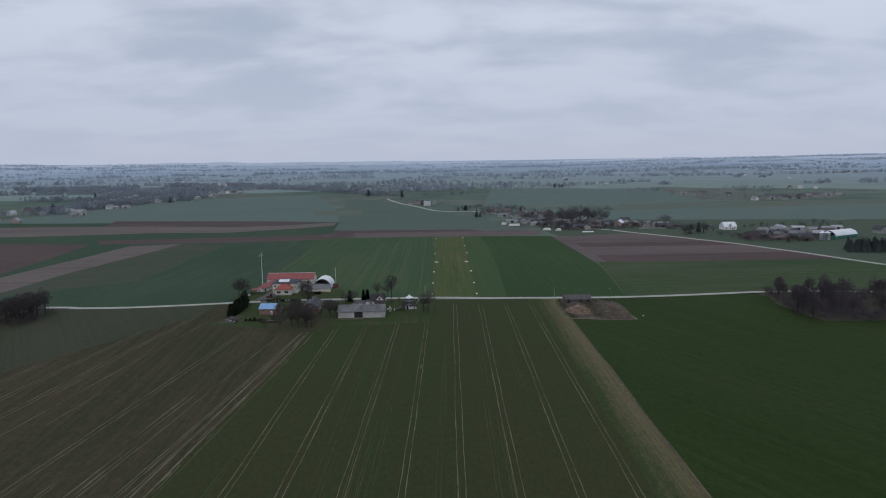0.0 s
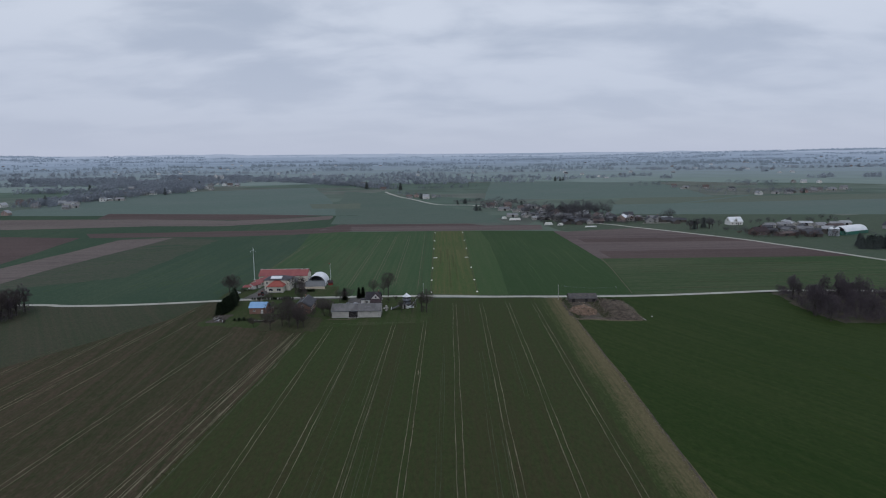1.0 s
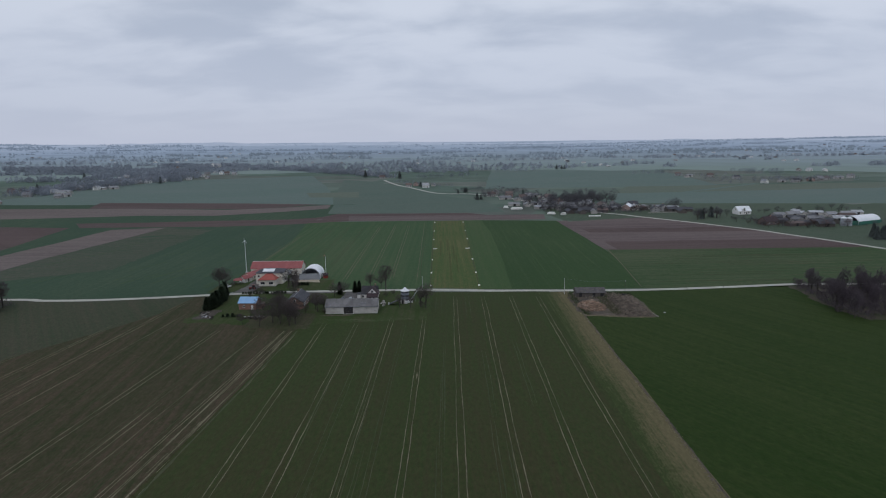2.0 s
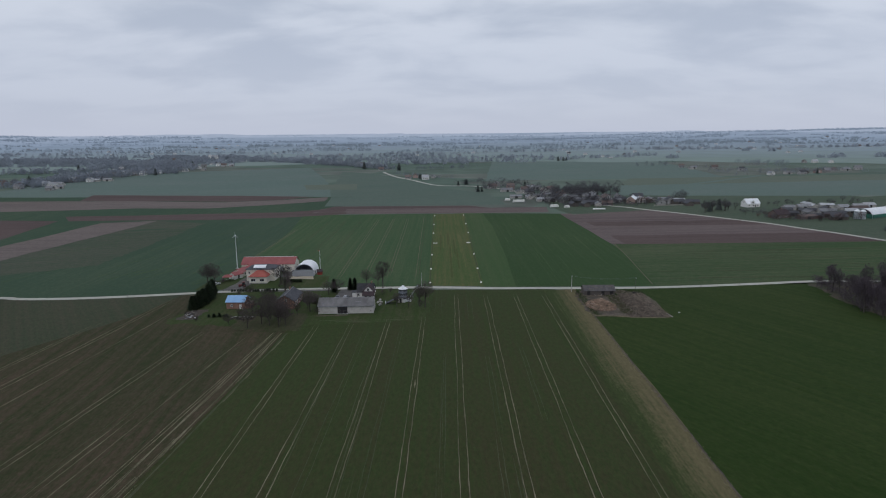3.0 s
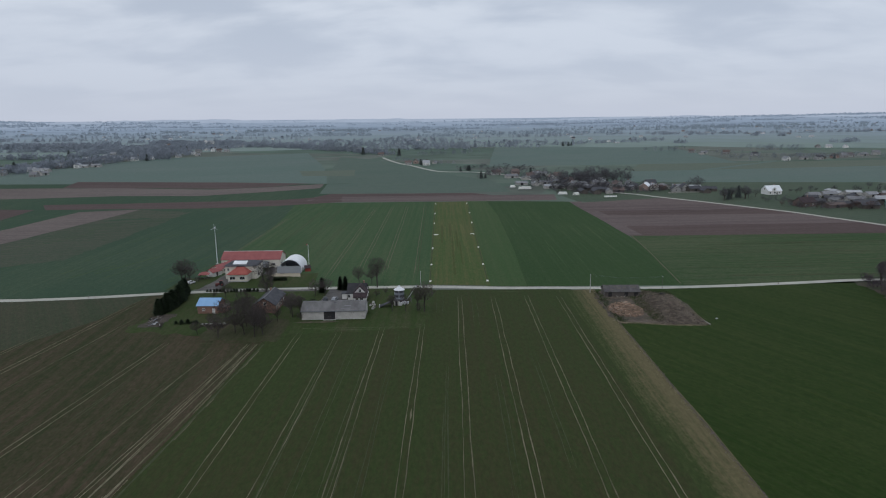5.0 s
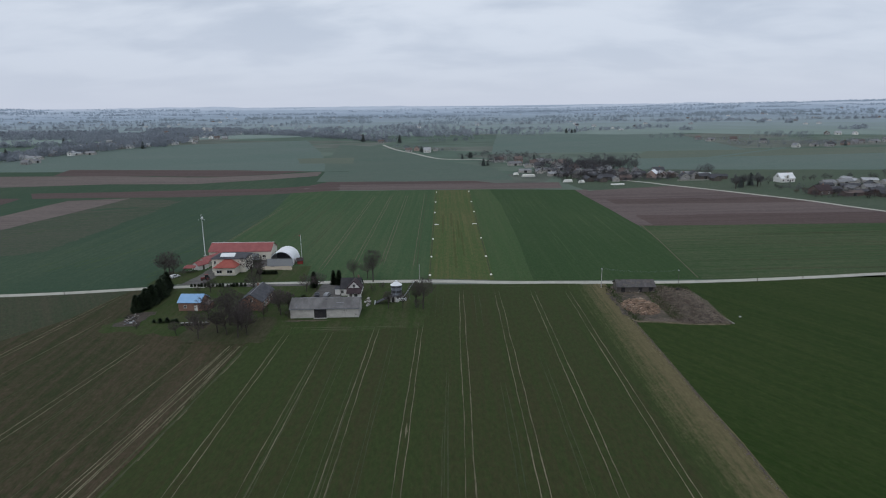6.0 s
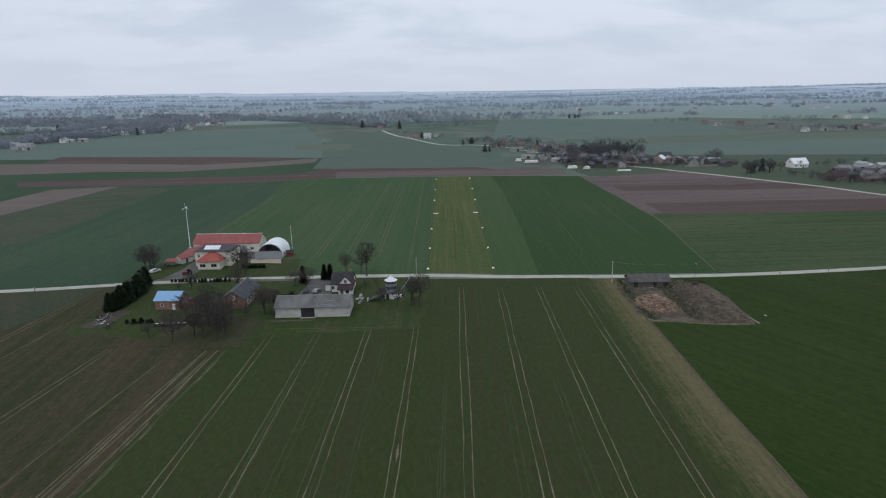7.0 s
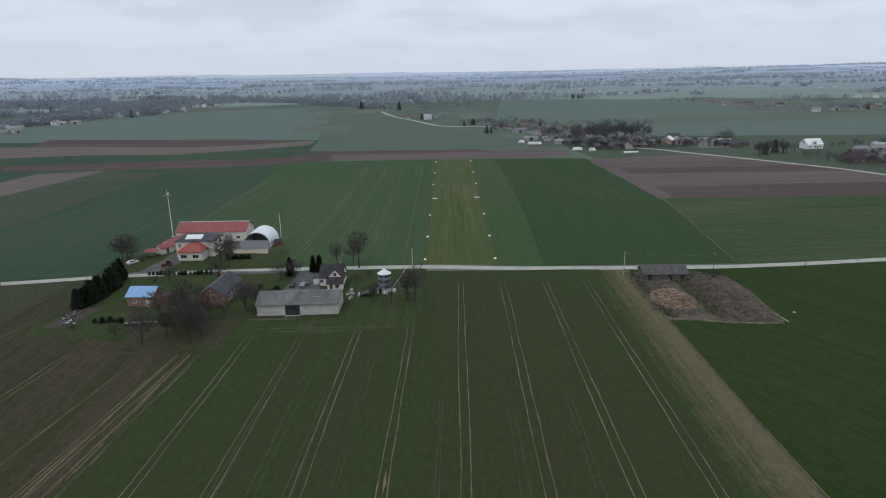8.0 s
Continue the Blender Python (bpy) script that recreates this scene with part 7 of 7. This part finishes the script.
tree_row(90, 440, 120, 520, 12, 10, 7, 12, "village trees", 0.35)
tree_row(38, 470, 52, 500, 7, 4, 6, 9, "village trees", 0.5)
tree_row(50, 568, 120, 540, 18, 12, 8, 13, "village trees", 0.3)
tree_row(12, 572, 50, 606, 18, 5, 6, 9, "village trees", 0.5)
tree_row(170, 338, 215, 345, 12, 4, 5, 8, "village trees", 0.05, (("far", 0), ("far", 1), "red"))
tree_row(158, 406, 186, 400, 5, 3, 14, 18, "village trees")
tree_row(240, 356, 252, 346, 3, 2, 11, 14, "village trees")
tree_row(234, 270, 272, 290, 16, 4, 8, 13, "village trees", 0.1)
tree_row(266, 262, 282, 222, 10, 4, 4, 7, "village trees", 0.0, (("far", 0), "red"))
tree_row(275, 218, 330, 208, 16, 4, 4, 8, "village trees", 0.05, (("far", 0), ("far", 1), "red"))
tree_row(324, 146, 350, 142, 16, 1.5, 9, 12, "farm spruces", 1.0)
tree_row(328, 152, 376, 146, 22, 2.5, 9, 13, "farm spruces", 1.0)
tree_row(300, 300, 420, 310, 14, 8, 5, 9, "village trees")
tree_row(-92, 751, 1, 656, 26, 8, 6, 9, "village trees", 0.05)
tree_row(-54, 856, 54, 919, 30, 8, 8, 11, "village trees")
tree_row(-309, 1146, -95, 882, 56, 16, 9, 14, "village trees", 0.1)
tree_row(-581, 598, -544, 723, 28, 14, 9, 13, "village trees", 0.1)
tree_row(-560, 730, -495, 860, 40, 22, 9, 13, "village trees", 0.05)
tree_row(-620, 500, -600, 620, 20, 22, 8, 12, "village trees", 0.1)
tree_row(-629, 928, -576, 1090, 36, 26, 9, 14, "village trees", 0.05)
tree_row(378, 874, 430, 895, 12, 8, 9, 14, "village trees")
tree_row(424, 826, 506, 826, 14, 8, 6, 9, "village trees")
tree_row(560, 860, 585, 800, 16, 14, 13, 18, "village trees")
tree_row(532, 672, 650, 716, 26, 8, 7, 11, "village trees", 0.1)
tree_row(240, 1160, 300, 1140, 18, 8, 8, 12, "village trees", 0.3)

for i in range(90):
    FAR_CROWDS["bare"].append((r3.uniform(425, 660), 668 + r3.gauss(30, 26), r3.uniform(5, 10)))
MID_SPOTS = [p for p in FAR_CROWDS["bare"] if p[0] > 0 and p[1] < 640]
FAR_CROWDS["bare"] = [p for p in FAR_CROWDS["bare"] if not (p[0] > 0 and p[1] < 640)]
for i in range(75):
    t = r3.random()
    MID_SPOTS.append((100 + 90 * t + r3.gauss(0, 9), 415 + r3.gauss(0, 42), r3.uniform(5, 13)))
for i in range(70):
    t = r3.random()
    MID_SPOTS.append((130 + 130 * t + r3.gauss(0, 5), 352 - 8 * t + r3.gauss(0, 8), r3.uniform(3, 7)))
for i in range(60):
    MID_SPOTS.append((r3.uniform(270, 345), r3.uniform(205, 275), r3.uniform(3, 6.5)))
for i in range(60):
    MID_SPOTS.append((r3.uniform(45, 115), r3.uniform(480, 570), r3.uniform(4, 9)))
for i in range(150):
    t = r3.random()
    FAR_CROWDS["bare"].append((-620 + 120 * t + r3.gauss(0, 22), 520 + 380 * t + r3.gauss(0, 30), r3.uniform(6, 12)))
SHRUB_SPOTS = [(r3.uniform(98, 262), 345 + r3.gauss(0, 12) + (18 if k % 3 else 0), r3.uniform(2.2, 4.5)) for k in range(150)]
SHRUB_SPOTS += [(r3.gauss(145, 26), r3.gauss(392, 24), r3.uniform(2.5, 5.5)) for _ in range(150)] + [(r3.uniform(272, 400), r3.uniform(206, 282), r3.uniform(2, 4)) for _ in range(90)]
SHRUB_SPOTS += [(r3.uniform(116, 205), 327 + r3.gauss(0, 5), r3.uniform(1.8, 4.0)) for _ in range(90)]
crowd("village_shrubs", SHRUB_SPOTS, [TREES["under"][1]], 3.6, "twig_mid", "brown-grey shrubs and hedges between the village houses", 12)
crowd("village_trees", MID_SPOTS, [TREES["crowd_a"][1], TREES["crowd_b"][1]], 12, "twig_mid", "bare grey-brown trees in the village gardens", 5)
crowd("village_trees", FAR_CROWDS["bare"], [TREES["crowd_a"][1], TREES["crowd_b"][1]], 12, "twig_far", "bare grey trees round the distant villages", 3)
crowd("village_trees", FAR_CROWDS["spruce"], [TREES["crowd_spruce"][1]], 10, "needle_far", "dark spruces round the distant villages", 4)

# thicket beside the lane and trees west of the farm
for i in range(70):
    x = 168 + 128 * r3.random() ** 1.3
    y = r3.uniform(-70, -4)
    if x < 170 + (y + 46) * 0.14 + r3.uniform(-2, 2):
        continue
    k = r3.choice(["thick_a", "thick_b", "thick_a", "thick_b", "shrub"])
    tree(k, x, y, r3.uniform(3, 4.6) if k == "shrub" else r3.uniform(7.5, 12.5) * r3.choice((1, 1, 1.3)), r3, "bare tree in a dense brown thicket", group="thicket", wide=1.1)
brush_spots = []
while len(brush_spots) < 620:
    x, y = 166 + 134 * r3.random() ** 1.2, r3.uniform(-72, -4)
    if x > 169 + (y + 46) * 0.14:
        brush_spots.append((x, y, r3.uniform(2.6, 5.8)))
thick_spots = []
while len(thick_spots) < 100:
    x, y = 172 + 128 * r3.random(), r3.uniform(-68, -6)
    if x > 173 + (y + 46) * 0.14:
        thick_spots.append((x, y, r3.uniform(6, 13)))
crowd("thicket_trees", thick_spots, [TREES["thick_a"][1], TREES["thick_b"][1]], 10, "twig_thicket", "bare brown trees crowding the thicket", 9)
west_spots = [(r3.uniform(-270, -213), r3.uniform(-64, -28), r3.uniform(2.5, 5)) for _ in range(150)]
crowd("underwood", west_spots, [TREES["under"][1]], 3.6, "twig_thicket", "dense brown underwood west of the farm", 10)
crowd("underwood", brush_spots, [TREES["under"][1]], 3.6, "twig_thicket", "dense brown underwood in the thicket", 8)
for i in range(34):
    tree(r3.choice(["round", "round_b", "thick_a", "thick_b"]), r3.uniform(-258, -215), r3.uniform(-62, -32), r3.uniform(9, 15), r3, "bare tree in a clump beside the lane", group="western clump", wide=1.1)
for i in range(5):
    tree(r3.choice(["round", "round_b", "shrub"]), -184 + r3.uniform(-5, 2), -124 + r3.uniform(-6, 6), r3.uniform(4, 7), r3, "bare tree at the field's edge", group="western clump")


def painted_haze_mat(name, colour):
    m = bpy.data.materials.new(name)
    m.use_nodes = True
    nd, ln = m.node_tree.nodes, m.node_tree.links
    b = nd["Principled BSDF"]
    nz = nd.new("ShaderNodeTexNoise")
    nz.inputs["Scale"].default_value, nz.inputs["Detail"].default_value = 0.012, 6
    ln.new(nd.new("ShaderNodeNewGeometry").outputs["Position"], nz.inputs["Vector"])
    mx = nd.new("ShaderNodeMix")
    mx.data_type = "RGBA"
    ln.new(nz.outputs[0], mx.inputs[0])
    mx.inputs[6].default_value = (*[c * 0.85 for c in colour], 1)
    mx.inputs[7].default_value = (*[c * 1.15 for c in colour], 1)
    # Blue-grey air haze goes into both the base colour and a faint glow
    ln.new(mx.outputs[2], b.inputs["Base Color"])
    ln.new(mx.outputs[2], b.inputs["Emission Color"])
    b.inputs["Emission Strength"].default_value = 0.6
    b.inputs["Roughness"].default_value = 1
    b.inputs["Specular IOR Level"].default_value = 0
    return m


# ---- distant woods ----
def woods(name, patches, seed, label, material="twig_far", sprays=64, size=0.12):
    """Woods seen from afar: many ragged crowns of crossing sprays, in one mesh."""
    rng = np.random.default_rng(seed)
    tris = []
    for cx, cy, lx, ly, rot, n, h in patches:
        c, s = math.cos(rot), math.sin(rot)
        u, v = rng.uniform(-lx, lx, n), rng.uniform(-ly, ly, n)
        x, y = cx + u * c - v * s, cy + u * s + v * c
        z = np.array([ground_z(a, b) for a, b in zip(x, y)])
        hh = h * rng.uniform(0.55, 1.15, n)
        w = hh * rng.uniform(0.35, 0.55, n)
        x, y, z, hh, w = (np.repeat(q, sprays) for q in (x, y, z, hh, w))
        k = len(x)
        t = rng.uniform(0.02, 0.97, k)
        a = rng.uniform(0, math.tau, k)
        env = w * np.sin(np.pi * np.minimum(1, 0.2 + 0.8 * t)) ** 0.6 * np.sqrt(rng.random(k))
        p = np.stack([x + np.cos(a) * env, y + np.sin(a) * env, z + hh * t], 1)
        d = rng.normal(0, 1, (k, 3))
        d /= np.linalg.norm(d, axis=1)[:, None]
        e = np.cross(d, rng.normal(0, 1, (k, 3)))
        e /= np.linalg.norm(e, axis=1)[:, None]
        q = (hh * size)[:, None]
        tris.append(np.stack([p - d * q, p + d * q, p + e * q * 0.9], 1).reshape(-1, 3))
    verts = np.concatenate(tris)
    faces = np.arange(len(verts)).reshape(-1, 3)
    return tagged(mesh_ob(name, verts, faces, M[material]), label, "woods", kind="stuff")


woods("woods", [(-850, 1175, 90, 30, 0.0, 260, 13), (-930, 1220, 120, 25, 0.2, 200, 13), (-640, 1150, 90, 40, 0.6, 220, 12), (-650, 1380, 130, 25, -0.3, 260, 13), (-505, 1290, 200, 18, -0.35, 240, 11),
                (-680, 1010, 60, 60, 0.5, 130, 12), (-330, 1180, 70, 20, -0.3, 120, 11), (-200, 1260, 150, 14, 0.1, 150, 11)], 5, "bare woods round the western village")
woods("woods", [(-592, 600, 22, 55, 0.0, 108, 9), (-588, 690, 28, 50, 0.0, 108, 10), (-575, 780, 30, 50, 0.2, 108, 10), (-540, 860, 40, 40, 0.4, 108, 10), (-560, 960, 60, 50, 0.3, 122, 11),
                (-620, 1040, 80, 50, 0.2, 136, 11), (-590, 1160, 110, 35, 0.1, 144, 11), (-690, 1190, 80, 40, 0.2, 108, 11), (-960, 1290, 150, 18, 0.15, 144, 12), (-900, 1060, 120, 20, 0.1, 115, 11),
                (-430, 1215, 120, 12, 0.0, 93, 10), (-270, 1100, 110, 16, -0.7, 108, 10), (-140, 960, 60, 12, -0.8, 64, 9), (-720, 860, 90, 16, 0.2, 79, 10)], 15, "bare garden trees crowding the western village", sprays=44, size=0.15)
band = []
r3 = random.Random(17)
for i in range(360):
    y = 1080 + 3200 * r3.random() ** 0.85
    x = r3.uniform(-0.82, 0.82) * (y + 350)
    lx = r3.choice((14, 40, 80, 190)) * (0.5 + y / 3000)
    band.append((x, y, lx, r3.uniform(4, 22), r3.uniform(-0.16, 0.16), int(lx * r3.uniform(0.2, 0.5)) + 5, r3.uniform(7, 13)))
# One tint per distance step, paler and bluer: haze put into the woods' colour
M["wood_far"] = painted_haze_mat("hazed_woods_far", (0.122, 0.153, 0.184))
M["wood_farther"] = painted_haze_mat("hazed_woods_farther", (0.148, 0.184, 0.228))
M["wood_farthest"] = painted_haze_mat("hazed_woods_horizon", (0.174, 0.214, 0.266))
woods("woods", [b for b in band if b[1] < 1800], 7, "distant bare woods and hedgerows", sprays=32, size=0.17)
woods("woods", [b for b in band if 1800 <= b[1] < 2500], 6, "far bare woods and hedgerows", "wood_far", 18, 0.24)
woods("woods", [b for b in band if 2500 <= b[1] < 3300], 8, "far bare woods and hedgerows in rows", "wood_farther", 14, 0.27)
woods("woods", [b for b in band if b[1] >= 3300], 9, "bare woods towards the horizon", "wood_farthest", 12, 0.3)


# ---- far ridges at the horizon ----
def ridge(radius, top, depth, seed, colour):
    m = painted_haze_mat("haze_painted_ridge", colour)
    n = 260
    verts, faces = [], []
    for k in range(n + 1):
        a = math.radians(30 + 120 * k / n)
        crest = top * (0.35 + 0.9 * abs(noise.noise(Vector((k * 0.035, seed, 0)))) + 0.25 * noise.noise(Vector((k * 0.3, seed, 2)))) + 2.5 * noise.noise(Vector((k * 1.7, seed, 5)))
        for dr, z in ((0, -8), (depth * 0.12, crest * 0.7), (depth * 0.4, crest), (depth, -8)):
            x, y = (radius + dr) * math.cos(a), -300 + (radius + dr) * math.sin(a)
            verts.append((x, y, ground_z(x, y) + z))
    for k in range(n):
        for j in range(3):
            b = k * 4 + j
            faces.append((b, b + 4, b + 5, b + 1))
    return tagged(mesh_ob("backdrop", verts, faces, m, smooth=True), "far wooded ridge painted with horizon haze", "backdrop", kind="structure")


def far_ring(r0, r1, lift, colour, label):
    """A ring of far country with the blue-grey of the air painted in."""
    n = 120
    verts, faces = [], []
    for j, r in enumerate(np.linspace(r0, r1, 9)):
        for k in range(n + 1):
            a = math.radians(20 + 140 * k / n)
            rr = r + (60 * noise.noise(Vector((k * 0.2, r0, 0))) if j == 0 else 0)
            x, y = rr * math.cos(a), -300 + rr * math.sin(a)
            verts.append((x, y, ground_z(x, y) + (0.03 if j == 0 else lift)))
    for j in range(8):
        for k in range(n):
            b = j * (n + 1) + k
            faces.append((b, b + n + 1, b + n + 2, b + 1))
    return tagged(mesh_ob("backdrop", verts, faces, painted_haze_mat("haze_painted_country", colour), smooth=True), label, "backdrop", kind="structure")


# Haze graded by hand: each ring outward is painted paler and bluer
HAZE_RINGS = [(1450, (0.107, 0.138, 0.134)), (1600, (0.112, 0.143, 0.147)), (1780, (0.119, 0.150, 0.160)), (2000, (0.127, 0.159, 0.178)), (2260, (0.138, 0.172, 0.200)),
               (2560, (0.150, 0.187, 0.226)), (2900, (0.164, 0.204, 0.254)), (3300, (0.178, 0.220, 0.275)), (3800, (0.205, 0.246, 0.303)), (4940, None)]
for (r0, c0), (r1, _) in zip(HAZE_RINGS, HAZE_RINGS[1:]):
    far_ring(r0, min(4940, r1 + 120), 0.6 + r0 * 0.0006, c0, "far open country painted blue-grey with haze")
# Ridge colours fade towards the sky, their haze painted and glowing
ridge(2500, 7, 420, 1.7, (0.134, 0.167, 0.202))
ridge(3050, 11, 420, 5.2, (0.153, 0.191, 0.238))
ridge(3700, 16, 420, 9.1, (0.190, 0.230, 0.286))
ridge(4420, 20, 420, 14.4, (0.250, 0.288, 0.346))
